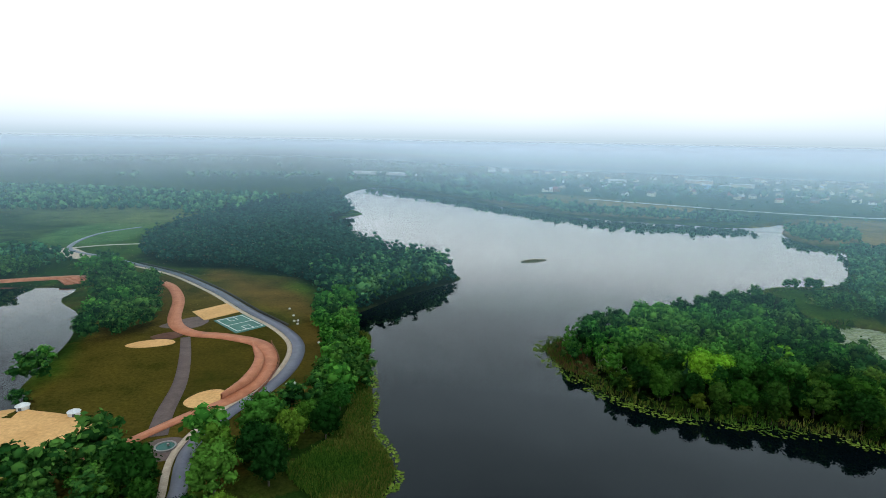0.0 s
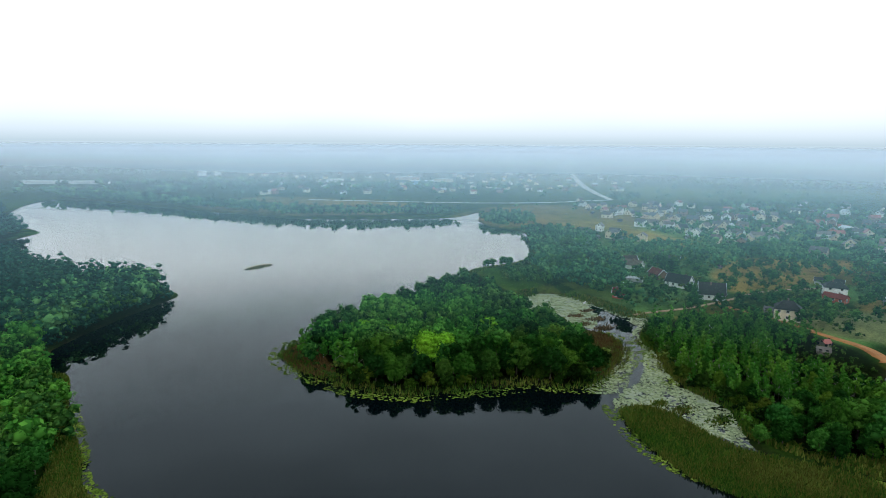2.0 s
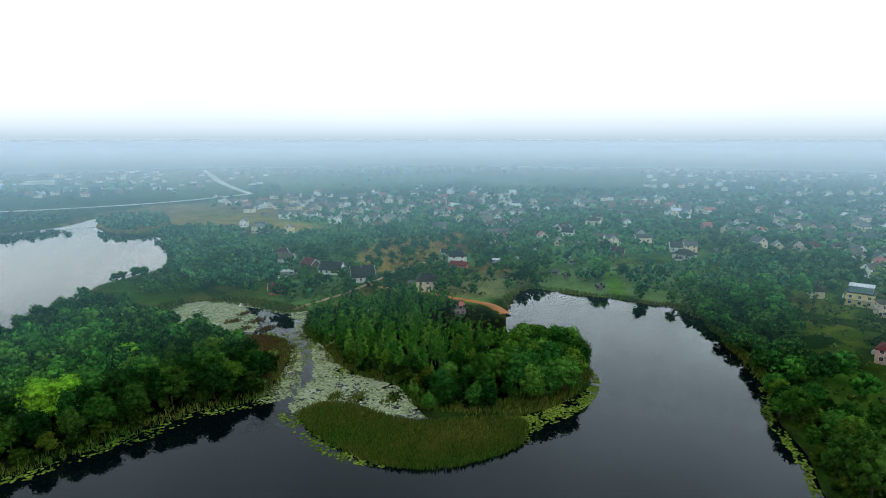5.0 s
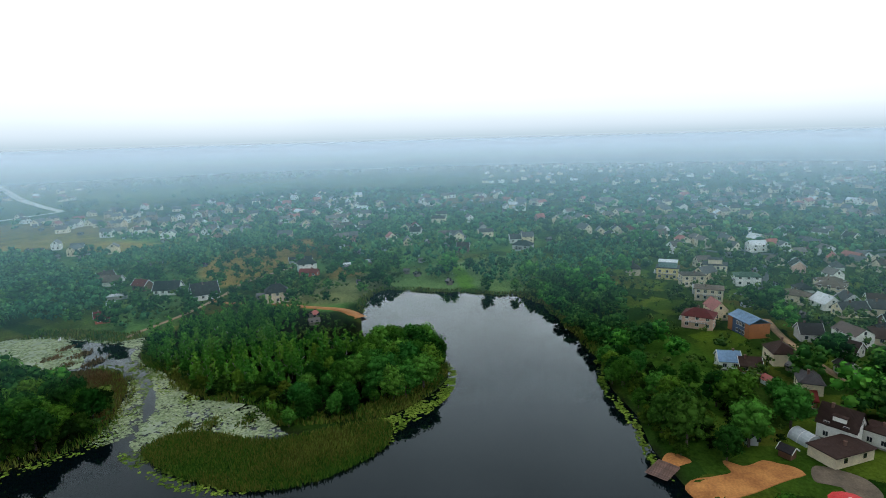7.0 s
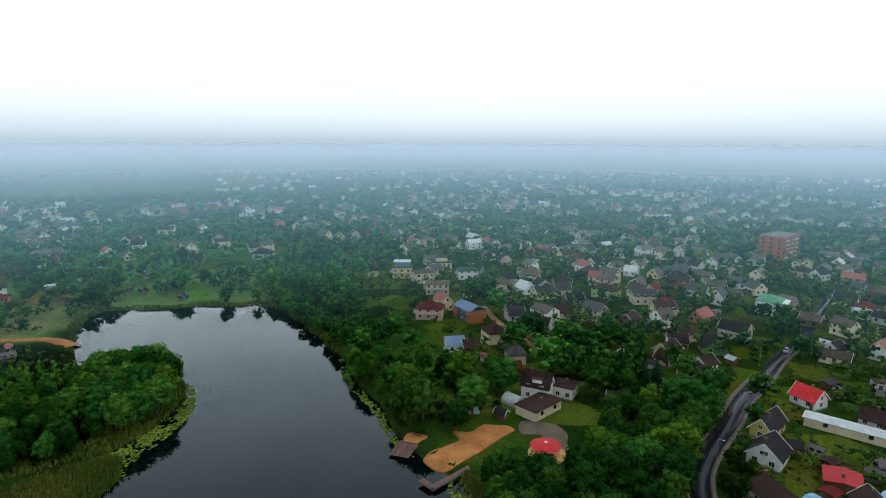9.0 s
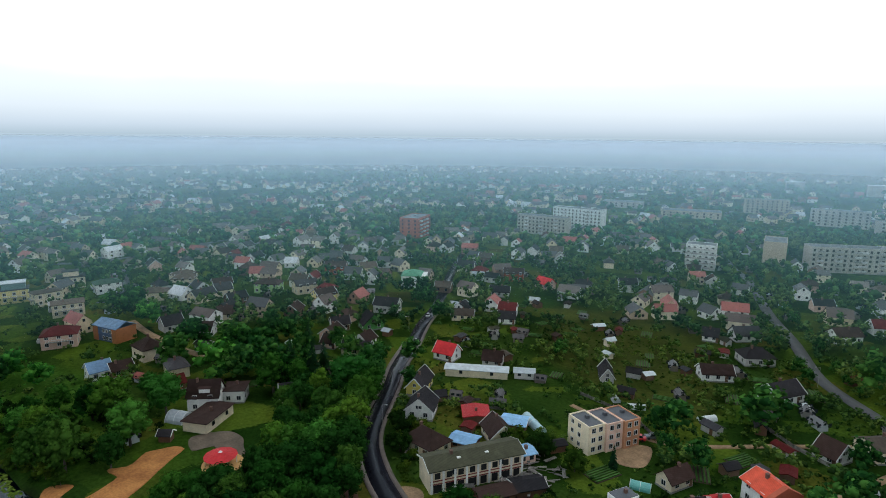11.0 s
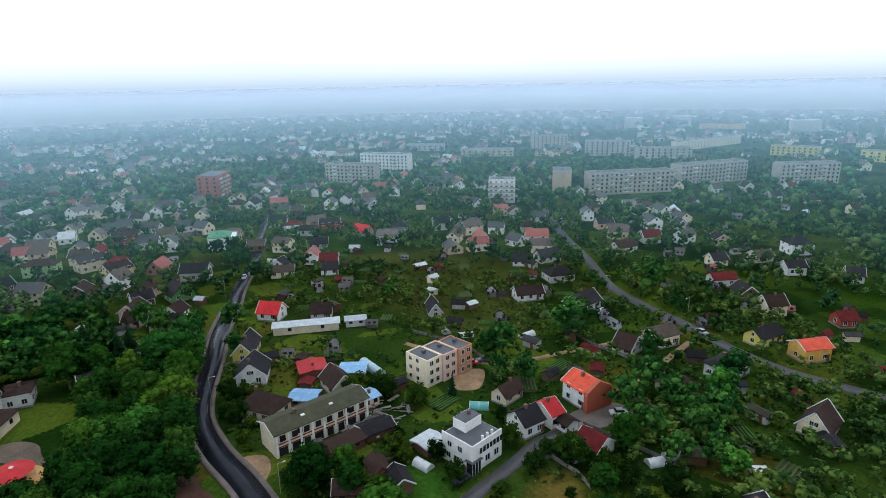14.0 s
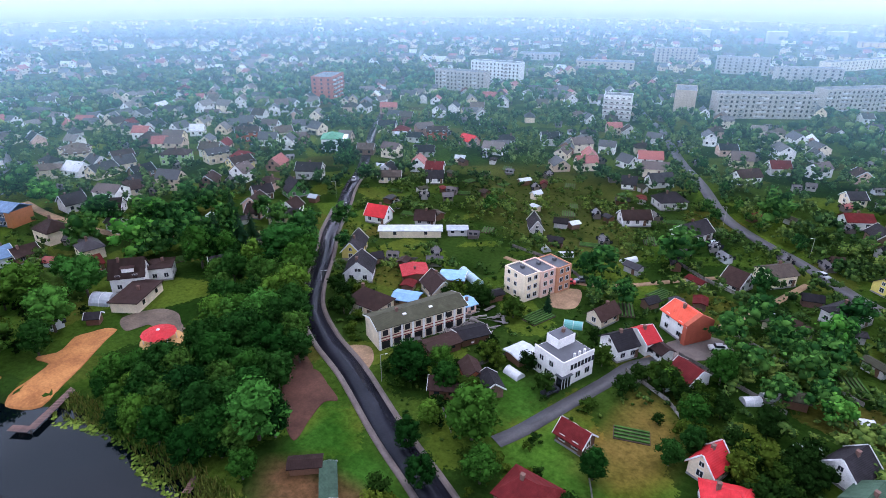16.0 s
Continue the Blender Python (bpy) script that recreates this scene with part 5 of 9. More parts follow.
house("gable", 141.6, -264.9, -143, 9.8, 8.0, 4.6, 2.6, "white", "slate")
house("gable", 174.6, -238.4, 171, 10.5, 7.0, 3.0, 3.0, "pink", "red")
house("gable", 196.4, -239.2, -143, 12.5, 8.0, 5.0, 2.4, "brick", "brown")
house("gable", 181.0, -208.4, -143, 11.0, 7.0, 3.0, 2.4, "grey", "slate")
house("gable", 210.8, -225.7, -143, 6.5, 5.0, 4.0, 0.8, "white", "tin")
house("gable", 202.0, -227.4, -161, 8.4, 6.0, 3.4, 2.0, "white", "slate")
house("gable", 198.5, -150.2, -150, 12.5, 8.0, 4.2, 3.0, "grey", "slate")
house("gable", 186.0, -131.0, -18, 9.0, 9.5, 3.0, 4.2, "leaf_green", "slate")
house("gable", 165.9, -109.1, -143, 11.5, 7.0, 3.0, 2.2, "cream", "slate")
house("gable", 193.4, -120.6, -112, 8.2, 7.0, 3.2, 2.6, "white", "slate")
house("gable", 148.3, -71.2, -114, 6.5, 5.5, 2.2, 4.2, "cream", "slate")
LAKE_VILLA = house("gable", 161.5, -51.6, 51, 8.6, 7.0, 4.6, 3.8, "white", "brown", label="white villa with a steep brown gable roof and a dormer")
bm = bmesh.new()
add_box(bm, -0.4, 1.9, 6.1, 3.0, 1.9, 1.3)
part("dormer", bm, WALL_MAT["white"], LAKE_VILLA, "white dormer with two windows")
bm = bmesh.new()
add_box(bm, -0.4, 1.9, 6.86, 3.5, 2.5, 0.2)
part("dormer_roof", bm, ROOF_MAT["brown"], LAKE_VILLA)
windows_on(LAKE_VILLA, -1.9, 1.1, 2.88, 6.1, 2, 0, True, small=0.7)
house("hip", 160.5, -60.2, 51, 6.0, 6.5, 4.0, 0.5, "white", "brown", label="white side wing of the villa with a low brown roof")
house("gable", 178.4, -106.3, -157, 6.5, 6.0, 2.6, 2.6, "pink", "brown")
house("hip", 265.5, -127.9, -143, 12.5, 8.0, 5.0, 2.2, "green", "brown")
house("gable", 276.0, -175.9, -136, 11.8, 8.0, 5.0, 2.2, "brick", "brown")
house("gable", 267.3, -192.1, -116, 9.3, 7.0, 3.2, 2.6, "cream", "tan")
house("gable", 230.8, -137.7, -94, 9.9, 8.0, 4.6, 2.4, "pale_yellow", "brown")
house("gable", 253.0, -141.0, -101, 10.9, 8.0, 4.6, 2.0, "cream", "grey_roof")
house("hip", 306.3, -101.8, -123, 11.0, 9.0, 4.6, 2.2, "cream", "tan")
house("hip", 290.5, -81.4, -120, 11.5, 8.0, 4.0, 2.0, "cream", "tan")
house("gable", 276.3, -108.4, -96, 7.8, 7.0, 3.4, 2.8, "cream", "grey_roof")
house("gable", 239.1, -92.4, -114, 6.5, 6.5, 2.8, 2.6, "cream", "brown")
house("gable", 224.3, -77.4, -134, 7.7, 7.0, 2.8, 2.6, "grey", "brown")
house("gable", 180.7, -49.0, -93, 6.5, 5.0, 2.4, 2.0, "brick", "maroon")
house("gable", 44.3, -256.0, -128, 12.4, 7.5, 3.6, 2.8, "white", "brown")
house("gable", 5.3, -251.1, -143, 7.8, 7.0, 3.2, 2.4, "cream", "slate")
house("gable", 2.8, -224.2, -149, 10.3, 7.0, 3.4, 2.0, "white", "maroon")
house("gable", -9.6, -173.8, -127, 11.5, 6.5, 3.2, 2.4, "yellow", "slate")
house("gable", -20.7, -167.2, -144, 9.6, 7.0, 4.6, 1.8, "orange_wall", "orange")
house("gable", -32.9, -197.5, -152, 6.5, 6.0, 3.0, 2.2, "brick", "maroon")
house("gable", -18.8, -127.1, -112, 9.0, 7.0, 2.6, 4.0, "cream", "brown")
house("hip", -26.6, -283.5, -152, 11.5, 10.0, 5.4, 3.0, "white", "slate")
house("gable", 2.2, -219.7, -142, 10.9, 7.0, 4.6, 1.4, "white", "maroon")
house("gable", 4.8, -253.0, -164, 7.9, 7.0, 3.0, 2.4, "white", "slate")
house("gable", -11.5, -264.3, -142, 9.5, 7.0, 3.0, 2.2, "cream", "tan")
house("gable", -43.1, -249.2, -179, 6.5, 8.0, 3.2, 2.6, "white", "slate")
house("gable", 44.5, -255.4, -131, 10.9, 7.0, 3.4, 2.6, "white", "brown")
house("hip", 296.7, -82.9, -87, 11.0, 9.0, 4.6, 2.0, "cream", "tan")
house("hip", 315.5, -104.7, -81, 11.5, 9.0, 4.6, 2.0, "cream", "tan")
house("gable", 206.4, -35.1, -89, 6.5, 6.5, 3.2, 2.4, "white", "blue")
house("gable", 204.5, -41.1, -89, 6.5, 6.0, 2.6, 2.0, "wood", "brown", label="low brown timber outbuilding beside a white cottage")
house("gable", 272.2, -96.6, -76, 11.4, 7.0, 3.4, 2.6, "cream", "grey_roof")
house("gable", 285.2, -112.3, -101, 9.1, 7.0, 4.0, 2.4, "cream", "brown")
house("gable", 257.8, -106.6, -87, 9.1, 6.0, 3.0, 2.4, "brown", "slate")
house("hip", 266.1, -127.8, -90, 11.0, 8.0, 5.0, 2.2, "green", "brown")
house("gable", 230.6, -79.9, -86, 9.7, 7.0, 2.8, 2.8, "wood", "brown")
house("gable", 184.6, -52.4, -92, 6.5, 5.0, 2.4, 2.0, "brick", "maroon")
house("gable", 276.5, 273.8, -74, 13.5, 7.0, 2.8, 2.8, "white", "tan")
house("gable", 286, 286, -20, 9.0, 6.0, 2.6, 2.6, "cream", "brown")
house("gable", 251, 246, -60, 9.0, 3.0, 2.0, 0.8, "grey", "tin", 4, "shed", "long low shed with a tin roof")
house("gable", 238, 238, -60, 4.0, 3.0, 2.0, 0.6, "white", "tin", 4, "shed", "small white garden shed")
house("gable", 345, 190, -60, 14.0, 5.0, 2.4, 1.6, "grey", "slate", 4, "shed", "long grey outbuilding behind a house")
house("gable", 270.2, 246.8, -99, 9.3, 6.0, 3.0, 2.6, "wood", "maroon")
house("gable", 264.5, 225.7, -73, 13.0, 8.0, 3.0, 3.8, "white", "slate")
house("gable", 259.0, 200.2, -44, 12.5, 9.5, 3.2, 5.0, "white", "slate")
house("hip", 258.9, 159.2, -56, 10.5, 8.0, 5.4, 3.6, "cream", "slate")
house("hip", 323.7, 175.0, -53, 10.5, 8.5, 5.0, 3.2, "white", "slate")
house("gable", 311.6, 167.5, -84, 10.3, 6.0, 2.6, 1.6, "brick", "maroon")
house("gable", 216.0, 221.8, -50, 6.5, 5.0, 2.6, 2.4, "brick", "maroon")
house("hip", 406.5, 52.1, -105, 12.5, 9.0, 3.0, 3.0, "grey", "slate")
house("gable", 454.4, 86.2, -68, 11.0, 7.0, 4.0, 2.0, "cream", "grey_roof", windows=4)
house("gable", 513.3, 138.2, -88, 12.0, 8.0, 6.0, 2.0, "cream", "brown", windows=4)
house("gable", 457.2, 144.1, -87, 8.9, 7.0, 3.4, 3.0, "white", "slate", windows=4)
house("gable", 603.1, 245.6, -90, 12.5, 7.0, 3.6, 1.6, "white", "tin", windows=4)
house("hip", 309.1, -138.7, -55, 9.1, 7.5, 4.1, 3.0, "brown", "brown", windows=4)
house("gable", 267.6, -155.1, -56, 8.9, 6.0, 3.3, 2.4, "pink", "maroon", windows=4)
house("gable", 296.0, -225.5, -53, 7.7, 7.2, 3.6, 2.3, "pink", "slate", windows=4)
house("gable", 221.7, -116.2, -53, 7.9, 6.3, 3.4, 2.4, "brown", "brown", windows=4)
house("gable", 371.1, -168.0, -64, 9.2, 7.9, 4.3, 2.4, "grey", "grey_roof", windows=4)
house("gable", 368.6, -186.5, 28, 8.3, 7.6, 3.8, 2.7, "brown", "slate", windows=4)
house("gable", 417.5, -222.6, -53, 8.3, 7.4, 3.3, 2.6, "white", "slate", windows=4)
house("gable", 375.9, -222.2, 23, 8.4, 6.8, 3.8, 2.5, "white", "tan", windows=4)
house("gable", 454.2, -287.7, 36, 8.0, 7.9, 3.3, 2.8, "pink", "grey_roof", windows=4)
house("gable", 348.7, -149.5, -61, 8.1, 6.9, 3.8, 2.8, "grey", "maroon", windows=4)
house("gable", 335.4, -156.6, -63, 9.9, 6.4, 3.7, 2.5, "white", "slate", windows=4)
house("gable", 245.4, -96.5, -56, 8.3, 6.4, 3.1, 2.3, "brown", "slate", windows=4)
house("gable", 236.3, -261.2, 29, 7.7, 7.2, 4.3, 2.2, "brown", "tan", windows=4)
house("gable", 269.7, -319.7, -52, 8.6, 6.1, 4.3, 2.2, "white", "slate", windows=4)
house("gable", 231.3, -304.4, -67, 8.9, 6.3, 4.3, 2.5, "white", "grey_roof", windows=4)
house("gable", 217.9, -311.6, 33, 8.6, 6.3, 4.3, 2.7, "white", "tan", windows=4)
house("hip", 177.1, -308.2, -58, 8.3, 6.5, 3.7, 2.9, "cream", "grey_roof", windows=4)
house("hip", 156.9, -333.5, 23, 8.7, 6.7, 3.1, 2.4, "pink", "tan", windows=4)
house("hip", 130.0, -289.0, 35, 9.5, 6.7, 3.8, 2.2, "grey", "slate", windows=4)
house("gable", 113.9, -305.8, -60, 8.2, 8.0, 4.0, 3.0, "grey", "brown", windows=4)
house("hip", 96.1, -277.7, 28, 9.4, 6.7, 3.4, 2.4, "cream", "brown", windows=4)
house("hip", 74.7, -335.3, 38, 9.1, 7.5, 4.2, 2.5, "pink", "brown", windows=4)
house("gable", 61.5, -298.9, 33, 9.9, 7.0, 3.7, 2.3, "pink", "slate", windows=4)
house("hip", 46.8, -353.8, 27, 9.3, 7.5, 3.2, 2.8, "cream", "tan", windows=4)
house("hip", 36.2, -359.5, 32, 8.9, 7.7, 3.4, 3.0, "white", "brown", windows=4)
house("gable", 21.5, -372.8, -54, 8.0, 7.5, 3.3, 2.8, "white", "brown", windows=4)
house("gable", 10.7, -429.8, 33, 7.8, 7.9, 3.7, 2.6, "white", "grey_roof", windows=4)
house("gable", 4.9, -394.8, 36, 7.7, 6.4, 4.0, 2.5, "grey", "grey_roof", windows=4)
house("gable", -23.6, -410.1, 37, 9.2, 7.1, 4.4, 2.6, "grey", "slate", windows=4)
house("hip", -44.5, -408.1, 29, 8.2, 6.7, 3.2, 2.5, "cream", "brown", windows=4)
house("gable", -73.7, -443.0, 35, 7.9, 6.8, 3.7, 2.4, "white", "tan", windows=4)
house("gable", -63.6, -384.9, 29, 9.2, 6.8, 3.5, 2.9, "cream", "brown", windows=4)
house("gable", 35.6, -278.9, 34, 9.9, 7.0, 3.7, 2.8, "white", "maroon", windows=4)
house("gable", 24.5, -311.9, -60, 8.3, 6.5, 3.0, 3.0, "grey", "grey_roof", windows=4)
house("gable", 5.2, -286.3, -60, 7.8, 7.2, 3.6, 2.4, "pink", "brown", windows=4)
house("gable", -22.7, -249.9, 27, 8.9, 6.5, 3.7, 2.2, "white", "slate", windows=4)
house("gable", -4.8, -210.3, -63, 9.0, 6.9, 3.9, 2.7, "brown", "slate", windows=4)
house("gable", -12.8, -199.6, 34, 8.1, 6.9, 4.3, 2.9, "cream", "brown", windows=4)
house("gable", 157.0, -185.3, 28, 8.6, 7.2, 4.0, 2.7, "white", "maroon", windows=4)
house("gable", 229.4, -235.8, 31, 9.6, 6.4, 3.4, 2.9, "cream", "slate", windows=4)
house("gable", 206.1, -193.7, 31, 9.1, 6.9, 3.4, 2.3, "brown", "tan", windows=4)
house("gable", 260.7, -360.7, -57, 8.6, 7.1, 3.1, 2.8, "grey", "maroon", windows=4)
house("gable", 230.8, -362.3, -55, 7.6, 7.4, 4.4, 3.0, "brown", "grey_roof", windows=4)
house("hip", 226.6, -446.7, 24, 8.0, 7.3, 4.3, 2.8, "white", "slate", windows=4)
house("gable", 193.5, -355.6, 34, 9.0, 6.8, 3.2, 2.7, "cream", "tan", windows=4)
house("gable", 134.3, -331.3, 23, 8.2, 7.1, 3.2, 2.5, "cream", "brown", windows=4)
house("hip", -60.0, -467.8, 24, 9.2, 7.0, 3.5, 2.7, "cream", "brown", windows=4)
house("gable", -8.2, -440.0, -59, 9.1, 7.0, 4.3, 2.6, "cream", "brown", windows=4)
house("gable", -35.8, -454.8, 34, 8.1, 7.5, 3.7, 2.3, "white", "maroon", windows=4)
house("gable", 447.1, -8.4, 20, 7.9, 7.4, 3.9, 2.3, "brown", "slate", windows=4)
house("hip", 476.9, -23.7, 21, 8.6, 6.8, 3.6, 3.0, "cream", "maroon", windows=4)
house("hip", 480.2, -38.0, 13, 8.5, 7.7, 4.3, 2.5, "pink", "brown", windows=4)
house("gable", 469.8, -62.5, 107, 9.8, 7.0, 3.3, 2.8, "white", "slate", windows=4)
house("hip", 503.7, -83.2, 115, 9.0, 6.7, 3.5, 2.3, "pink", "slate", windows=4)
house("hip", 508.7, -112.8, 18, 8.6, 7.7, 3.7, 2.7, "cream", "brown", windows=4)
house("gable", 493.5, -140.1, 19, 7.7, 6.1, 3.3, 2.2, "white", "brown", windows=4)
house("gable", 618.3, -83.3, 22, 8.3, 7.9, 4.3, 2.5, "white", "slate", windows=4)
house("hip", 437.8, -238.2, 107, 9.2, 7.3, 3.7, 3.0, "cream", "maroon", windows=4)
house("gable", 386.6, -230.2, 22, 9.2, 7.5, 3.2, 2.4, "cream", "tan", windows=4)
house("gable", 312.1, -211.4, 19, 8.1, 7.3, 4.3, 2.7, "white", "brown", windows=4)
house("hip", 287.8, -183.6, 22, 9.3, 6.5, 4.1, 2.3, "white", "slate", windows=4)
house("gable", 264.2, -145.4, 27, 9.9, 6.4, 4.0, 2.7, "white", "tan", windows=4)
house("hip", 238.4, -145.1, 22, 9.5, 6.2, 4.4, 2.3, "cream", "maroon", windows=4)
house("gable", 450.9, -166.1, 27, 8.6, 6.7, 3.6, 2.8, "cream", "brown", windows=4)
house("gable", 359.6, -146.5, 103, 8.3, 6.9, 4.2, 2.4, "cream", "brown", windows=4)
house("gable", 341.3, -146.3, 25, 9.4, 7.6, 3.4, 2.3, "cream", "grey_roof", windows=4)
house("hip", 477.8, -387.0, 26, 9.7, 7.8, 3.1, 2.8, "white", "maroon", windows=4)
house("hip", 286.5, -264.8, 24, 9.1, 7.5, 3.8, 2.6, "pink", "brown", windows=4)
house("gable", 278.5, -268.8, 105, 9.3, 6.5, 4.1, 2.5, "white", "slate", windows=4)
house("hip", 200.8, -130.0, 12, 8.2, 7.4, 3.4, 2.3, "pink", "brown", windows=4)
house("gable", 170.5, -116.1, 110, 8.0, 6.7, 3.2, 2.7, "white", "brown", windows=4)
house("gable", 185.3, -111.3, 118, 9.8, 6.9, 3.6, 2.6, "pink", "brown", windows=4)
house("gable", 173.2, -172.5, 111, 8.1, 7.4, 3.5, 2.6, "white", "slate", windows=4)
house("hip", 216.6, -233.3, 22, 8.4, 7.5, 3.3, 2.5, "white", "maroon", windows=4)
house("gable", 631.8, -5.8, 104, 8.5, 6.3, 4.2, 2.6, "cream", "slate", windows=4)
house("hip", 603.6, -30.8, 116, 9.3, 7.8, 3.3, 2.8, "grey", "grey_roof", windows=4)
house("hip", 828.2, 18.8, 25, 9.1, 7.6, 3.5, 2.2, "cream", "tan", windows=4)
house("hip", 737.3, -72.8, 109, 7.6, 7.4, 3.9, 2.6, "cream", "grey_roof", windows=4)
house("gable", 790.1, -214.5, 108, 9.5, 7.2, 4.3, 2.6, "cream", "tan", windows=4)
house("gable", 826.3, -263.9, 112, 9.0, 7.4, 3.7, 2.4, "cream", "slate", windows=4)
house("hip", 508.3, -216.7, 13, 9.7, 7.9, 3.6, 3.0, "cream", "slate", windows=4)
house("hip", 521.5, -252.0, 20, 9.4, 7.3, 4.3, 2.9, "brown", "maroon", windows=4)
house("gable", 429.1, 60.4, 108, 7.7, 6.2, 3.5, 2.8, "white", "grey_roof", windows=4)
house("gable", 484.3, 94.0, 25, 9.4, 7.1, 3.3, 2.7, "grey", "grey_roof", windows=4)
house("gable", 555.2, 145.9, 115, 9.7, 7.4, 4.4, 2.4, "cream", "brown", windows=4)
house("gable", 481.6, 151.2, 22, 9.5, 6.2, 4.3, 2.3, "white", "maroon", windows=4)
house("gable", 632.2, 256.6, 110, 8.9, 7.3, 3.9, 2.6, "white", "grey_roof", windows=4)
house("gable", 463.2, 302.7, -6, 9.0, 6.5, 3.6, 2.3, "grey", "brown", windows=4)
house("gable", 774.3, 471.3, 94, 8.2, 7.1, 3.8, 2.5, "grey", "tan", windows=4)
house("gable", 797.1, 428.8, 97, 7.7, 7.0, 4.2, 3.0, "grey", "brown", windows=4)
house("gable", 786.9, 378.8, -6, 8.1, 7.4, 4.2, 2.6, "cream", "slate", windows=4)
house("gable", 668.6, 478.2, 3, 8.3, 6.7, 4.1, 2.7, "white", "brown", windows=4)
house("gable", 437.2, 374.8, -5, 9.8, 7.9, 3.9, 3.0, "cream", "slate", windows=4)
house("gable", 569.0, 527.5, 97, 8.3, 6.3, 4.2, 3.0, "pink", "slate", windows=4)
house("gable", 547.0, 489.5, 88, 8.7, 6.0, 4.4, 3.0, "white", "brown", windows=4)
house("gable", 680.8, 400.3, 5, 8.4, 7.5, 3.7, 3.0, "brown", "slate", windows=4)
house("gable", 600.9, 207.6, 1, 10.0, 7.5, 3.3, 2.5, "white", "slate", windows=4)
house("gable", 472.7, 156.4, -4, 8.2, 6.7, 4.2, 2.6, "cream", "brown", windows=4)
house("hip", 743.0, 176.4, 96, 9.3, 6.3, 4.4, 2.6, "white", "brown", windows=4)
house("gable", 709.3, 133.6, 95, 8.1, 6.9, 3.2, 2.3, "pink", "maroon", windows=4)
house("gable", 470.2, -13.3, 8, 7.6, 7.1, 4.3, 2.9, "cream", "slate", windows=4)
house("gable", 585.0, -29.7, -7, 8.6, 6.9, 3.1, 2.4, "pink", "brown", windows=4)
house("hip", 706.3, -62.9, -5, 8.5, 7.6, 3.6, 2.7, "brown", "brown", windows=4)
house("gable", 448.8, -57.2, 6, 8.6, 7.4, 4.1, 2.9, "white", "grey_roof", windows=4)
house("gable", 607.9, -129.3, 92, 8.5, 7.8, 4.2, 2.4, "cream", "brown", windows=4)
house("gable", 797.3, -230.0, 83, 7.8, 6.5, 4.3, 3.0, "cream", "slate", windows=4)
house("hip", 799.9, -179.8, -3, 7.8, 7.3, 3.5, 2.4, "grey", "tan", windows=4)
house("gable", 762.5, -249.2, 7, 7.8, 6.8, 3.4, 2.9, "cream", "tan", windows=4)
house("hip", 357.3, -123.0, -8, 7.9, 6.0, 3.0, 2.5, "white", "grey_roof", windows=4)
house("gable", 355.0, -102.9, -7, 9.4, 6.8, 3.7, 2.7, "pink", "slate", windows=4)
house("hip", 306.0, -89.8, 7, 8.5, 6.7, 3.0, 2.4, "white", "slate", windows=4)
house("gable", 284.1, -100.4, 1, 8.4, 7.1, 4.0, 2.9, "white", "grey_roof", windows=4)
house("gable", 239.3, -70.2, 90, 7.6, 7.5, 3.2, 2.9, "grey", "slate", windows=4)
house("gable", 204.8, -70.0, 3, 7.9, 6.2, 3.4, 2.2, "grey", "grey_roof", windows=4)
house("hip", 214.0, -53.2, 6, 9.0, 7.8, 4.3, 2.9, "cream", "brown", windows=4)
house("hip", 191.4, -54.3, -8, 8.4, 6.2, 3.6, 2.8, "cream", "grey_roof", windows=4)
house("hip", 338.0, -15.4, 3, 8.5, 6.8, 3.7, 2.6, "cream", "brown", windows=4)
house("hip", 484.1, -18.3, 7, 9.3, 7.2, 3.1, 2.8, "grey", "brown", windows=4)
house("gable", 394.6, 184.5, 6, 9.2, 6.5, 3.6, 2.4, "white", "slate", windows=4)
house("gable", 392.7, 91.8, 97, 8.3, 7.3, 3.7, 2.5, "brown", "brown", windows=4)
house("hip", 470.1, 196.0, 85, 8.0, 6.2, 3.5, 2.3, "white", "grey_roof", windows=4)


def villa_parts(root, L, D, hw, balcony_at=(), attic=None, rail=True):
    """Balconies round a villa, in its own axes, and a storey set back on its roof."""
    for turn_w, span, out, z in balcony_at:
        m = Matrix.Rotation(radians(turn_w), 4, "Z")
        bm = bmesh.new()
        add_box(bm, 0, -out / 2 - 0.6, z, span, 1.2, 0.18, m)
        balcony = part("balcony", bm, PLINTH, root)
        if rail:
            bm = bmesh.new()
            add_box(bm, 0, -out / 2 - 1.15, z + 0.95, span, 0.08, 0.08, m)
            for i in range(int(span / 0.9) + 1):
                add_box(bm, -span / 2 + 0.05 + i * 0.9 * (span - 0.1) / (0.9 * int(span / 0.9)), -out / 2 - 1.15, z + 0.52, 0.07, 0.07, 0.9, m)
            part("railing", bm, TRIM, balcony)
    if attic:
        w, d, h, wall, roof = attic
        bm = bmesh.new()
        add_box(bm, 0, 0, hw + h / 2 + 0.3, w, d, h)
        part("attic", bm, wall, root)
        bm = bmesh.new()
        add_box(bm, 0, 0, hw + h + 0.4, w + 0.7, d + 0.7, 0.2)
        part("attic_roof", bm, roof, root)


def villa(kind, x, y, turn, L, D, hw, hr, wall, roof, label, **extra):
    root = house(kind, x, y, turn, L, D, hw, hr, wall, roof, label=label)
    villa_parts(root, L, D, hw, **extra)


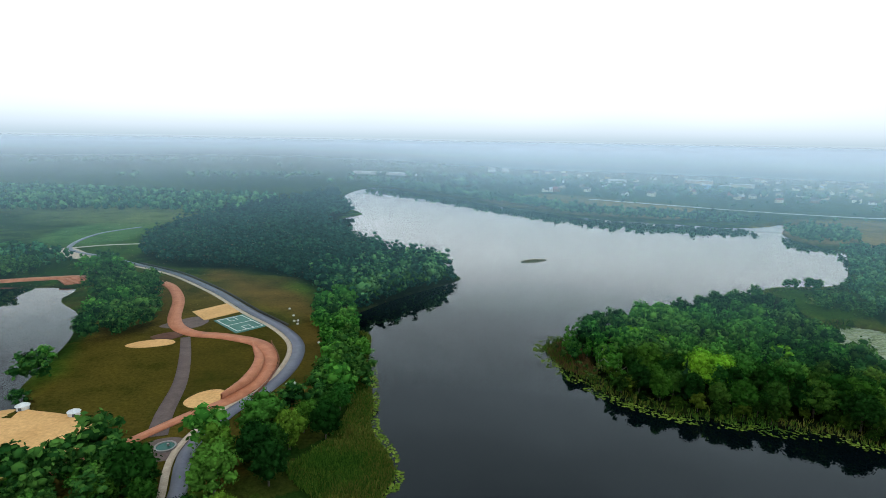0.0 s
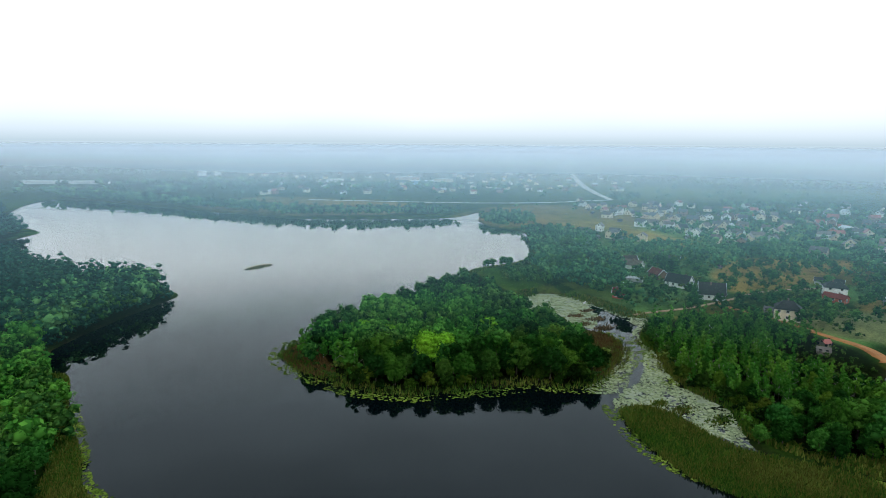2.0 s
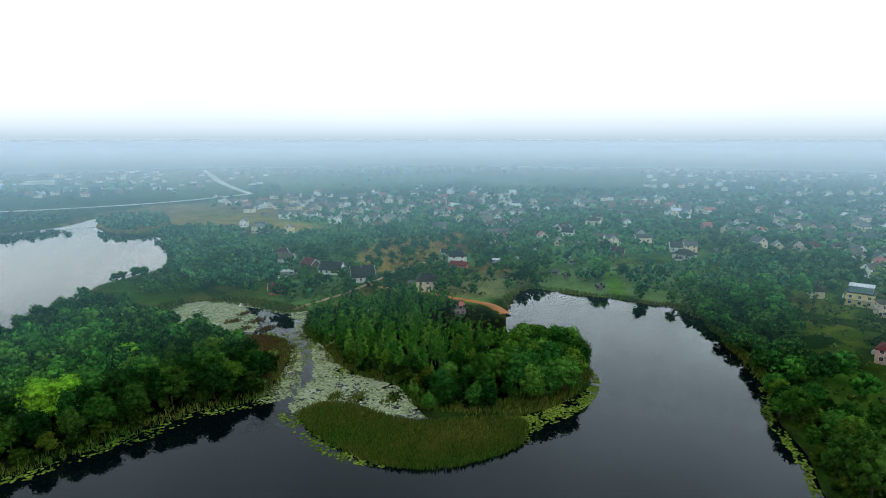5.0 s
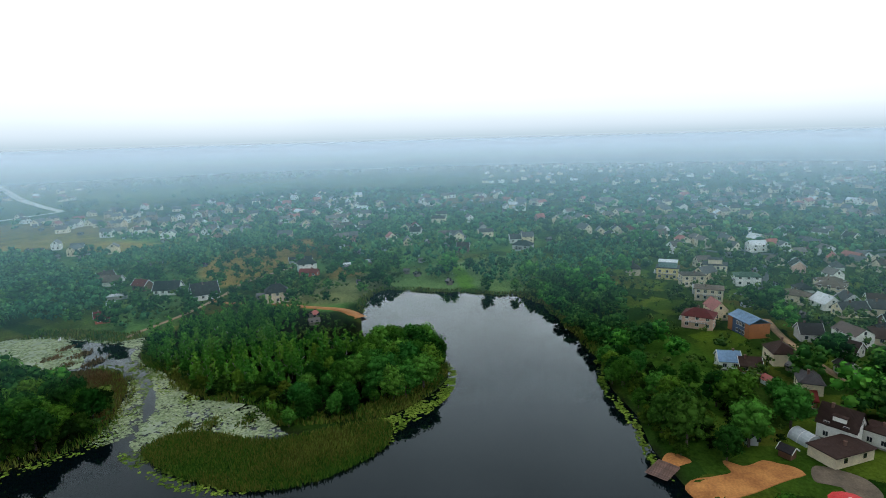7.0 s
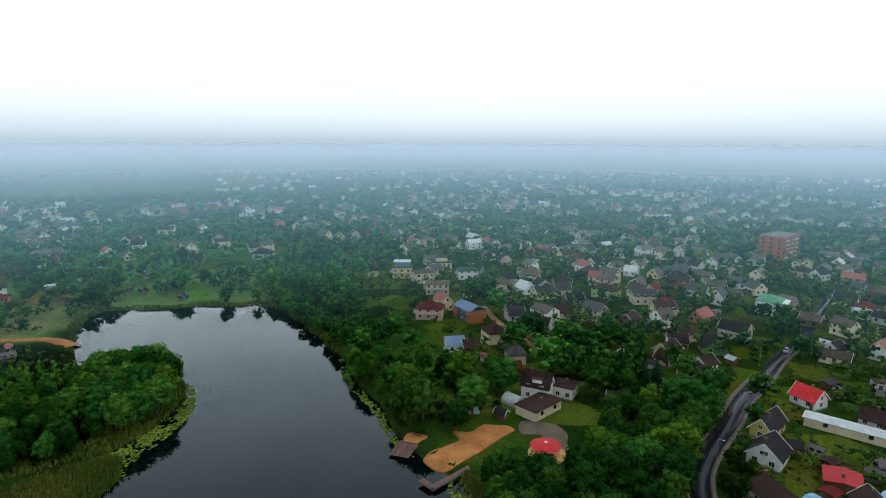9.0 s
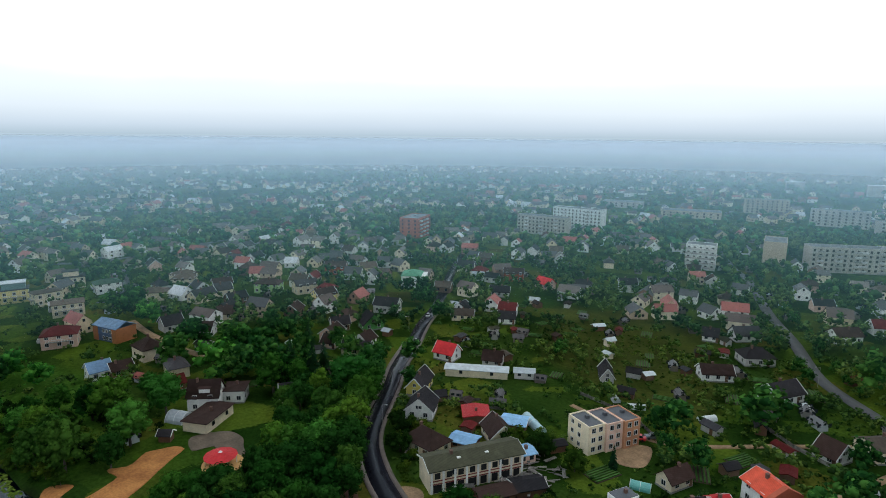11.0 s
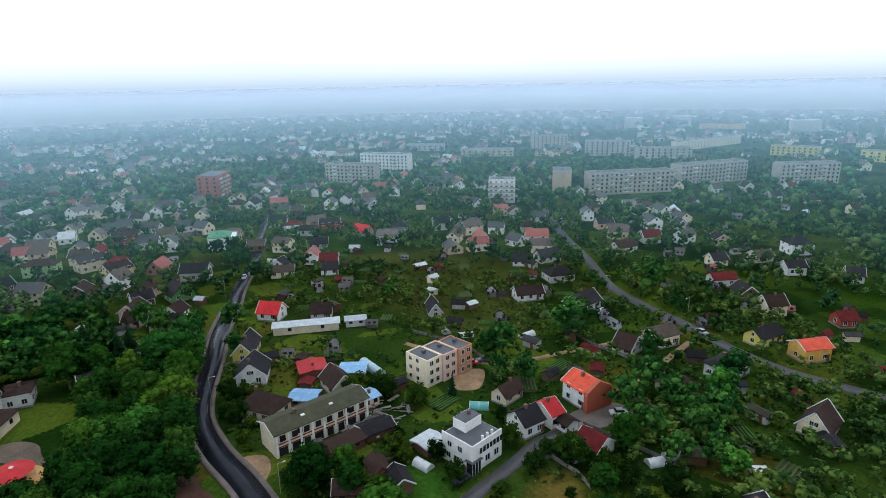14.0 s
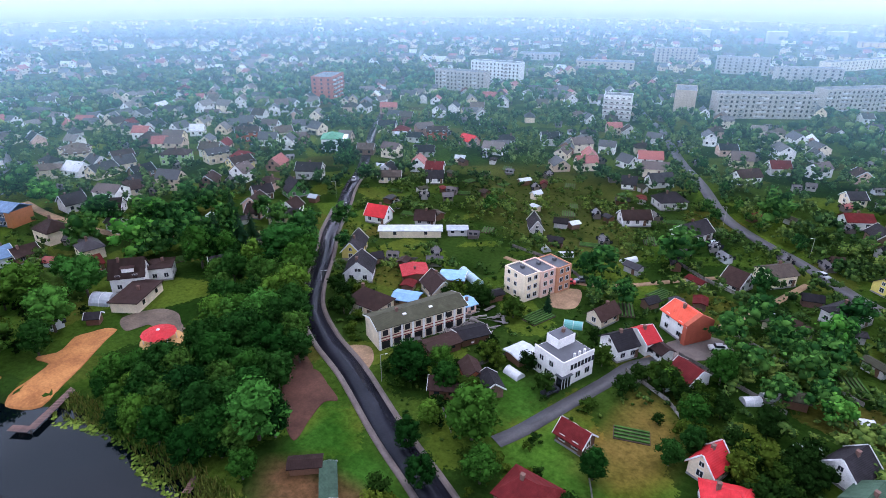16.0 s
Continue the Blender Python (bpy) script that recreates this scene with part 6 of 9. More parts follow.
SEA_GREEN = paint("grey_green_sheet", (0.16, 0.24, 0.24), 0.4)
villa("hip", 330.5, -32.5, -101, 11.0, 8.5, 6.2, 0.7, "pale_yellow", "grey_roof", "tall pale yellow villa with a grey-green mansard storey", balcony_at=((270, 7.5, 11.0, 3.0), (0, 9, 8.5, 3.0)), attic=(9.2, 7.2, 2.8, SEA_GREEN, ROOF_MAT["tin"]))
villa("hip", 316.0, -42.2, -82, 11.0, 8.0, 6.0, 0.8, "cream", "tan", "cream two-storey villa with a low roof and balconies", balcony_at=((270, 6, 11.0, 2.9),))
villa("hip", 291.0, -45.5, -101, 12.0, 8.5, 5.6, 0.5, "cream", "tan", "cream flat-roofed villa with railed terraces", balcony_at=((270, 8, 12.0, 2.9), (0, 10, 8.5, 2.9), (270, 8, 12.0, 5.6)))
villa("hip", 343.0, -58.5, -101, 12.0, 9.0, 5.8, 0.7, "cream", "slate", "cream villa with a set-back top storey and terraces", balcony_at=((270, 8, 12.0, 3.0), (0, 10, 9.0, 3.0)), attic=(7.0, 5.5, 2.4, WALL_MAT["cream"], ROOF_MAT["slate"]))
villa("hip", 320.6, -69.0, -92, 11.5, 8.0, 5.0, 1.8, "white", "darkgreen", "white villa with a grey-green hipped roof", balcony_at=((270, 6, 11.5, 2.9),))
villa("hip", 249.1, -33.8, -110, 11.5, 9.0, 5.0, 2.6, "pink", "maroon", "pink villa with a dark red hipped roof and a veranda", balcony_at=((270, 8, 11.5, 2.8), (0, 8, 9.0, 2.8)))

# ---- buildings of their own shape ----
ROOFS["skyblue"] = ((0.2, 0.36, 0.55), "light blue")
ROOF_MAT["skyblue"] = roof_material("skyblue")
TERRACOTTA = paint("terracotta_render", (0.5, 0.24, 0.13))
TEAL = paint("teal_film", (0.12, 0.36, 0.32), 0.3)
FILM = paint("white_film", (0.55, 0.58, 0.58), 0.3)
BLUE_CLAD = paint("blue_cladding", (0.05, 0.09, 0.17), 0.4)
TIMBER_CLAD = paint("orange_timber", (0.33, 0.12, 0.04), 0.6)
BITUMEN = paint("bitumen_roof", (0.07, 0.075, 0.085), 0.5)
BALCONY = paint("balcony_panel", (0.45, 0.42, 0.4), 0.7, by_object=0.5)
PANEL = paint("concrete_panel", (0.43, 0.38, 0.33), scale=0.15)
PANEL_2 = paint("tan_panel", (0.47, 0.37, 0.27), scale=0.15)
RED_PANEL = paint("red_brick_panel", (0.4, 0.085, 0.05), scale=0.2)


def thing(name, x, y, turn, label, category, group="", z=None):
    root = new(name)
    root.matrix_basis = Matrix.Translation((x, y, ground_z(x, y) if z is None else z)) @ Matrix.Rotation(radians(turn), 4, "Z")
    return tagged(root, label, category, group)


def boxes(name, rows, material, parent, label=""):
    bm = bmesh.new()
    for b in rows:
        add_box(bm, *b)
    return part(name, bm, material, parent, label)


# white modern villa with a roof terrace
v = thing("modern_house", 47.8, -87.2, 71, "white flat-roofed modern house with a roof terrace", "house")
BUILT.append((47.8, -87.2, 7))
boxes("wall", [(0, 0, 2.6, 9.2, 8.6, 6.4)], WALL_MAT["white"], v)
boxes("tower", [(-1.2, -2.4, 6.9, 5.0, 3.6, 2.4)], WALL_MAT["white"], v)
boxes("parapet", [(4.5, 0, 6.1, 0.25, 8.6, 0.7), (0, 4.2, 6.1, 9.2, 0.25, 0.7)], WALL_MAT["white"], v)
boxes("roof", [(0, 0, 5.82, 8.9, 8.3, 0.1)], BITUMEN, v, "dark grey roofing felt")
boxes("tower_roof", [(-1.2, -2.4, 8.15, 4.7, 3.3, 0.12)], BITUMEN, v)
boxes("chimney", [(-1.8, -2.4, 8.6, 0.6, 0.6, 0.9)], CHIM, v)
for i in range(3):
    bm = bmesh.new()
    bmesh.ops.create_cone(bm, segments=10, radius1=0.28, radius2=0.28, depth=0.9, cap_ends=True)
    part("vent_pipe", bm, TRIM, v).location = (-2.5 + i * 1.5, 3.4, 6.3)
boxes("porch", [(3.6, 3.8, 1.4, 2.6, 1.6, 2.8)], GLASS, v, "glazed entrance porch")
boxes("porch_roof", [(3.6, 3.8, 2.9, 3.2, 2.2, 0.16)], BITUMEN, v)
boxes("porch_frame", [(2.35, 4.63, 1.4, 0.08, 0.08, 2.8), (3.2, 4.63, 1.4, 0.08, 0.08, 2.8), (4.05, 4.63, 1.4, 0.08, 0.08, 2.8), (4.88, 4.63, 1.4, 0.08, 0.08, 2.8)], TRIM, v)
for i in range(7):
    put(new("window", SMALL_WIN), Matrix.Rotation(radians(180), 4, "Z") @ Matrix.Translation((-3.8 + i * 1.05 + 0.6 + 1.2, -4.33, 4.4)) @ Matrix.Diagonal((0.7, 1, 1, 1)), v)
windows_on(v, -1.4, 4.2, 4.34, 1.9, 2, 180, True, small=1.2)
windows_on(v, -3.4, 2.4, 4.64, 4.4, 2, 90, True)
windows_on(v, -3.4, 1.0, 4.64, 1.8, 2, 90, True)
boxes("stair", [(5.2 + 0.35 * i, 2.2, 0.55 - 0.16 * i, 0.35, 1.6, 0.5) for i in range(4)], PAVING, v)

# bands, pilasters and black panels as shade of open bays, on the long house
BAND = paint("dark_red_band", (0.2, 0.035, 0.03))
# near-black paint for the shade inside the bays
BAY_SHADE = paint("dark_opening", (0.012, 0.012, 0.012))
for z in (2.35, 3.1):
    boxes("band", [(0, -3.83, z, 23.2, 0.12, 0.22)], BAND, LONG, "dark red band")
for i in range(9):
    boxes("pilaster", [(-11.3 + i * 2.82, -3.82, 2.6, 0.5, 0.16, 5.6)], WALL_MAT["white"], LONG)
for i in range(8):
    w = -9.9 + i * 2.82
    boxes("opening", [(w, -3.8, 1.15, 1.5 if i % 3 else 2.0, 0.14, 1.9)], BAY_SHADE, LONG, "black panel painted as the shade inside an open bay")
    boxes("opening", [(w, -3.8, 4.25, 1.3, 0.14, 1.4)], BAY_SHADE, LONG, "black panel painted as the shade inside an open bay")
boxes("skylight", [(-4, -1.6, 6.55, 0.9, 0.9, 0.2)], TRIM, LONG)
boxes("skylight", [(3, -1.6, 6.55, 0.9, 0.9, 0.2)], TRIM, LONG)

# stepped flat-roofed block of flats
v = thing("apartment_house", 70.7, -117.2, 71, "low cream and terracotta block of flats with flat stepped roofs", "house")
BUILT.append((70.7, -117.2, 9))
for i, (mat, dy) in enumerate(((WALL_MAT["cream"], 0.0), (WALL_MAT["pink"], 0.7), (TERRACOTTA, 1.4))):
    x = 5.1 - i * 5.2
    boxes("wall", [(x, dy, 3.4, 5.2, 8.2, 8.0)], mat, v)
    boxes("roof", [(x, dy, 7.44, 4.7, 7.7, 0.1)], BITUMEN, v)
    boxes("parapet", [(x, dy + 3.95, 7.55, 5.2, 0.3, 0.4), (x, dy - 3.95, 7.55, 5.2, 0.3, 0.4), (x + 2.45, dy, 7.55, 0.3, 7.6, 0.4), (x - 2.45, dy, 7.55, 0.3, 7.6, 0.4)], mat, v)
    boxes("roof_vent", [(x - 0.5, dy - 0.5, 7.9, 0.9, 0.9, 0.8)], BITUMEN, v)
    for s in range(3):
        windows_on(v, -x - 2.2, -x + 2.2, dy + 4.13, 1.5 + 2.5 * s, 2, 180, True)
for s in range(3):
    windows_on(v, -3.6, 1.8, 7.73, 1.6 + 2.5 * s, 2, 90, True, small=0.85)

house("gable", 122.5, -126.2, 37, 20.5, 4.8, 2.5, 0.5, "cream", "tin", 4, "shed", "long low cream shed with a tin roof and dark doors")
house("gable", 110.5, -136.5, 37, 6.5, 4.0, 2.2, 0.5, "grey", "tin", 4, "shed", "low shed with a pale tin roof")
house("gable", 101.5, -102.4, -43, 7.0, 7.0, 2.7, 0.5, "wood", "red", 4, "shed", "low shed with a bright red sheet roof")
house("gable", 57.4, -85.8, 71, 5.0, 4.6, 2.2, 0.4, "wood", "tin", 4, "shed", "small brown shed with a white sheet roof")
house("gable", 91.0, -106.6, 27, 6.5, 5.5, 2.4, 0.5, "wood", "skyblue", 4, "shed", "low shed under light blue corrugated sheets")
house("gable", 94.0, -89.8, 20, 6.5, 5.0, 2.2, 0.5, "wood", "skyblue", 4, "shed", "low shed under light blue corrugated sheets")
house("gable", 79.6, -95.6, 66, 4.5, 4.5, 2.6, 0.5, "pink", "skyblue", 4, "shed", "small shed under a blue tarpaulin roof")
house("gable", 71.0, -86.0, 60, 7.0, 5.0, 2.0, 0.8, "wood", "slate", 4, "shed", "dark tumbledown timber shed")
house("gable", 74.0, -78.0, 66, 8.0, 4.5, 2.2, 0.7, "wood", "brown", 4, "shed", "dark timber shed with a felt roof")
house("gable", 62.5, -73.5, 140, 5.5, 3.6, 2.3, 1.4, "brick", "brown", 4, "shed", "small brick shed with a tiled roof")
house("gable", 56.8, -72.0, 140, 5.0, 4.0, 2.3, 1.4, "brown", "slate", 4, "shed", "small dark boarded shed")
house("gable", 64.0, -66.0, 30, 6.0, 4.2, 2.4, 1.6, "wood", "brown", 4, "shed", "dark timber shed with a tiled roof")
house("gable", 70.9, -34.6, 43, 5.2, 2.4, 1.8, 0.35, "wood", "brown", 4, "shed", "small timber hut with a brown felt roof")
house("gable", 64.9, -34.3, 137, 7.4, 2.2, 1.5, 0.25, "wood", "darkgreen", 4, "shed", "long low timber lean-to")
house("hip", 151.9, -48.1, -58, 12.4, 7.2, 3.0, 0.5, "cream", "brown", 4, "garage", "cream garage wing with a low brown roof joined to the villa")
house("gable", 149.8, -36.0, 45, 3.0, 2.4, 2.0, 0.9, "wood", "slate", 4, "shed", "small timber shed by the beach")

house("gable", 37.0, -106.6, -120, 4.2, 7.2, 3.8, 2.2, "white", "red", 4, "house", "white house wing with a bright red sheet roof")
house("gable", 32.4, -105.4, -30, 4.6, 4.0, 2.5, 1.0, "white", "brown", 4, "house", "low white wing with a brown roof")

# modern house clad in blue panels and orange timber
v = thing("modern_house", 243, -50.5, 20, "modern house with blue cladding and orange timber sides", "house")
BUILT.append((243, -50.5, 9))
boxes("wall", [(0, 0, 2.6, 13, 8, 6.4)], BLUE_CLAD, v)
for s in (-1, 1):
    boxes("side_panel", [(s * 5.3, 0, 2.7, 2.7, 8.5, 6.1)], TIMBER_CLAD, v, "orange timber cladding")
part("roof", roof_body(13, 8, 5.8, 1.8, False), ROOF_MAT["blue"], v)
for s in range(2):
    windows_on(v, -4.5, 1.5, 4.33, 1.6 + 2.8 * s, 3, 0, True)
    windows_on(v, -1.5, 4.5, 4.33, 1.6 + 2.8 * s, 3, 180, True)
    windows_on(v, -3, 3, 6.53, 1.6 + 2.8 * s, 2, 270, True)

# house with columns and a green roof
v = thing("columned_house", 226, -190, -50, "grand white house with tall columns and a green hipped roof", "house")
BUILT.append((226, -190, 10))
boxes("wall", [(0, 0, 2.9, 12, 10, 7.0)], WALL_MAT["white"], v)
part("roof", roof_body(12, 10, 6.4, 2.2, True), ROOF_MAT["green"], v)
boxes("entablature", [(0, -6.3, 6.1, 10, 2.8, 0.6)], TRIM, v)
for i in range(5):
    bm = bmesh.new()
    bmesh.ops.create_cone(bm, segments=10, radius1=0.38, radius2=0.32, depth=5.8, cap_ends=True)
    part("column", bm, TRIM, v).location = (-4.4 + 2.2 * i, -7.3, 2.9)
for s in range(2):
    for turn_w, span, out in ((0, 12, 10), (180, 12, 10), (90, 10, 12), (270, 10, 12)):
        windows_on(v, -span / 2, span / 2, out / 2 + 0.03, 1.7 + 2.8 * s, 4, turn_w, True)


# ---- blocks of flats ----
def block(x, y, turn, L, D, storeys, material, columns, label, balconies=(), sides=(0, 180), ends=()):
    root = thing("apartment_block", x, y, turn, label, "building", "blocks of flats")
    BUILT.append((x, y, L / 2))
    h = storeys * 2.8 + 1.0
    boxes("wall", [(0, 0, h / 2 - 0.4, L, D, h + 0.8)], material, root)
    boxes("roof", [(0, 0, h + 0.06, L - 0.6, D - 0.6, 0.12)], BITUMEN, root)
    boxes("parapet", [(0, D / 2 - 0.15, h + 0.2, L, 0.3, 0.5), (0, 0.15 - D / 2, h + 0.2, L, 0.3, 0.5), (L / 2 - 0.15, 0, h + 0.2, 0.3, D - 0.6, 0.5), (0.15 - L / 2, 0, h + 0.2, 0.3, D - 0.6, 0.5)], material, root)
    for k in range(max(1, int(L / 14))):
        boxes("roof_hatch", [(-L / 2 + (k + 0.5) * L / max(1, int(L / 14)), 0, h + 0.7, 2.2, 2.2, 1.2)], PLINTH, root)
    for side in sides:
        for s in range(storeys):
            if math.hypot(x, y) > 540:
                row = boxes("window_row", [(-L / 2 + (k + 0.5) * L / columns, -D / 2 - 0.03, 2.1 + 2.8 * s, 1.6, 0.08, 1.5) for k in range(columns)], GLASS, root)
                row.matrix_local = Matrix.Rotation(radians(side), 4, "Z")
            else:
                windows_on(root, -L / 2, L / 2, D / 2 + 0.03, 2.1 + 2.8 * s, columns, side, False, small=1.15)
    for turn_w in ends:
        for s in range(storeys):
            windows_on(root, -D / 2, D / 2, L / 2 + 0.03, 2.1 + 2.8 * s, 3, turn_w, False, small=1.15)
    for c in balconies:
        for s in range(storeys):
            for side in sides[:1]:
                w = L / columns
                m = Matrix.Rotation(radians(side), 4, "Z") @ Matrix.Translation((-L / 2 + (c + 0.5) * w, -D / 2 - 0.6, 1.6 + 2.8 * s))
                bm = bmesh.new()
                add_box(bm, 0, 0, 0, w * 0.95, 1.2, 1.0)
                put(part("balcony", bm, BALCONY, root), m, root)
    return root


block(66, -410, 214, 61, 12, 5, PANEL, 18, "five-storey grey panel block with many balconies", (1, 4, 7, 8, 11, 14, 17), (0,))
block(17, -473, 226, 63, 12, 5, PANEL, 18, "five-storey grey panel block with many balconies", (0, 3, 4, 8, 12, 15), (0,))
block(-47.5, -492, 208, 44, 12, 5, PANEL, 13, "five-storey pinkish-grey panel block with balconies", (3, 4, 8, 9), (0,))
block(137.5, -348.5, 197, 17, 11, 5, WALL_MAT["white"], 5, "white five-storey block with red-brown balconies", (0, 1, 2, 3, 4), (0,))
block(111, -400, 105, 25, 13, 5, PANEL_2, 8, "tan five-storey block with a blank end wall", (), (0,))
block(330, -286, -63, 27, 15, 6, RED_PANEL, 8, "tall red brick block of flats", (1, 3, 5), (0, 180), (90, 270))
block(278, -381, 189, 43, 11, 5, PANEL, 13, "five-storey pale grey block of flats", (2, 6, 10), (0,))
block(275, -429, 187, 45, 11, 6, WALL_MAT["white"], 13, "white six-storey block of flats", (3, 9), (0,))
block(198, -674, 208, 42, 11, 5, PANEL_2, 9, "pale five-storey block of flats in the mist", (), (0,))
block(28, -735, 240, 120, 12, 3, WALL_MAT["cream"], 20, "long low cream school building", (), (0,))
block(-55, -670, 165, 42, 14, 3, WALL_MAT["yellow"], 9, "low yellow public building", (), (0,))
block(-130, -640, 165, 50, 14, 3, WALL_MAT["yellow"], 9, "low yellow public building", (), (0,))
block(-150, -560, 190, 40, 12, 4, PANEL, 9, "grey four-storey block of flats", (2, 6), (0,))
block(120, -620, 190, 46, 11, 5, PANEL, 9, "grey five-storey block of flats", (), (0,))
block(60, -570, 205, 50, 11, 5, PANEL, 9, "grey five-storey block of flats behind poplars", (), (0,))
block(240, -582, 200, 56, 22, 2, PANEL_2, 9, "low flat-roofed market hall", (), (0,))
block(330, -610, 200, 44, 20, 2, PANEL, 7, "low grey flat-roofed workshop hall", (), (0,))
block(18, -1012, 190, 64, 16, 2, WALL_MAT["orange_wall"], 7, "large school with an orange roof in the mist", (), (0,))


# ---- garden huts, tunnels, cars ----
def tunnel(x, y, turn, L, r, material, label):
    root = thing("greenhouse", x, y, turn, label, "greenhouse", "garden greenhouses")
    bm = bmesh.new()
    n = 9
    rows = []
    for e in (-L / 2, L / 2):
        rows.append([bm.verts.new((e, -r * math.cos(math.pi * i / n), r * 1.05 * math.sin(math.pi * i / n))) for i in range(n + 1)])
    for i in range(n):
        bm.faces.new((rows[0][i], rows[0][i + 1], rows[1][i + 1], rows[1][i]))
    for q in rows:
        bm.faces.new(q)
    part("cover", bm, material, root)
    for k in range(3):
        bm = bmesh.new()
        for i in range(n):
            a, b = (math.pi * (i + t) / n for t in (0, 1))
            p0, p1 = (Vector((-L / 2 + L * k / 2, -(r + 0.04) * math.cos(q), (r + 0.04) * 1.05 * math.sin(q))) for q in (a, b))
            d = p1 - p0
            add_box(bm, 0, 0, 0, 0.08, 0.08, d.length, Matrix.Translation((p0 + p1) / 2) @ d.to_track_quat("Z", "Y").to_matrix().to_4x4())
        part("hoop", bm, TRIM, root)
    BUILT.append((x, y, L / 2))


tunnel(88.5, -112, -27, 9.5, 1.5, paint("blue_film", (0.35, 0.5, 0.55), 0.25), "long greenhouse under bluish film")
for x, y, a, s in ((1.4, -91.7, 30, 4), (27.7, -95.1, 60, 2.6), (12.4, -100.2, 40, 3.6), (73.6, -142.3, 35, 5), (55.6, -79.8, -15, 4), (-6.4, -105.8, 20, 3), (80.5, -142.5, -40, 3.5), (9.5, -104, 40, 3.4), (206, -33, 20, 4), (17, -140, 30, 4.5), (56, -150, 60, 5)):
    tunnel(x, y, a, s, 1.25, FILM, "small garden greenhouse under white film")
tunnel(53.7, -105.5, 20, 4.5, 1.4, TEAL, "garden greenhouse under teal film")
tunnel(158.6, -42.6, 30, 5.5, 2.5, ROOF_MAT["tin"], "curved sheet metal canopy beside a villa")

TYRE = paint("tyre", (0.02, 0.02, 0.02), 0.8)


def car(x, y, turn, colour, label):
    root = thing("car", x, y, turn, label, "car", "parked cars", ground_z(x, y) + 0.15)
    pm, n, l, p = nodes_of("car_paint")
    p.inputs["Base Color"].default_value = (*colour, 1)
    p.inputs["Roughness"].default_value, p.inputs["Coat Weight"].default_value = 0.3, 0.6
    bm = bmesh.new()
    add_box(bm, 0, 0, 0.6, 4.2, 1.7, 0.7)
    bmesh.ops.bevel(bm, geom=list(bm.edges), offset=0.14, segments=2, affect="EDGES")
    part("body", bm, pm, root)
    bm = bmesh.new()
    add_box(bm, -0.2, 0, 1.17, 2.3, 1.45, 0.55)
    for w in bm.verts:
        if w.co.z > 1.2:
            w.co.x = -0.2 + (w.co.x + 0.2) * 0.72
            w.co.y *= 0.86
    part("cabin", bm, GLASS, root)
    boxes("car_roof", [(-0.2, 0, 1.46, 1.6, 1.2, 0.05)], pm, root)
    for sx in (-1.3, 1.3):
        for sy in (-0.8, 0.8):
            bm = bmesh.new()
            bmesh.ops.create_cone(bm, segments=12, radius1=0.32, radius2=0.32, depth=0.22, cap_ends=True)
            w = part("wheel", bm, TYRE, root)
            w.matrix_local = Matrix.Translation((sx, sy, 0.32)) @ Matrix.Rotation(radians(90), 4, "X")


car(64.4, -125.2, 20, (0.5, 0.02, 0.02), "red car parked beside a block of flats")
car(7.1, -172.8, 138, (0.3, 0.31, 0.33), "grey car driving lane of the asphalt road")
car(46.4, -78.6, 70, (0.03, 0.03, 0.04), "dark car parked by the white house")
car(122, -352, 30, (0.5, 0.5, 0.5), "pale car parked by a block of flats")
car(112, -362, 60, (0.6, 0.6, 0.6), "white car parked by a block of flats")
car(62.0, -128.6, 50, (0.08, 0.09, 0.1), "dark car parked beside a block of flats")
car(180, -158, 130, (0.4, 0.4, 0.42), "silver car on the street")
car(22.5, -116, 30, (0.6, 0.6, 0.58), "white car on a driveway")
car(207, -195, 128, (0.05, 0.05, 0.06), "black car on the street")

# heap of boards and rubble behind the long house
root = thing("timber_heap", 74, -92, 0, "heap of old grey boards, roofing sheets and rubble", "rubble")
OLD_BOARD = surface("weathered_board", (0.07, 0.06, 0.05), (0.28, 0.26, 0.24), 0.8, 0.9, 0.3, by_object=0.5)
rnd = random.Random(3)
for k in range(70):
    bm = bmesh.new()
    add_box(bm, 0, 0, 0, rnd.uniform(1.6, 4.5), rnd.uniform(0.2, 0.9), 0.08)
    b = part("board", bm, OLD_BOARD, root)
    b.matrix_local = pose(rnd.uniform(-6, 5), rnd.uniform(-8, 9), rnd.uniform(0.1, 1.1), rnd.uniform(-14, 14), rnd.uniform(-14, 14), rnd.choice((20, 70, 110)) + rnd.uniform(-25, 25))
BUILT.append((74, -92, 8))

# red pavilion by the beach
root = thing("pavilion", 129.0, -41.2, 0, "round red canvas pavilion on a sandy circle", "pavilion")
BUILT.append((129.0, -41.2, 6))
bm = bmesh.new()
bmesh.ops.create_cone(bm, segments=12, radius1=4.0, radius2=0.5, depth=0.9, cap_ends=True)
part("canopy", bm, ROOF_MAT["red"], root).location = (0, 0, 2.9)
bm = bmesh.new()
bmesh.ops.create_cone(bm, segments=12, radius1=0.55, radius2=0.1, depth=0.4, cap_ends=True)
part("vent", bm, TRIM, root).location = (0, 0, 3.5)
for k in range(6):
    a = k * math.pi / 3
    boxes("post", [(3.6 * math.cos(a), 3.6 * math.sin(a), 1.2, 0.12, 0.12, 2.6)], TRIM, root)
patch("sand_circle", [(129.0 + 5.0 * math.cos(a * 0.7854), -41.6 + 5.0 * math.sin(a * 0.7854)) for a in range(8)], SAND, "pale sand circle under the pavilion", 0.18, "sand")

# piers and platforms
PLANK = surface("pier_plank", (0.06, 0.035, 0.03), (0.16, 0.09, 0.07), 0.7, 0.6, 0.3, by_object=0.25)


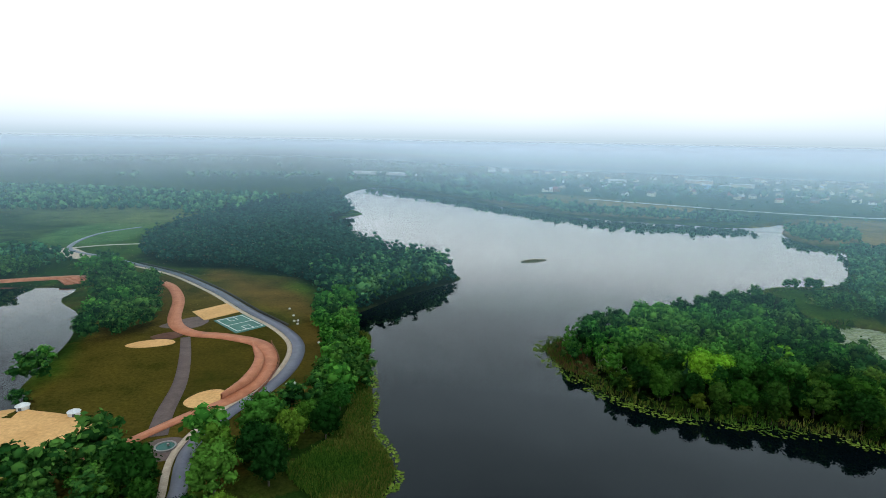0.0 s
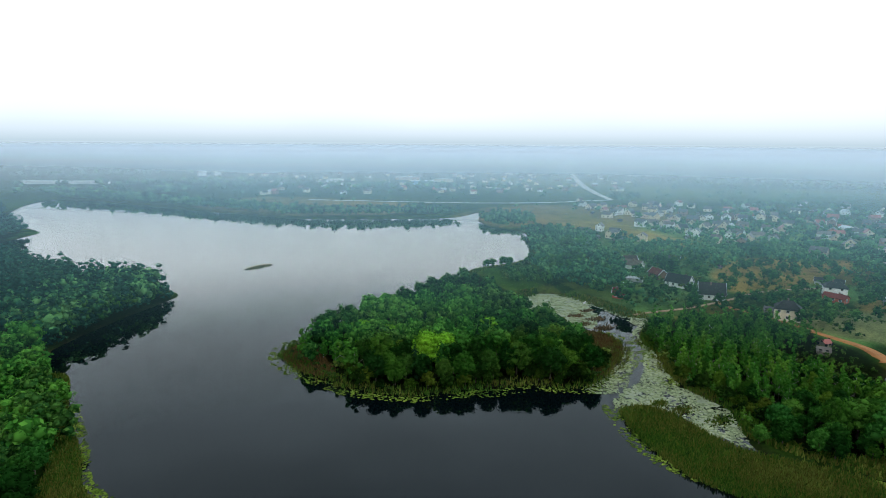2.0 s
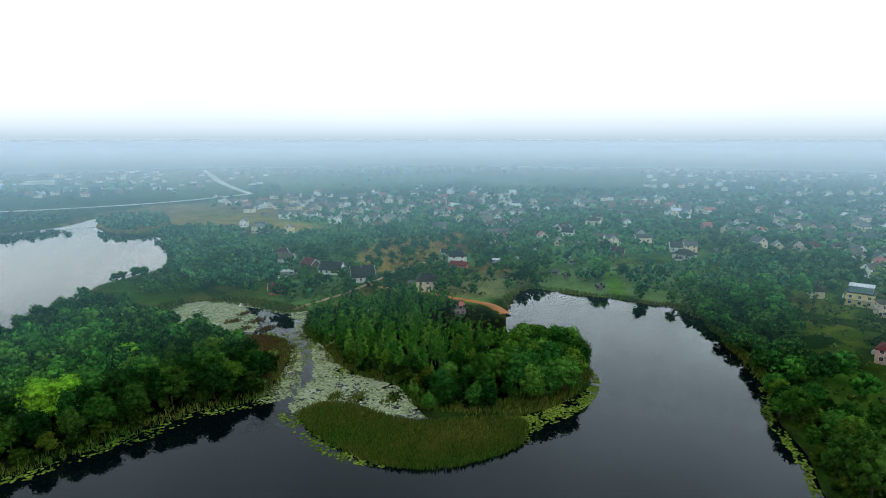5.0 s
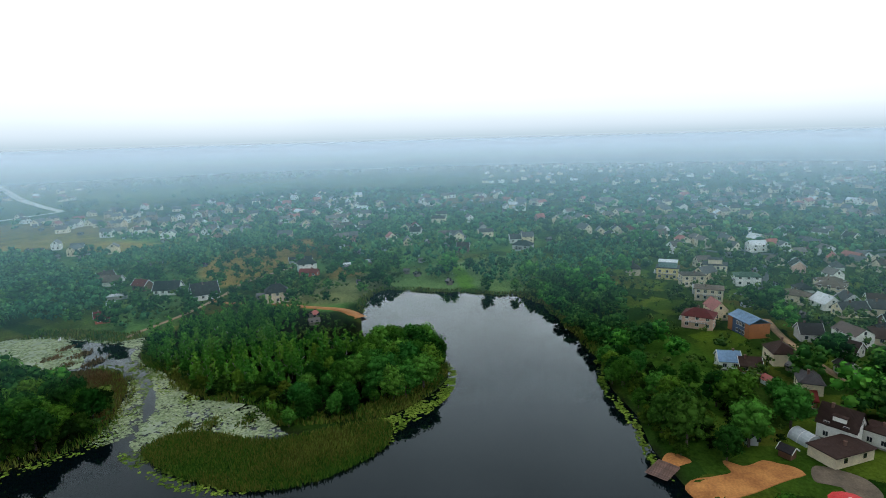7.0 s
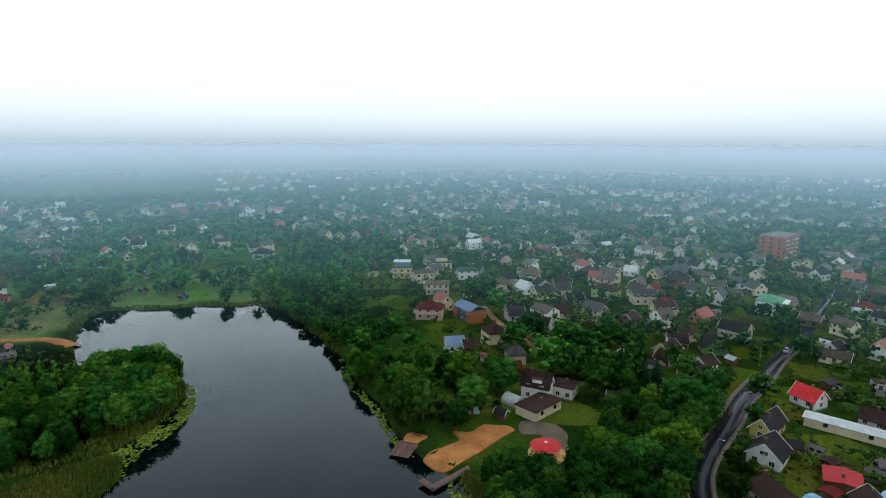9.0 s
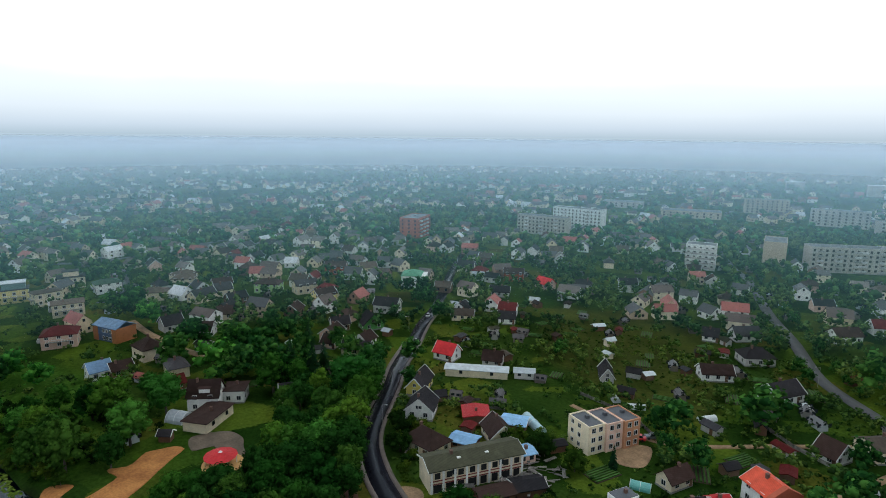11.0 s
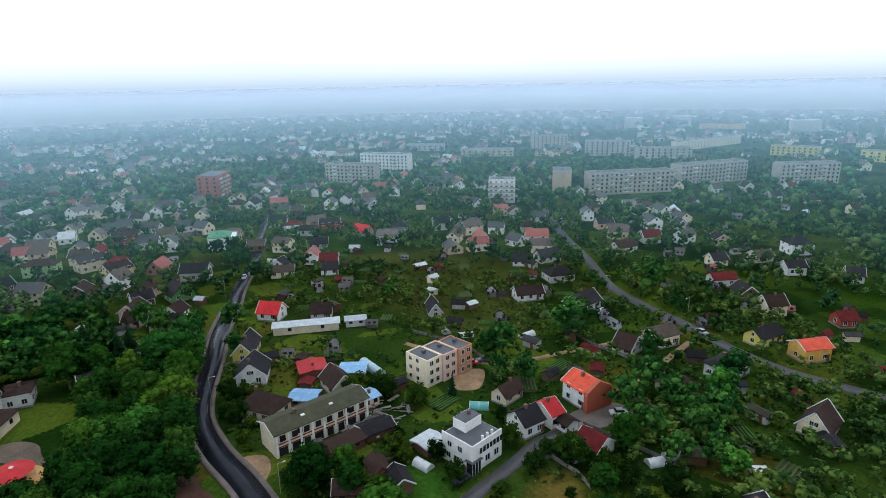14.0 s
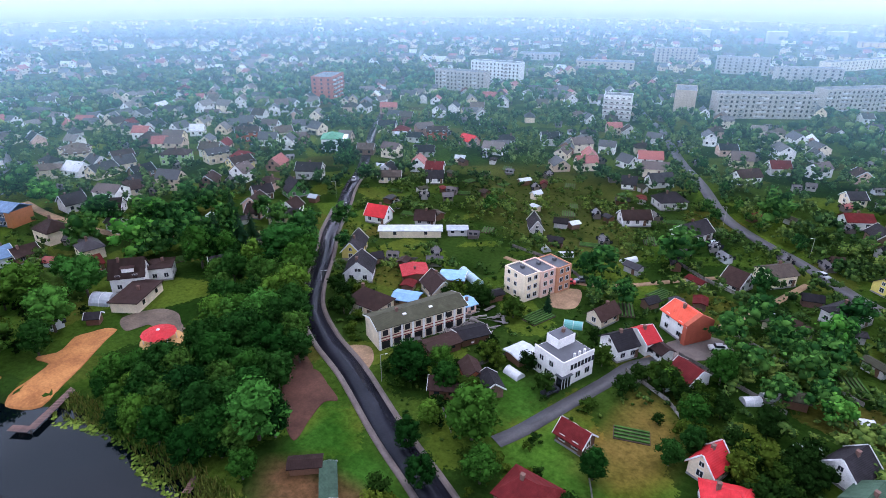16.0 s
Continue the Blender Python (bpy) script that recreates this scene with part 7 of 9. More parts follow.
def pier(name, pts, width, label, z=0.45):
    root = new(name)
    root.location = (*pts[0], z)
    tagged(root, label, "pier")
    for a, b in zip(pts, pts[1:]):
        d = Vector((b[0] - a[0], b[1] - a[1], 0))
        n = max(2, int(d.length / 0.45))
        q = math.degrees(math.atan2(d.y, d.x))
        plank = box_mesh("plank", [(0, 0, 0, 0.38, width, 0.07)], PLANK)
        for i in range(n):
            put(new("plank", plank), pose(a[0] - pts[0][0] + d.x * (i + 0.5) / n, a[1] - pts[0][1] + d.y * (i + 0.5) / n, 0, 0, 0, q), root)
        for i in range(0, n, 6):
            bm = bmesh.new()
            bmesh.ops.create_cone(bm, segments=6, radius1=0.1, radius2=0.1, depth=2.2, cap_ends=True)
            part("pile", bm, BARK, root).location = (a[0] - pts[0][0] + d.x * i / n, a[1] - pts[0][1] + d.y * i / n, -1.1)


pier("pier", [(134.2, -31.6), (129.1, -24), (124.3, -16.6), (120.6, -10.4), (124.2, -8.2)], 1.7, "long wooden boardwalk and bathing pier beside the beach", 0.95)
pier("jetty", [(142.5, -8.5), (136, -4.5)], 5.5, "dark timber fishing platform on piles", 0.6)
pier("jetty", [(300, 77.5), (296.5, 76.5)], 2.0, "small pale jetty in the reeds")
pier("jetty", [(86, -23.5), (83.5, -19.5)], 1.4, "small wooden jetty under trees")


def boat(x, y, turn, label):
    root = thing("boat", x, y, turn, label, "boat", z=0.0)
    bm = bmesh.new()
    add_box(bm, 0, 0, 0.25, 4.0, 1.3, 0.5)
    for w in bm.verts:
        if w.co.x > 1:
            w.co.y *= 0.25
        if w.co.z < 0.2:
            w.co.y *= 0.7
            w.co.x *= 0.9
    part("hull", bm, TRIM, root)
    boxes("thwart", [(-0.6, 0, 0.53, 0.3, 1.1, 0.05), (0.5, 0, 0.53, 0.3, 1.0, 0.05)], PLANK, root)


boat(194.9, 223.9, 40, "small white rowing boat moored in the pond")

# street lamps
lamp = new("street_lamp")
tagged(lamp, "slim grey street lamp beside the road", "street lamp", "street lamps")
boxes("pole", [(0, 0, 3.4, 0.1, 0.1, 6.8)], PLINTH, lamp)
boxes("arm", [(0.6, 0, 6.75, 1.2, 0.08, 0.08)], PLINTH, lamp)
boxes("lamp_head", [(1.25, 0, 6.72, 0.55, 0.2, 0.12)], TRIM, lamp)
lamps = [(77, -61, 240), (116, -80.5, 230), (150, -122, 220), (170, -138, 40), (40, -199, 30), (62, -238, 30), (12, -186, 50)]
lamp.matrix_basis = pose(lamps[0][0], lamps[0][1], ground_z(*lamps[0][:2]), 0, 0, lamps[0][2])
for x, y, a in lamps[1:]:
    copy_thing(lamp, pose(x, y, ground_z(x, y), 0, 0, a))


# ---- garden plots: huts, beds, fences ----
def clear_of(x, y, r):
    return all(math.hypot(x - a, y - b) > c + r for a, b, c in BUILT + KEEP_OFF)


rnd = random.Random(17)
HUT_ROOFS, made = ("slate", "brown", "tan", "grey_roof", "tin", "maroon", "slate", "olive"), 0
for k in range(900):
    x, y = rnd.uniform(-40, 190), rnd.uniform(-225, -58)
    if made < 62 and clear_of(x, y, 2.2) and math.hypot(x - 25, y + 68) > 18:
        L = rnd.uniform(2.6, 5.0)
        roof = rnd.choice(HUT_ROOFS)
        wall = rnd.choice(("wood", "brown", "grey", "wood", "cream"))
        hut = thing("garden_shed", x, y, rnd.choice((20, 65, 110, 155)) + rnd.uniform(-8, 8), "small %s garden shed with a %s roof" % (WALLS[wall][1], ROOFS[roof][1]), "shed", "garden sheds")
        w, h, r = rnd.uniform(2.2, 3.2), rnd.uniform(1.8, 2.3), rnd.uniform(0.3, 1.2)
        part("wall", gable_body(L, w, h, r, False), WALL_MAT[wall], hut)
        part("roof", roof_body(L, w, h, r, False), ROOF_MAT[roof], hut)
        put(new("door", DOOR_MESH), pose(L * 0.2, -w / 2 - 0.03, 0.0), hut)
        BUILT.append((x, y, L / 2 + 0.4))
        made += 1
TILTH = surface("dug_soil", (0.03, 0.02, 0.014), (0.065, 0.045, 0.03), 0.4, 0.95, 0.5, 9.0)
ROWS_GREEN = surface("vegetable_rows", (0.02, 0.06, 0.008), (0.045, 0.12, 0.014), 0.7, 0.95, 0.8, 6.0)
made = 0
for k in range(900):
    x, y = rnd.uniform(-40, 170), rnd.uniform(-215, -60)
    if made < 34 and clear_of(x, y, 4.5):
        a, L, w = radians(rnd.choice((25, 70, 115)) + rnd.uniform(-6, 6)), rnd.uniform(5, 9), rnd.uniform(3, 5)
        bed = thing("vegetable_bed", x, y, math.degrees(a), "vegetable bed with rows of green plants in dug soil", "vegetable bed", "vegetable beds")
        boxes("soil", [(0, 0, 0.02, L, w, 0.24)], TILTH, bed)
        n = int(w / 0.8)
        for i in range(n):
            bm = bmesh.new()
            add_box(bm, 0, -w / 2 + (i + 0.5) * w / n, 0.28, L * 0.95, 0.4, 0.3)
            part("furrow", bm, ROWS_GREEN, bed)
        BUILT.append((x, y, 2.6))
        made += 1


def fence(pts, label, tall=1.3):
    root = thing("fence", *pts[0], 0, label, "fence", "garden fences")
    ox, oy = pts[0]
    oz = ground_z(ox, oy)
    for (ax, ay), (bx, by) in zip(pts, pts[1:]):
        d = math.hypot(bx - ax, by - ay)
        n, q = max(1, int(d / 2.6)), math.degrees(math.atan2(by - ay, bx - ax))
        for i in range(n):
            t = i / n
            x, y = ax + (bx - ax) * t, ay + (by - ay) * t
            bm = bmesh.new()
            add_box(bm, 0, 0, tall / 2, 0.1, 0.1, tall + 0.4)
            part("post", bm, OLD_BOARD, root).location = (x - ox, y - oy, ground_z(x, y) - oz)
        bm = bmesh.new()
        add_box(bm, 0, 0, tall * 0.55, d, 0.04, tall * 0.8)
        b = part("panel", bm, OLD_BOARD, root)
        b.matrix_local = pose((ax + bx) / 2 - ox, (ay + by) / 2 - oy, ground_z((ax + bx) / 2, (ay + by) / 2) - oz, 0, 0, q)


for pts in ([(40.5, -71), (33, -66), (26, -54)], [(36.5, -95), (26, -90), (16, -80)], [(56, -57), (62, -62), (66, -66)], [(60, -86), (64, -76), (60, -70)], [(35, -88), (30, -98), (22, -100)], [(86, -72), (80, -78), (75, -74)], [(29, -108), (20, -105), (6, -100)], [(22, -125), (8, -118), (-6, -112)], [(100, -74), (106, -84), (112, -90)], [(128, -96), (118, -104), (108, -112)], [(15, -142), (34, -150), (48, -160)], [(60, -128), (72, -136), (90, -138)]):
    fence(pts, "weathered grey board fence between garden plots")


# ---- the lakeside park ----
DECKING = surface("red_decking", (0.32, 0.115, 0.055), (0.46, 0.19, 0.10), 0.3, 0.7, 0.4, 14.0)
DECK_SIDE = surface("deck_side", (0.13, 0.05, 0.03), (0.22, 0.09, 0.05), 0.4, 0.8, 0.3)
PURPLE = surface("dark_gravel", (0.075, 0.055, 0.05), (0.12, 0.09, 0.08), 0.3, 0.9, 0.3)
PALE = surface("pale_gravel", (0.34, 0.28, 0.21), (0.46, 0.39, 0.30), 0.3, 0.9, 0.3)
COURT = surface("teal_court", (0.035, 0.12, 0.10), (0.06, 0.18, 0.15), 0.3, 0.7, 0.2)
BLUE_ASPHALT = surface("blue_asphalt", (0.075, 0.085, 0.115), (0.12, 0.13, 0.17), 0.2, 0.45, 0.2, 12.0)
PARK_ROAD = [(-56, 100), (-58, 116), (-63.5, 135), (-61, 155), (-55, 172), (-52, 191), (-55, 213), (-67, 233), (-88, 256), (-117, 290), (-153, 325), (-188, 348), (-220, 368), (-258, 394), (-273, 452), (-258, 492)]
ribbon("road", PARK_ROAD, (4, 4, 4, 4.2, 4.6, 4.6, 4.6, 4.2, 4, 4, 3.6, 3.4, 3.4, 3.4, 3.2, 3), BLUE_ASPHALT, "smooth bluish-grey park road with a pale edge", 0.2)
ribbon("path", PARK_ROAD[1:13], 1.8, PALE, "pale gravel path along the park road", 0.17, "structure", "path", 3.3)
ribbon("retaining_wall", PARK_ROAD[7:12], 0.7, paint("dark_wall", (0.03, 0.028, 0.028)), "low dark retaining wall beside the park road", 0.75, "structure", "wall", -3.2, True, None, 0.8)
ribbon("path", [(-258, 394), (-240, 408), (-214, 420), (-205, 450), (-230, 500)], 3.0, PALE, "pale gravel path over the meadow", 0.16)
ribbon("path", [(-258, 394), (-300, 380), (-360, 372)], 4.0, PALE, "pale gravel path over the meadow", 0.16)
patch("square", [(-262, 398), (-246, 388), (-225, 366), (-232, 360), (-252, 374)], PALE, "pale gravel square where paths meet", 0.15, "path", step=2)
DECK = [(-92, 124), (-81, 138), (-72, 153), (-64, 163), (-60, 176), (-61, 195), (-69, 212), (-85, 220), (-101, 224), (-114, 238), (-128, 273), (-145, 299), (-163, 309)]
ribbon("boardwalk", DECK, (3, 3, 3.4, 4.4, 5.5, 6, 6, 5.6, 5.6, 5.6, 5.4, 5, 3.4), DECKING, "wide winding red-brown timber boardwalk", 0.5, "structure", "boardwalk")
ribbon("raised_deck", [(-66, 164), (-62.5, 178), (-64, 194), (-71, 209)], (0.6, 3.2, 3.2, 0.6), DECKING, "raised curved deck over the boardwalk", 2.2, "structure", "boardwalk", 0.0, True, None, 1.8)
ribbon("deck_wall", [(-57.5, 165), (-56.2, 178), (-57.6, 196), (-66, 215)], 0.3, DECK_SIDE, "dark timber side of the boardwalk", 0.9, "structure", "wall", 0.0, True, None, 0.9)
ribbon("path", [(-75, 142), (-79, 155), (-84, 176), (-92, 198), (-101, 219)], (5.5, 5, 4.4, 4, 3.6), PURPLE, "dark purplish gravel path", 0.15)
patch("gravel_bed", [(-118, 232), (-108, 246), (-100, 240), (-104, 230)], PURPLE, "dark purplish gravel beside the boardwalk", 0.12, "path")
patch("sand_court", [(-113, 253), (-102, 267), (-91.5, 254), (-102.5, 240.5)], SAND, "rectangular sand court for ball games", 0.18, "sports court", step=1)
patch("ball_court", [(-98.5, 240.5), (-89, 250.5), (-73.5, 234.5), (-83, 224.5)], COURT, "teal hard court with white lines", 0.2, "sports court", step=1)
court = thing("court_marking", -86, 237.5, -44.5, "white lines painted on the teal court", "marking", z=ground_z(-86, 237.5) + 0.24)
boxes("line", [(0, 5.6, 0, 19, 0.35, 0.02), (0, -5.6, 0, 19, 0.35, 0.02), (9.4, 0, 0, 0.35, 11.2, 0.02), (-9.4, 0, 0, 0.35, 11.2, 0.02), (0, 0, 0, 0.35, 11, 0.02)], WHITE_LINE, court)
for s in (-1, 1):
    boxes("key_line", [(s * 7, 1.6, 0, 4.6, 0.3, 0.02), (s * 7, -1.6, 0, 4.6, 0.3, 0.02), (s * 4.7, 0, 0, 0.3, 3.4, 0.02)], WHITE_LINE, court)
patch("beach", [(-128, 157), (-116, 156), (-104, 153.5), (-94, 149), (-90, 140), (-96, 128), (-112, 112), (-140, 104), (-150, 122), (-138, 140)], SAND, "broad beach of golden sand", 0.15, "beach")
patch("sand_pit", [(-119.5, 208.5), (-113, 206.5), (-104, 210), (-102.5, 214), (-108, 216.5), (-116, 213.5)], SAND, "rounded sand pit in the lawn", 0.15, "sand pit")
patch("sand_pit", [(-77, 162), (-72, 158.5), (-67, 163), (-66, 169), (-70, 172), (-75, 169)], SAND, "rounded sand pit beside the boardwalk", 0.15, "sand pit")
patch("clay_bed", [(-115, 219), (-108, 226), (-103, 221), (-108, 215)], CLAY, "dark reddish planting bed", 0.12, "planting bed")


def basin(x, y):
    root = thing("fountain", x, y, 0, "round stone basin with green water", "fountain")
    bm = bmesh.new()
    n = 28
    prof = [(2.7, 0.0), (2.7, 0.6), (2.3, 0.6), (2.2, 0.3)]
    rings = [[bm.verts.new((r * math.cos(6.2832 * i / n), r * math.sin(6.2832 * i / n), z)) for i in range(n)] for r, z in prof]
    for a, b in zip(rings, rings[1:]):
        for i in range(n):
            bm.faces.new((a[i], a[(i + 1) % n], b[(i + 1) % n], b[i]))
    part("rim", bm, PLINTH, root)
    bm = bmesh.new()
    bmesh.ops.create_circle(bm, cap_ends=True, segments=28, radius=2.24)
    part("water", bm, paint("basin_water", (0.02, 0.09, 0.07), 0.15), root, "dark green water").location = (0, 0, 0.4)
    boxes("spout", [(0.6, 0.4, 0.6, 0.5, 0.5, 0.9)], PLINTH, root)
    KEEP_OFF.append((x, y, 7))


basin(-70.1, 136.6)
patch("paved_circle", [(-70 + 6.5 * math.cos(a * 0.7854), 136 + 6 * math.sin(a * 0.7854)) for a in range(8)], PURPLE, "dark gravel round the basin", 0.1, "paving")


def kiosk(x, y, turn, r, label):
    root = thing("kiosk", x, y, turn, label, "kiosk", "white kiosks")
    bm = bmesh.new()
    bmesh.ops.create_cone(bm, segments=8, radius1=r, radius2=r, depth=1.3, cap_ends=True)
    part("wall", bm, TRIM, root).location = (0, 0, 0.6)
    bm = bmesh.new()
    bmesh.ops.create_cone(bm, segments=8, radius1=r * 1.2, radius2=0.25, depth=0.8, cap_ends=True)
    part("roof", bm, FILM, root).location = (0, 0, 1.6)
    boxes("hatch", [(0, -r * 0.95, 0.6, 0.8, 0.2, 0.9)], BITUMEN, root)
    KEEP_OFF.append((x, y, 7))


kiosk(-120.7, 156.5, 10, 1.7, "white eight-sided beach kiosk")
kiosk(-103.9, 153.3, 30, 1.6, "white eight-sided beach kiosk")
kiosk(-47.9, 174.7, 20, 1.5, "small white kiosk beside the park road")

# amphitheatre and bridge on the far side of the park's pond
ribbon("boardwalk", [(-300, 262), (-262, 284), (-238, 297), (-219, 305), (-202, 311), (-190, 309)], 4.0, DECKING, "curved red-brown boardwalk on the pond's shore", 1.2, "structure", "boardwalk", 0.0, True, None, 1.3)
steps = thing("stepped_seating", -196, 302, 38, "red-brown stepped timber seating by the pond", "seating")
for i in range(5):
    boxes("step", [(0, 4 - 2 * i, 1.5 - 0.28 * i, 15 - i, 2.0, 0.5)], DECKING, steps)
    if i < 4:
        boxes("riser", [(0, 3 - 2 * i, 1.25 - 0.28 * i, 15 - i, 0.1, 0.4)], DECK_SIDE, steps)
# mown hay bales and stones on the meadow
BALE = surface("pale_wrap", (0.4, 0.42, 0.4), (0.6, 0.6, 0.56), 0.8, 0.5)
rnd = random.Random(9)
for i in range(14):
    t = i / 13
    x, y = -70 + 34 * t + rnd.uniform(-7, 7), 262 - 78 * t + rnd.uniform(-9, 9)
    if min(math.hypot(x - a, y - b) - r for a, b, r in KEEP_OFF) < 0:
        continue
    ob = tagged(new("boulder"), "pale boulder lying on the meadow", "boulder", "boulders on the meadow")
    ob.location = (x, y, ground_z(x, y))
    bm = bmesh.new()
    bmesh.ops.create_icosphere(bm, subdivisions=2, radius=0.6)
    for w in bm.verts:
        w.co *= rnd.uniform(0.8, 1.15)
        w.co.z *= 0.75
    part("stone", bm, BALE, ob).location = (0, 0, 0.25)


# ---- reeds, lilies and islets ----
def reed_material(name, tones):
    return foliage(name, tones, False)


REED = reed_material("reed", ((0.0, (0.0322, 0.0900, 0.0115)), (0.4, (0.0575, 0.1200, 0.0149)), (0.7, (0.0978, 0.0930, 0.0207)), (1.0, (0.1150, 0.1500, 0.0276))))
SEDGE = reed_material("brown_sedge", ((0.0, (0.06, 0.05, 0.02)), (0.5, (0.12, 0.065, 0.03)), (1.0, (0.08, 0.10, 0.03))))
LILY = reed_material("lily_leaf", ((0.0, (0.035, 0.07, 0.01)), (0.5, (0.07, 0.115, 0.014)), (1.0, (0.13, 0.18, 0.03))))
WEED = reed_material("pale_pondweed", ((0.0, (0.13, 0.17, 0.09)), (0.5, (0.18, 0.22, 0.13)), (1.0, (0.25, 0.28, 0.18))))


def points_in(loop, count, seed, smooth=4):
    loop = smooth_loop(loop, smooth)
    g = np.random.default_rng(seed)
    lo, hi = loop.min(0), loop.max(0)
    p = g.uniform(lo, hi, (count * 4, 2))
    return p[inside(p[:, 0], p[:, 1], loop)][:count]


def blades(name, label, p, tall, width, material, seed, per=3):
    """A stand of reeds: three leaning blades to a tuft."""
    g = np.random.default_rng(seed)
    p = np.repeat(p, per, 0) + g.normal(scale=0.22, size=(len(p) * per, 2))
    z = np.maximum(height(p[:, 0], p[:, 1]), -0.3)
    n = len(p)
    a, h = g.uniform(0, 6.283, n), tall * g.uniform(0.6, 1.25, n)
    lean = g.normal(scale=0.22, size=(n, 2)) * h[:, None]
    dx, dy = np.cos(a) * width, np.sin(a) * width
    v = np.stack([np.column_stack([p[:, 0] - dx, p[:, 1] - dy, z]), np.column_stack([p[:, 0] + dx, p[:, 1] + dy, z]), np.column_stack([p[:, 0] + lean[:, 0] + dx * 0.4, p[:, 1] + lean[:, 1] + dy * 0.4, z + h]), np.column_stack([p[:, 0] + lean[:, 0] - dx * 0.4, p[:, 1] + lean[:, 1] - dy * 0.4, z + h * 0.96])], 1)
    me = mesh_data(name, v.reshape(-1, 3), np.arange(n * 4).reshape(-1, 4))
    me.materials.append(material)
    return tagged(new(name, me), label, "reeds", kind="stuff")


def pads(name, label, p, rmin, rmax, material, seed):
    """Leaves lying flat on the water."""
    g = np.random.default_rng(seed)
    p = p[shore(p[:, 0], p[:, 1]) < -0.3]
    patchy = wave(p[:, 0], p[:, 1], 3.1, seed) + 0.7 * wave(p[:, 0], p[:, 1], 1.2, seed + 1)
    p = p[patchy + g.normal(scale=0.35, size=len(p)) > -0.15]
    n = len(p)
    r, a0 = g.uniform(rmin, rmax, n), g.uniform(0, 6.283, n)
    q = [np.column_stack([p[:, 0] + r * np.cos(a0 + k * 1.0472) * g.uniform(0.8, 1.1, n), p[:, 1] + r * np.sin(a0 + k * 1.0472), 0.02 + g.uniform(0, 0.05, n)]) for k in range(6)]
    v = np.stack(q, 1).reshape(-1, 3)
    i = np.arange(n)[:, None] * 6
    me = mesh_data(name, v, np.concatenate([i + [0, 1, 2, 3], i + [0, 3, 4, 5]]))
    me.materials.append(material)
    return tagged(new(name, me), label, "water lilies", kind="stuff")


def mat(name, label, loop, step, open_water, material, seed):
    """A thin ragged carpet of floating weed with holes of open water."""
    loop = smooth_loop(loop, 4)
    g = np.random.default_rng(seed)
    xs, ys = np.arange(loop[:, 0].min(), loop[:, 0].max(), step), np.arange(loop[:, 1].min(), loop[:, 1].max(), step)
    X, Y = np.meshgrid(xs, ys)
    X, Y = X + g.uniform(-0.3, 0.3, X.shape) * step, Y + g.uniform(-0.3, 0.3, X.shape) * step
    f = grid_faces(*X.shape)
    cx, cy = X.ravel()[f].mean(1), Y.ravel()[f].mean(1)
    rag = 0.6 * wave(cx, cy, 4.5, seed) + 0.4 * wave(cx, cy, 1.7, seed + 1) + g.normal(scale=0.12, size=len(cx))
    edge = np.where(inside(cx, cy, loop), 1, -1) * distance(cx, cy, loop)
    f = f[(edge > 0.8 - 1.5 * rag) & (shore(cx, cy) < -0.2) & (rag > open_water)]
    used, inv = np.unique(f, return_inverse=True)
    v = np.column_stack([X.ravel(), Y.ravel(), np.full(X.size, 0.012)])[used]
    me = mesh_data(name, v, inv.reshape(-1, 4))
    me.materials.append(material)
    return tagged(new(name, me), label, "pondweed", kind="stuff")


def fringe(loop, lo, hi, count, seed):
    """Points inside a loop whose distance to the shore lies between lo and hi."""
    p = points_in(loop, count, seed, 2)
    s = shore(p[:, 0], p[:, 1]) + 1.2 * wave(p[:, 0], p[:, 1], 5.0, 3)
    return p[(s > lo) & (s < hi)]


ISLAND_FRONT = [(30, 235), (30, 180), (60, 145), (130, 120), (180, 150), (172, 185), (150, 178), (60, 200), (50, 232)]
blades("reeds", "green reeds and sedge fringing the wooded island", fringe(ISLAND_FRONT, -2.6, 3.0, 9000, 31), 1.3, 0.16, REED, 31)
blades("reeds", "brown sedge on the island's low eastern spit", points_in([(134, 146), (156, 158), (165, 168), (168, 182), (158, 184), (148, 172), (138, 160)], 2600, 32), 1.0, 0.16, SEDGE, 32)
blades("reeds", "brown sedge on the island's western tip", points_in([(41, 218), (44, 196), (53, 188), (54, 200), (52, 220)], 1100, 33), 1.0, 0.15, SEDGE, 33)
pads("water_lilies", "yellow-green lily leaves along the island's shore", fringe(ISLAND_FRONT, -6.5, -1.2, 16000, 34), 0.25, 0.55, LILY, 34)
REED_BED = [(124, 124), (118, 114), (115, 104), (113, 91), (115, 81), (120, 73), (129, 66), (137, 62), (143, 62), (151, 66), (145, 77), (138, 88), (135, 96), (135, 104), (136, 114), (132, 122)]
blades("reeds", "dense bed of green reeds standing in the lake", points_in(REED_BED, 9000, 35), 1.5, 0.17, REED, 35)
pads("water_lilies", "lily leaves round the reed bed", points_in([(120, 128), (110, 102), (114, 84), (124, 72), (136, 62), (150, 60), (152, 66), (136, 68), (118, 88), (115, 102), (124, 124)], 2200, 36), 0.25, 0.5, LILY, 36)
pads("water_lilies", "yellow-green lily leaves round the second island's point", points_in([(148, 66), (153, 58), (172, 52), (190, 54), (196, 60), (184, 60), (165, 64), (152, 74)], 2600, 37), 0.25, 0.55, LILY, 37)
CHANNEL = [(124, 126), (137, 112), (134, 100), (142, 90), (150, 96), (155, 112), (157, 128), (166, 144), (178, 160), (186, 172), (181, 174), (170, 160), (158, 148), (146, 138), (134, 134)]
pads("pondweed", "pale floating pondweed filling the channel", points_in(CHANNEL, 6000, 38), 0.25, 0.6, WEED, 38)
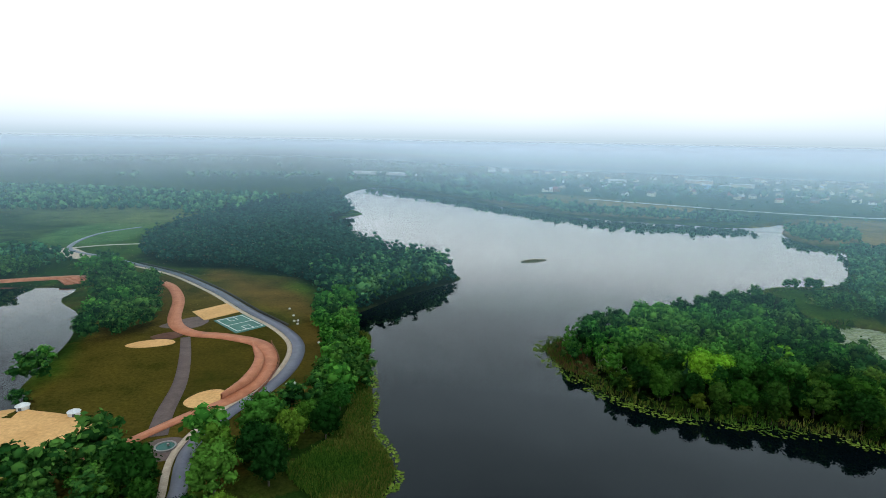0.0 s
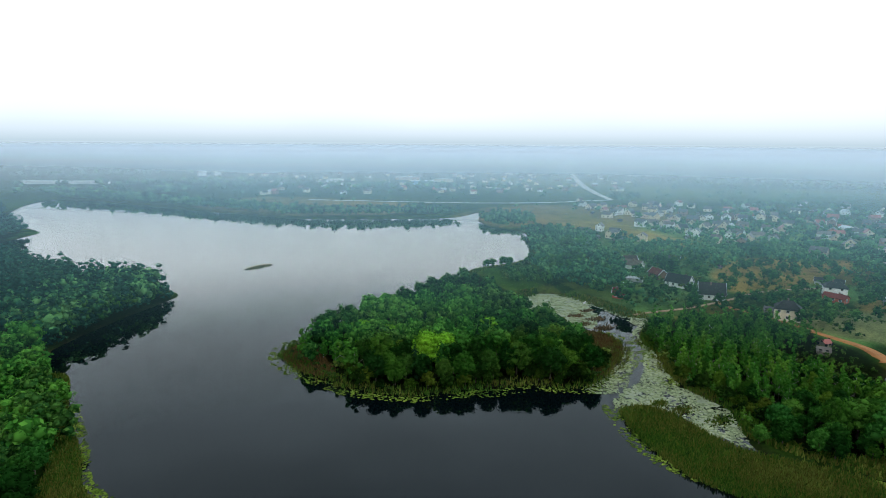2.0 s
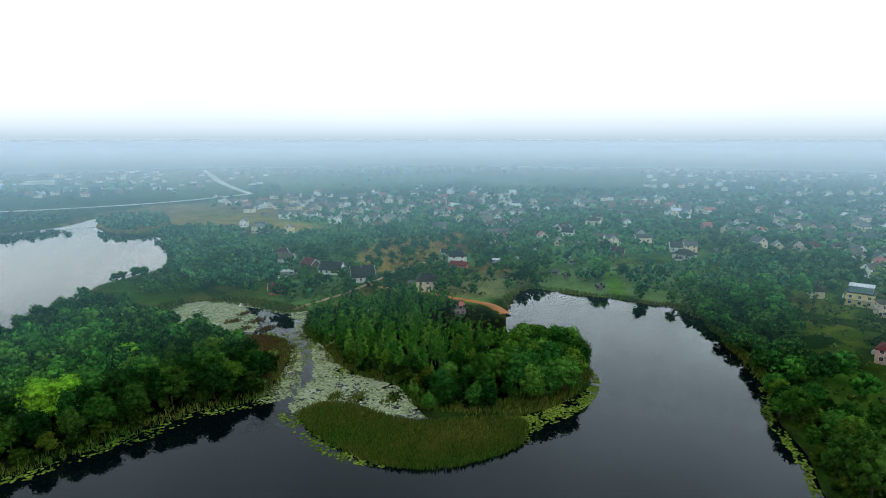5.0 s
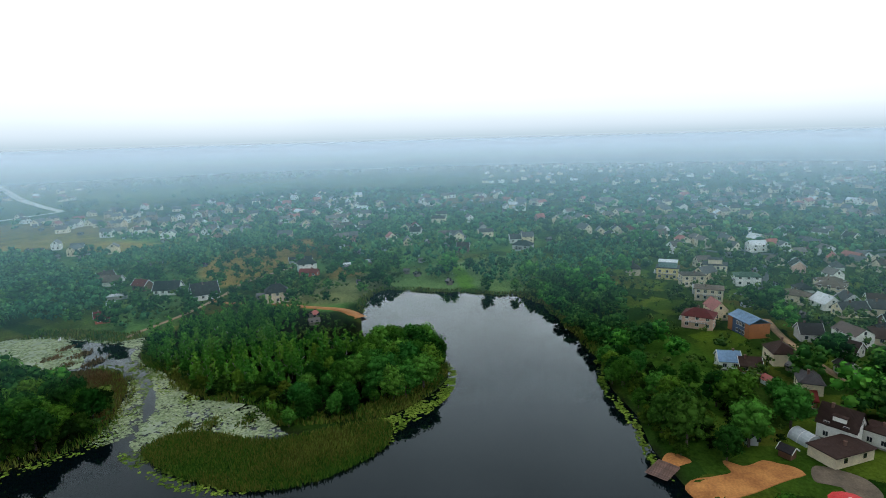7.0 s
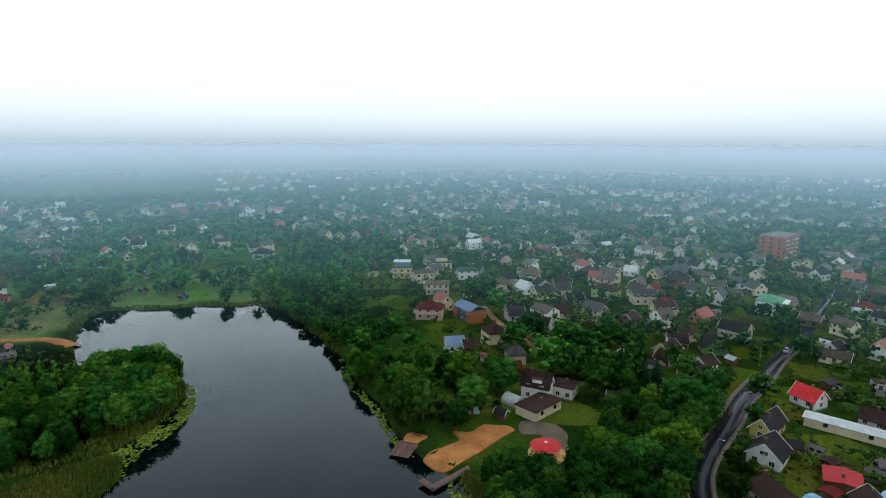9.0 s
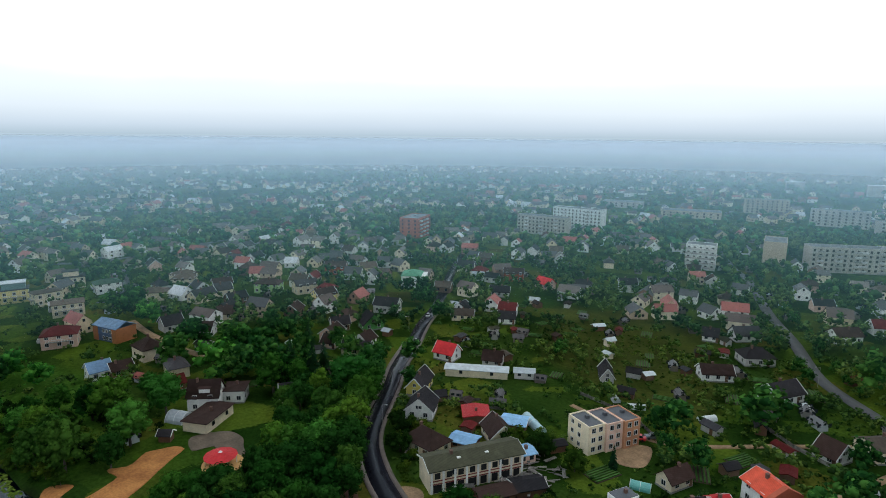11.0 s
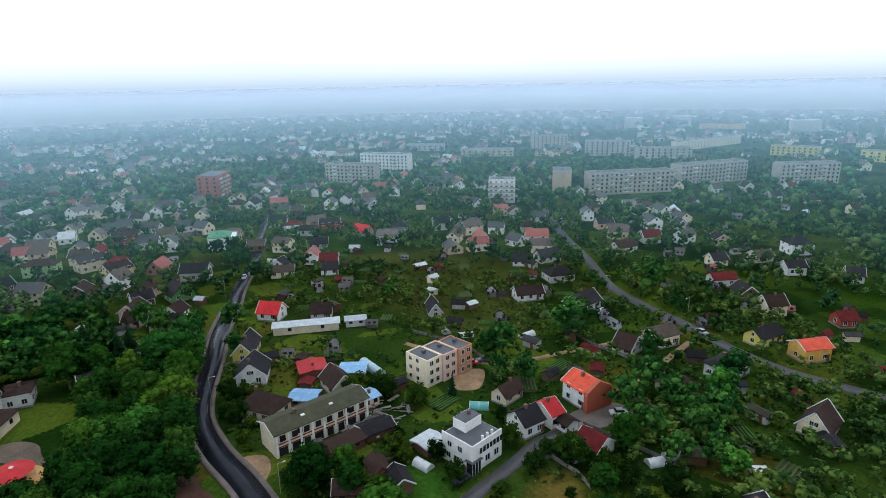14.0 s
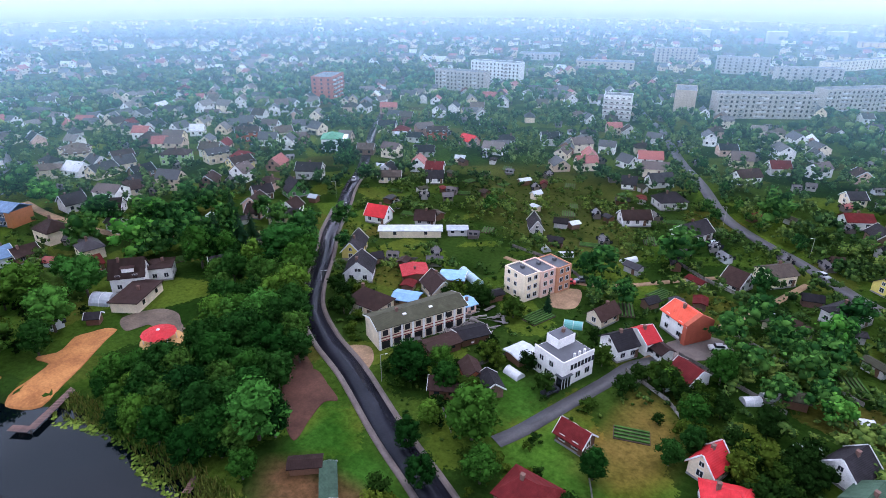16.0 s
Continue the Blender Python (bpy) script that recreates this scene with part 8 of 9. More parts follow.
POND_WEED = [(160, 206), (158, 234), (176, 248), (192, 246), (199, 224), (192, 216), (186, 204), (178, 196), (170, 190)]
# some of the water's sky reflection is put into this pale weed colour
MAT = surface("weed_carpet", (0.15, 0.19, 0.12), (0.26, 0.29, 0.2), 0.13, 0.6, 0.1, 9.0)
mat("weed_carpet", "pale green weed carpet on the pond", POND_WEED, 0.8, -0.55, MAT, 3)
mat("weed_carpet", "pale green weed carpet along the channel", CHANNEL, 0.8, 0.05, MAT, 5)
pads("pondweed", "pale floating pondweed covering the pond", points_in(POND_WEED, 6000, 39), 0.3, 0.7, WEED, 39)
pads("pondweed", "pale floating pondweed along the pond's eastern bank", points_in([(196, 226), (200, 198), (208, 186), (186, 178), (176, 160), (180, 176), (190, 184), (194, 200)], 2600, 40), 0.3, 0.6, WEED, 40)
pads("pondweed", "pale floating pondweed off the sedge spit", points_in([(124, 138), (134, 134), (150, 146), (164, 160), (160, 162), (140, 148), (128, 144)], 1500, 47), 0.25, 0.5, WEED, 47)
for x, y, r, s in ((176, 208, 4, 1), (181, 200, 5, 2), (170, 196, 4, 3), (175, 188, 5, 4), (186, 212, 3, 5), (141, 116, 4, 6), (145, 106, 5, 7), (138, 122, 3, 8)):
    g = np.random.default_rng(60 + s)
    q = np.array((x, y)) + g.normal(size=(120, 2)) * (r * 0.55, r * 0.3)
    blades("reed_tuft", "dark tuft of sedge standing in the pond", q, 0.9, 0.2, SEDGE if s < 6 else REED, 60 + s)
WEST = [(-20, 112), (-11, 124), (-13, 136), (-19, 149), (-21, 168), (-26, 192), (-29, 226), (-34, 226), (-30, 190), (-27, 160), (-30, 140), (-36, 126)]
blades("reeds", "green reeds along the park's shore", points_in(WEST, 8500, 41), 1.3, 0.17, REED, 41)
pads("water_lilies", "lily leaves off the park's shore", points_in([(-20, 108), (-9, 122), (-11, 138), (-17, 152), (-19, 170), (-24, 200), (-27, 196), (-22, 165), (-23, 148), (-15, 130)], 1800, 42), 0.25, 0.5, LILY, 42)
blades("reeds", "green reeds along the bay's shore", fringe([(240, 100), (270, 125), (300, 118), (300, 40), (270, 20), (215, 0), (200, 10), (250, 26), (284, 48), (284, 104)], -1.5, 2.5, 5000, 43), 1.0, 0.18, REED, 43)
blades("reeds", "reeds on the isthmus behind the island", fringe([(176, 330), (240, 332), (262, 360), (240, 300), (180, 250), (200, 240), (205, 190), (150, 235), (170, 300)], -3, 6, 9000, 44), 1.2, 0.2, REED, 44)
blades("reeds", "reeds under the willows by the beach", fringe([(120, -16), (78, -16), (70, -30), (124, -26)], -2.5, 3, 2500, 45), 1.1, 0.15, REED, 45)
pads("water_lilies", "lily leaves off the eastern bank", fringe([(205, 10), (150, -2), (135, -8), (150, -12), (200, 0)], -3.2, -0.5, 3000, 46), 0.25, 0.5, LILY, 46)
pads("water_lilies", "lily leaves under the willows", fringe([(118, -12), (82, -12), (78, -24), (124, -22)], -4, -0.5, 2500, 48), 0.2, 0.45, LILY, 48)

blades("reeds", "rank grass and sedge under the second island's trees", fringe([(143, 96), (146, 80), (160, 62), (186, 56), (200, 60), (216, 76), (210, 94), (160, 104), (176, 150), (206, 182), (196, 184), (170, 160), (150, 120)], -0.5, 9, 9000, 50), 1.1, 0.2, REED, 50)
# the low grassy islet in the lake
g = np.random.default_rng(8)
pp = g.normal(size=(900, 2)) * (4.2, 1.5)
pp = pp[np.hypot(pp[:, 0] / 10, pp[:, 1] / 3.4) < 1]
turn = radians(28)
rot = np.stack([pp[:, 0] * np.cos(turn) - pp[:, 1] * np.sin(turn), pp[:, 0] * np.sin(turn) + pp[:, 1] * np.cos(turn)], 1) + (61, 383)
islet = thing("islet", 61, 383, 28, "low grassy islet in the middle of the lake", "islet", z=0)
bm = bmesh.new()
bmesh.ops.create_uvsphere(bm, u_segments=24, v_segments=8, radius=1.0)
for w in bm.verts:
    w.co.x *= 10.5 + 1.2 * math.sin(3 * w.co.y)
    w.co.y *= 3.4
    w.co.z *= 0.5
part("bank", bm, surface("islet_turf", (0.04, 0.05, 0.025), (0.09, 0.085, 0.04), 0.5), islet)
blades("reeds", "short reeds on the islet", rot, 0.8, 0.2, SEDGE, 49)


# ---- garden trees, hedges, far woods and the far town ----
def free(p, margin=0.0, water=2.0):
    """Keep the points that stand clear of houses, roads and water."""
    ok = shore(p[:, 0], p[:, 1]) > water
    obst = np.array([(x, y, r) for x, y, r in KEEP_OFF + BUILT])
    for i in range(0, len(p), 2000):
        q = p[i:i + 2000]
        d = np.hypot(q[:, None, 0] - obst[None, :, 0], q[:, None, 1] - obst[None, :, 1]) - obst[None, :, 2]
        ok[i:i + 2000] &= d.min(1) > margin
    return not_open(p[ok])


OPEN = [[(306, 320), (328, 275), (317, 226), (293, 189), (245, 173), (230, 189), (230, 214), (232, 248), (280, 298)], [(334, 221), (391, 219), (374, 180), (299, 143), (283, 124), (258, 120), (251, 134), (262, 158), (270, 182)], [(463, 575), (443, 512), (424, 436), (408, 354), (393, 306), (363, 336), (374, 414), (359, 451)], [(348, 217), (391, 228), (434, 231), (415, 212), (362, 204), (320, 197)], [(274, 152), (298, 147), (283, 127), (252, 124), (250, 137)], [(377, 152), (399, 134), (316, 116), (313, 132)], [(8, -62), (20, -82), (34, -78), (44, -70), (36, -56), (18, -52)], [(44, -66), (52, -81), (61, -77), (52, -64)], [(54, -30), (62, -44), (84, -56), (90, -46), (74, -28)], [(98, -112), (118, -128), (108, -140), (90, -122)], [(285, 200), (330, 192), (400, 230), (375, 262), (310, 240)], [(296, 64), (345, 80), (345, 90), (296, 78)], [(60, -128), (80, -124), (76, -108), (58, -108)]]


def not_open(p):
    keep = np.ones(len(p), bool)
    for loop in OPEN:
        keep &= ~inside(p[:, 0], p[:, 1], np.array(loop, float))
    return p[keep]


near = not_open(free(scatter([(-40, -40), (60, -30), (90, -60), (130, -95), (180, -150), (150, -200), (60, -215), (-20, -190), (-60, -110)], 3.9, 51), 0.4))
for x, y in near:
    u = random.random()
    thick = float(wave(np.array(x), np.array(y), 8.0, 6)) + 0.5 * float(wave(np.array(x), np.array(y), 3.0, 7)) + (0.6 if x < 22 and y < -80 else 0.0) + u * 0.5 - 0.1
    if thick > 0.45:
        plant("apple", x, y, random.uniform(3.0, 6.0), random.uniform(1.0, 1.35))
    elif thick > -0.05:
        plant("bush", x, y, random.uniform(1.2, 2.9), random.uniform(1.1, 1.6))
    elif u > 0.9:
        plant("apple", x, y, random.uniform(2.5, 4.0), 1.0)
for x, y, h in ((92, -152, 9), (62, -131, 8.5), (58, -127, 9), (55, -122, 7.5), (14, -145, 11), (20, -150, 9), (47, -62, 9.5), (52, -58, 9), (68, -70, 8), (112, -160, 8), (8, -118, 9), (2, -122, 10), (-4, -116, 9), (-8, -124, 9), (12, -126, 8), (0, -132, 10), (205, -178, 12), (212, -174, 11), (196, -166, 10), (140, -86, 12), (-20, -96, 7), (30, -62, 7)):
    plant("broad", x, y, h, 1.05)
for x, y, h in ((62, -108, 6.5), (64, -107, 6), (170, -84, 12), (176, -78, 11), (330, 90, 15), (146, -342, 12), (122, -345, 12)):
    plant("spruce", x, y, h, 0.9)
# tall weeds and young growth on the plots
weeds = free(scatter([(-45, -45), (60, -32), (92, -60), (132, -95), (175, -150), (140, -190), (60, -205), (-20, -185), (-60, -110)], 2.6, 53, 0.6), 0.1)
weeds = weeds[wave(weeds[:, 0], weeds[:, 1], 7.0, 8) + 0.5 * wave(weeds[:, 0], weeds[:, 1], 2.3, 9) > -0.05]
woodland("weeds", "tall weeds, nettles and berry bushes on garden plots", weeds, 0.5, 1.5, "tiny", foliage("weed_leaves", ((0.0, (0.008, 0.028, 0.006)), (0.5, (0.02, 0.05, 0.008)), (1.0, (0.05, 0.08, 0.014))), False), 54, 1.3)
# hedge of round trees along the grey road
for i in range(16):
    t = i / 15
    plant("apple", 98 - 60 * t, -318 + 112 * t, 4.2, 1.0)
    plant("apple", 92 - 60 * t, -318 + 112 * t, 4.0, 1.0)

# east bank gardens and thickets
bank_pts = free(scatter([(150, -8), (215, 4), (250, 14), (300, 40), (340, 20), (320, -60), (260, -80), (200, -60), (160, -60)], 6.2, 52), 0.6)
for x, y in bank_pts:
    u = random.random()
    if u < 0.26:
        plant("apple", x, y, random.uniform(3.5, 6.5), random.uniform(0.9, 1.3))
    elif u < 0.62:
        plant("bush", x, y, random.uniform(1.5, 3), 1.2)

# trees lining the grey road
g = np.random.default_rng(56)
lane = smooth_line(ROAD_2[1:9], 8)
for (x0, y0), (x1, y1) in zip(lane[:-1], lane[1:]):
    d = np.array((y1 - y0, x0 - x1)) / math.hypot(x1 - x0, y1 - y0)
    for side in (-1, 1):
        if g.random() < 0.6:
            q = np.array((x0, y0)) + d * side * g.uniform(5.2, 7.5)
            front = math.hypot(*q) < math.hypot(x0, y0) and math.hypot(x0, y0) < 205
            if not front or g.random() < 0.3:
                plant("apple" if front or g.random() < 0.5 else "broad", *q, g.uniform(2.6, 3.8) if front else g.uniform(4.5, 7.5), 1.0)
# bushes and small trees in the village gardens and meadows
for x, y in scatter([(306, 320), (420, 330), (470, 230), (480, 130), (400, 70), (330, 70), (300, 110), (255, 120), (230, 190), (232, 248)], 7.5, 55):
    u = random.random()
    if float(wave(np.array(x), np.array(y), 17.0, 5)) + u > 0.6:
        plant("apple" if u < 0.6 else "bush", x, y, random.uniform(2.5, 5.5) if u < 0.6 else random.uniform(1.2, 2.6), random.uniform(1.0, 1.4))

# bushes and small trees on the meadow behind the wooded island
for x, y in scatter([(200, 338), (223, 316), (231, 298), (206, 263), (180, 257), (185, 293)], 5.5, 58):
    u = random.random()
    if float(wave(np.array(x), np.array(y), 9.0, 4)) + u > 0.5:
        plant("apple" if u < 0.5 else "bush" if u < 0.8 else "broad", x, y, random.uniform(3, 6) if u < 0.5 else random.uniform(1.3, 2.8) if u < 0.8 else random.uniform(6, 10), random.uniform(1.0, 1.4))

# hedges, fruit trees and thickets round the lakeside houses
for x, y in scatter([(306, 320), (330, 270), (400, 235), (391, 150), (330, 112), (262, 118), (248, 140), (228, 190), (208, 205), (232, 250)], 5.6, 57):
    u = random.random()
    if float(wave(np.array(x), np.array(y), 13.0, 9)) + 0.5 * float(wave(np.array(x), np.array(y), 5.0, 2)) + u > 0.45:
        plant("apple" if u < 0.62 else "bush" if u < 0.85 else "broad", x, y, random.uniform(2.8, 5.5) if u < 0.62 else random.uniform(1.2, 2.6) if u < 0.85 else random.uniform(6, 9), random.uniform(1.0, 1.4))

# set out the nearest of each kind singly, the rest joined
xy = np.array([(q[1], q[2]) for q in PLANTS])
obst = np.array(KEEP_OFF + BUILT)
gap = np.concatenate([(np.hypot(xy[i:i + 1000, None, 0] - obst[None, :, 0], xy[i:i + 1000, None, 1] - obst[None, :, 1]) - obst[None, :, 2]).min(1) for i in range(0, len(xy), 1000)])
GLADE = ((129, -41.2, 6.5), (123.5, -39.6, 5.0), (118.5, -38, 3.6), (139, -28, 6.5), (133, -19, 5.5), (146, -46, 6.0), (141, -45, 5.0))
PLANTS = [q for q, g in zip(PLANTS, gap) if all(math.hypot(q[1] - a, q[2] - b) > c for a, b, c in GLADE) and (q[5] > 99 or g > (1.2 if q[0] in ("broad", "dark", "mid", "lime", "spruce") else 0.1))]
LIMIT = {"broadleaf_tree": 300, "fruit_tree": 200, "birch_tree": 180, "spruce_tree": 50, "bush": 140}
groups = {}
for row in PLANTS:
    groups.setdefault(KINDS[row[0]][0].name.split(".")[0], []).append(row)
rest = []
for name, rows in groups.items():
    rows.sort(key=lambda q: math.hypot(q[1] - 60, q[2] - 40))
    for kind, x, y, h, wide, which, turn in rows[:LIMIT[name]]:
        ks = KINDS[kind]
        k = ks[which % len(ks)]
        s = h / SIZE[kind]
        m = Matrix.Translation((x, y, ground_z(x, y))) @ Matrix.Rotation(turn, 4, "Z")
        ob = k if FIRST.pop(id(k), None) else copy_thing(k, m)
        ob.matrix_basis = m
        ob.scale = (s * wide, s * wide, s)
    rest += rows[LIMIT[name]:]
for ks in KINDS.values():
    for k in ks:
        if id(k) in FIRST:
            for o in (*k.children, k):
                bpy.data.objects.remove(o)


def mid_tree(g, kind):
    if kind == "slim":
        return crown_arrays(g, slim_clumps(g, 1.0, 0.19, 6), 130, 0.05, 0.3)
    if kind in ("pine", "small"):
        return low_tree(g, kind)
    return crown_arrays(g, broad_clumps(g, 1.0, 0.37, 11), 270, 0.05)


def joined(name, label, rows, kind, material, seed):
    g = np.random.default_rng(seed)
    protos = [mid_tree(g, kind) for i in range(4)]
    V, F, k = [], [], 0
    xy = np.array([(q[1], q[2]) for q in rows])
    zz = height(xy[:, 0], xy[:, 1])
    for (_, x, y, h, wide, which, turn), z in zip(rows, zz):
        V0, F0 = protos[which % 4]
        c, s, w = math.cos(turn), math.sin(turn), h * wide
        V.append(np.column_stack([(V0[:, 0] * c - V0[:, 1] * s) * w + x, (V0[:, 0] * s + V0[:, 1] * c) * w + y, V0[:, 2] * h + z - 0.1]))
        F.append(F0 + k)
        k += len(V0)
    me = mesh_data(name, np.concatenate(V), np.concatenate(F), True)
    me.materials.append(material)
    return tagged(new(name, me), label, "trees", kind="stuff")


leafy = [q for q in rest if q[0] in ("broad", "dark", "rust")]
fresh = [q for q in rest if q[0] == "mid"]
if fresh:
    joined("woodland", "fresh green trees in the woodland", fresh, "broad", foliage("fresh_wood_leaves", ((0.0, (0.0177, 0.0900, 0.0146)), (0.5, (0.0374, 0.1450, 0.0187)), (1.0, (0.0723, 0.1900, 0.0270))), False), 76)
shrubs = [q for q in rest if q[0] in ("apple", "bush")]
joined("woodland", "dense mixed green woodland behind the nearer trees", leafy, "broad", foliage("wood_leaves", ((0.0, (0.0066, 0.0352, 0.0095)), (0.5, (0.0190, 0.0726, 0.0152)), (1.0, (0.0522, 0.1265, 0.0228))), False), 71)
if shrubs:
    joined("garden_shrubs", "bushes and small fruit trees filling the gardens", shrubs, "small", foliage("shrub_leaves", ((0.0, (0.0138, 0.0360, 0.0109)), (0.5, (0.0363, 0.0780, 0.0172)), (1.0, (0.0966, 0.1380, 0.0265))), False), 75)
lime = [q for q in rest if q[0] == "lime"]
if lime:
    joined("woodland", "bright yellow-green trees in the woodland", lime, "broad", LEAF_LIME, 72)
slim = [q for q in rest if q[0] == "birch"]
if slim:
    joined("woodland", "young birch wood", slim, "slim", foliage("birch_wood_leaves", ((0.0, (0.0268, 0.1021, 0.0145)), (0.5, (0.0476, 0.1510, 0.0182)), (1.0, (0.0818, 0.1954, 0.0242))), False), 73)
dark = [q for q in rest if q[0] == "spruce"]
if dark:
    joined("woodland", "dark spruces in the woodland", dark, "pine", NEEDLE, 74)


# ---- far scatter ----
def polar_town(count, r0, r1, a0, a1, seed, power=1.0):
    g = np.random.default_rng(seed)
    r = r0 + (r1 - r0) * g.uniform(0, 1, count) ** power
    a = np.radians(g.uniform(min(a0, a1), max(a0, a1), count))
    return np.stack([r * np.sin(-a), r * np.cos(a)], 1)


far_trees = [
    ("north_shore_trees", "belt of trees along the far northern shore", scatter([(-100, 945), (-20, 850), (50, 750), (110, 668), (135, 632), (185, 600), (235, 582), (300, 562), (305, 580), (240, 605), (190, 622), (130, 680), (50, 790), (-60, 960)], 6.4, 81), 8, 15, "small"),
    ("headland_trees", "clump of trees on the eastern headland", scatter([(312, 526), (300, 488), (305, 470), (345, 475), (360, 520), (340, 540)], 6.5, 82), 6, 11, "broad"),
    ("bay_trees", "wood along the bay's northern shore", scatter([(305, 438), (293, 410), (256, 356), (238, 326), (215, 300), (205, 252), (225, 235), (262, 262), (300, 330), (345, 400)], 6.4, 83), 6, 11, "small"),
    ("village_trees", "trees and thickets among the lakeside houses", free(scatter([(205, 200), (300, 205), (330, 130), (420, 60), (520, 60), (620, 200), (520, 400), (380, 400), (280, 280)], 6.6, 84), 0.6, 4), 2.0, 7.0, "tiny"),
    ("thicket_band", "long green thicket across the meadows", free(scatter([(300, 290), (360, 270), (430, 210), (470, 150), (500, 160), (460, 250), (380, 320), (320, 340)], 6.0, 85), 0.5), 4, 8, "small"),
    ("bay_thicket", "thicket and trees behind the bay", free(scatter([(300, 50), (320, 100), (360, 60), (420, 20), (400, -30), (330, 0)], 7.5, 86), 0.5), 4, 9, "broad"),
    ("town_trees", "garden trees and hedges among the town's houses", free(scatter([(180, -130), (250, -70), (330, -40), (380, -120), (300, -260), (180, -330), (20, -320), (-100, -240), (-70, -170), (0, -200), (140, -215)], 6.0, 87), 0.2), 3.2, 8.0, "small"),
    ("outer_town_trees", "garden trees and hedges of the outer town", free(scatter([(330, -40), (460, 60), (560, 0), (540, -260), (420, -460), (200, -520), (-60, -480), (-160, -330), (-100, -240), (20, -320), (180, -330), (300, -260), (380, -120)], 7.0, 77), 0.2), 4, 9, "tiny"),
    ("west_wood", "wood beyond the park's pond", scatter([(-330, 300), (-260, 310), (-232, 330), (-240, 360), (-330, 350)], 7.5, 88), 8, 13, "broad"),
    ("west_ridge", "dark wood on the western rise", scatter([(-230, 560), (-300, 590), (-600, 560), (-900, 700), (-700, 840), (-330, 760), (-200, 720)], 12, 89), 8, 13, "tiny"),
]
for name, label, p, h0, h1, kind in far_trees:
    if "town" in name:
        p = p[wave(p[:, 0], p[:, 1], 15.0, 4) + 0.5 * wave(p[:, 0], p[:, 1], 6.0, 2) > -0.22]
    woodland(name, label, p, h0, h1, kind, LEAF_TOWN if "town" in name else LEAF_HAZED, len(name))
poplars = free(scatter([(130, -420), (110, -470), (40, -520), (-40, -560), (-60, -530), (20, -490), (70, -440)], 6.5, 90), 0.3)
woodland("poplars", "tall trees between the blocks of flats", poplars, 10, 17, "broad", LEAF_TOWN, 90, 0.8)

town_far = np.concatenate([polar_town(2600, 430, 1500, -92, -190, 91, 1.3), polar_town(900, 480, 900, -52, -100, 92), polar_town(700, 640, 2600, 10, -60, 94)])
town_far = np.concatenate([free(town_far, 0.5, 8), polar_town(1500, 1400, 3000, -70, -190, 115, 1.2)])
woodland("far_town_trees", "trees scattered through the misty far town", town_far, 5, 10, "tiny", LEAF_HAZED, 93, 1.15)
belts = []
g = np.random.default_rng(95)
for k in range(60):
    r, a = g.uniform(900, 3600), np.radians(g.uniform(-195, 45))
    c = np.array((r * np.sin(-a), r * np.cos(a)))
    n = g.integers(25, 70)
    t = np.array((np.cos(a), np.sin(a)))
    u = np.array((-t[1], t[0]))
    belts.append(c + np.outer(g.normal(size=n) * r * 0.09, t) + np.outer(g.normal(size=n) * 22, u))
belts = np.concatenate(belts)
woodland("far_woods", "far belts of woodland fading into the mist", belts[shore(belts[:, 0], belts[:, 1]) > 15], 11, 18, "tiny", LEAF_HAZED, 96, 1.3)


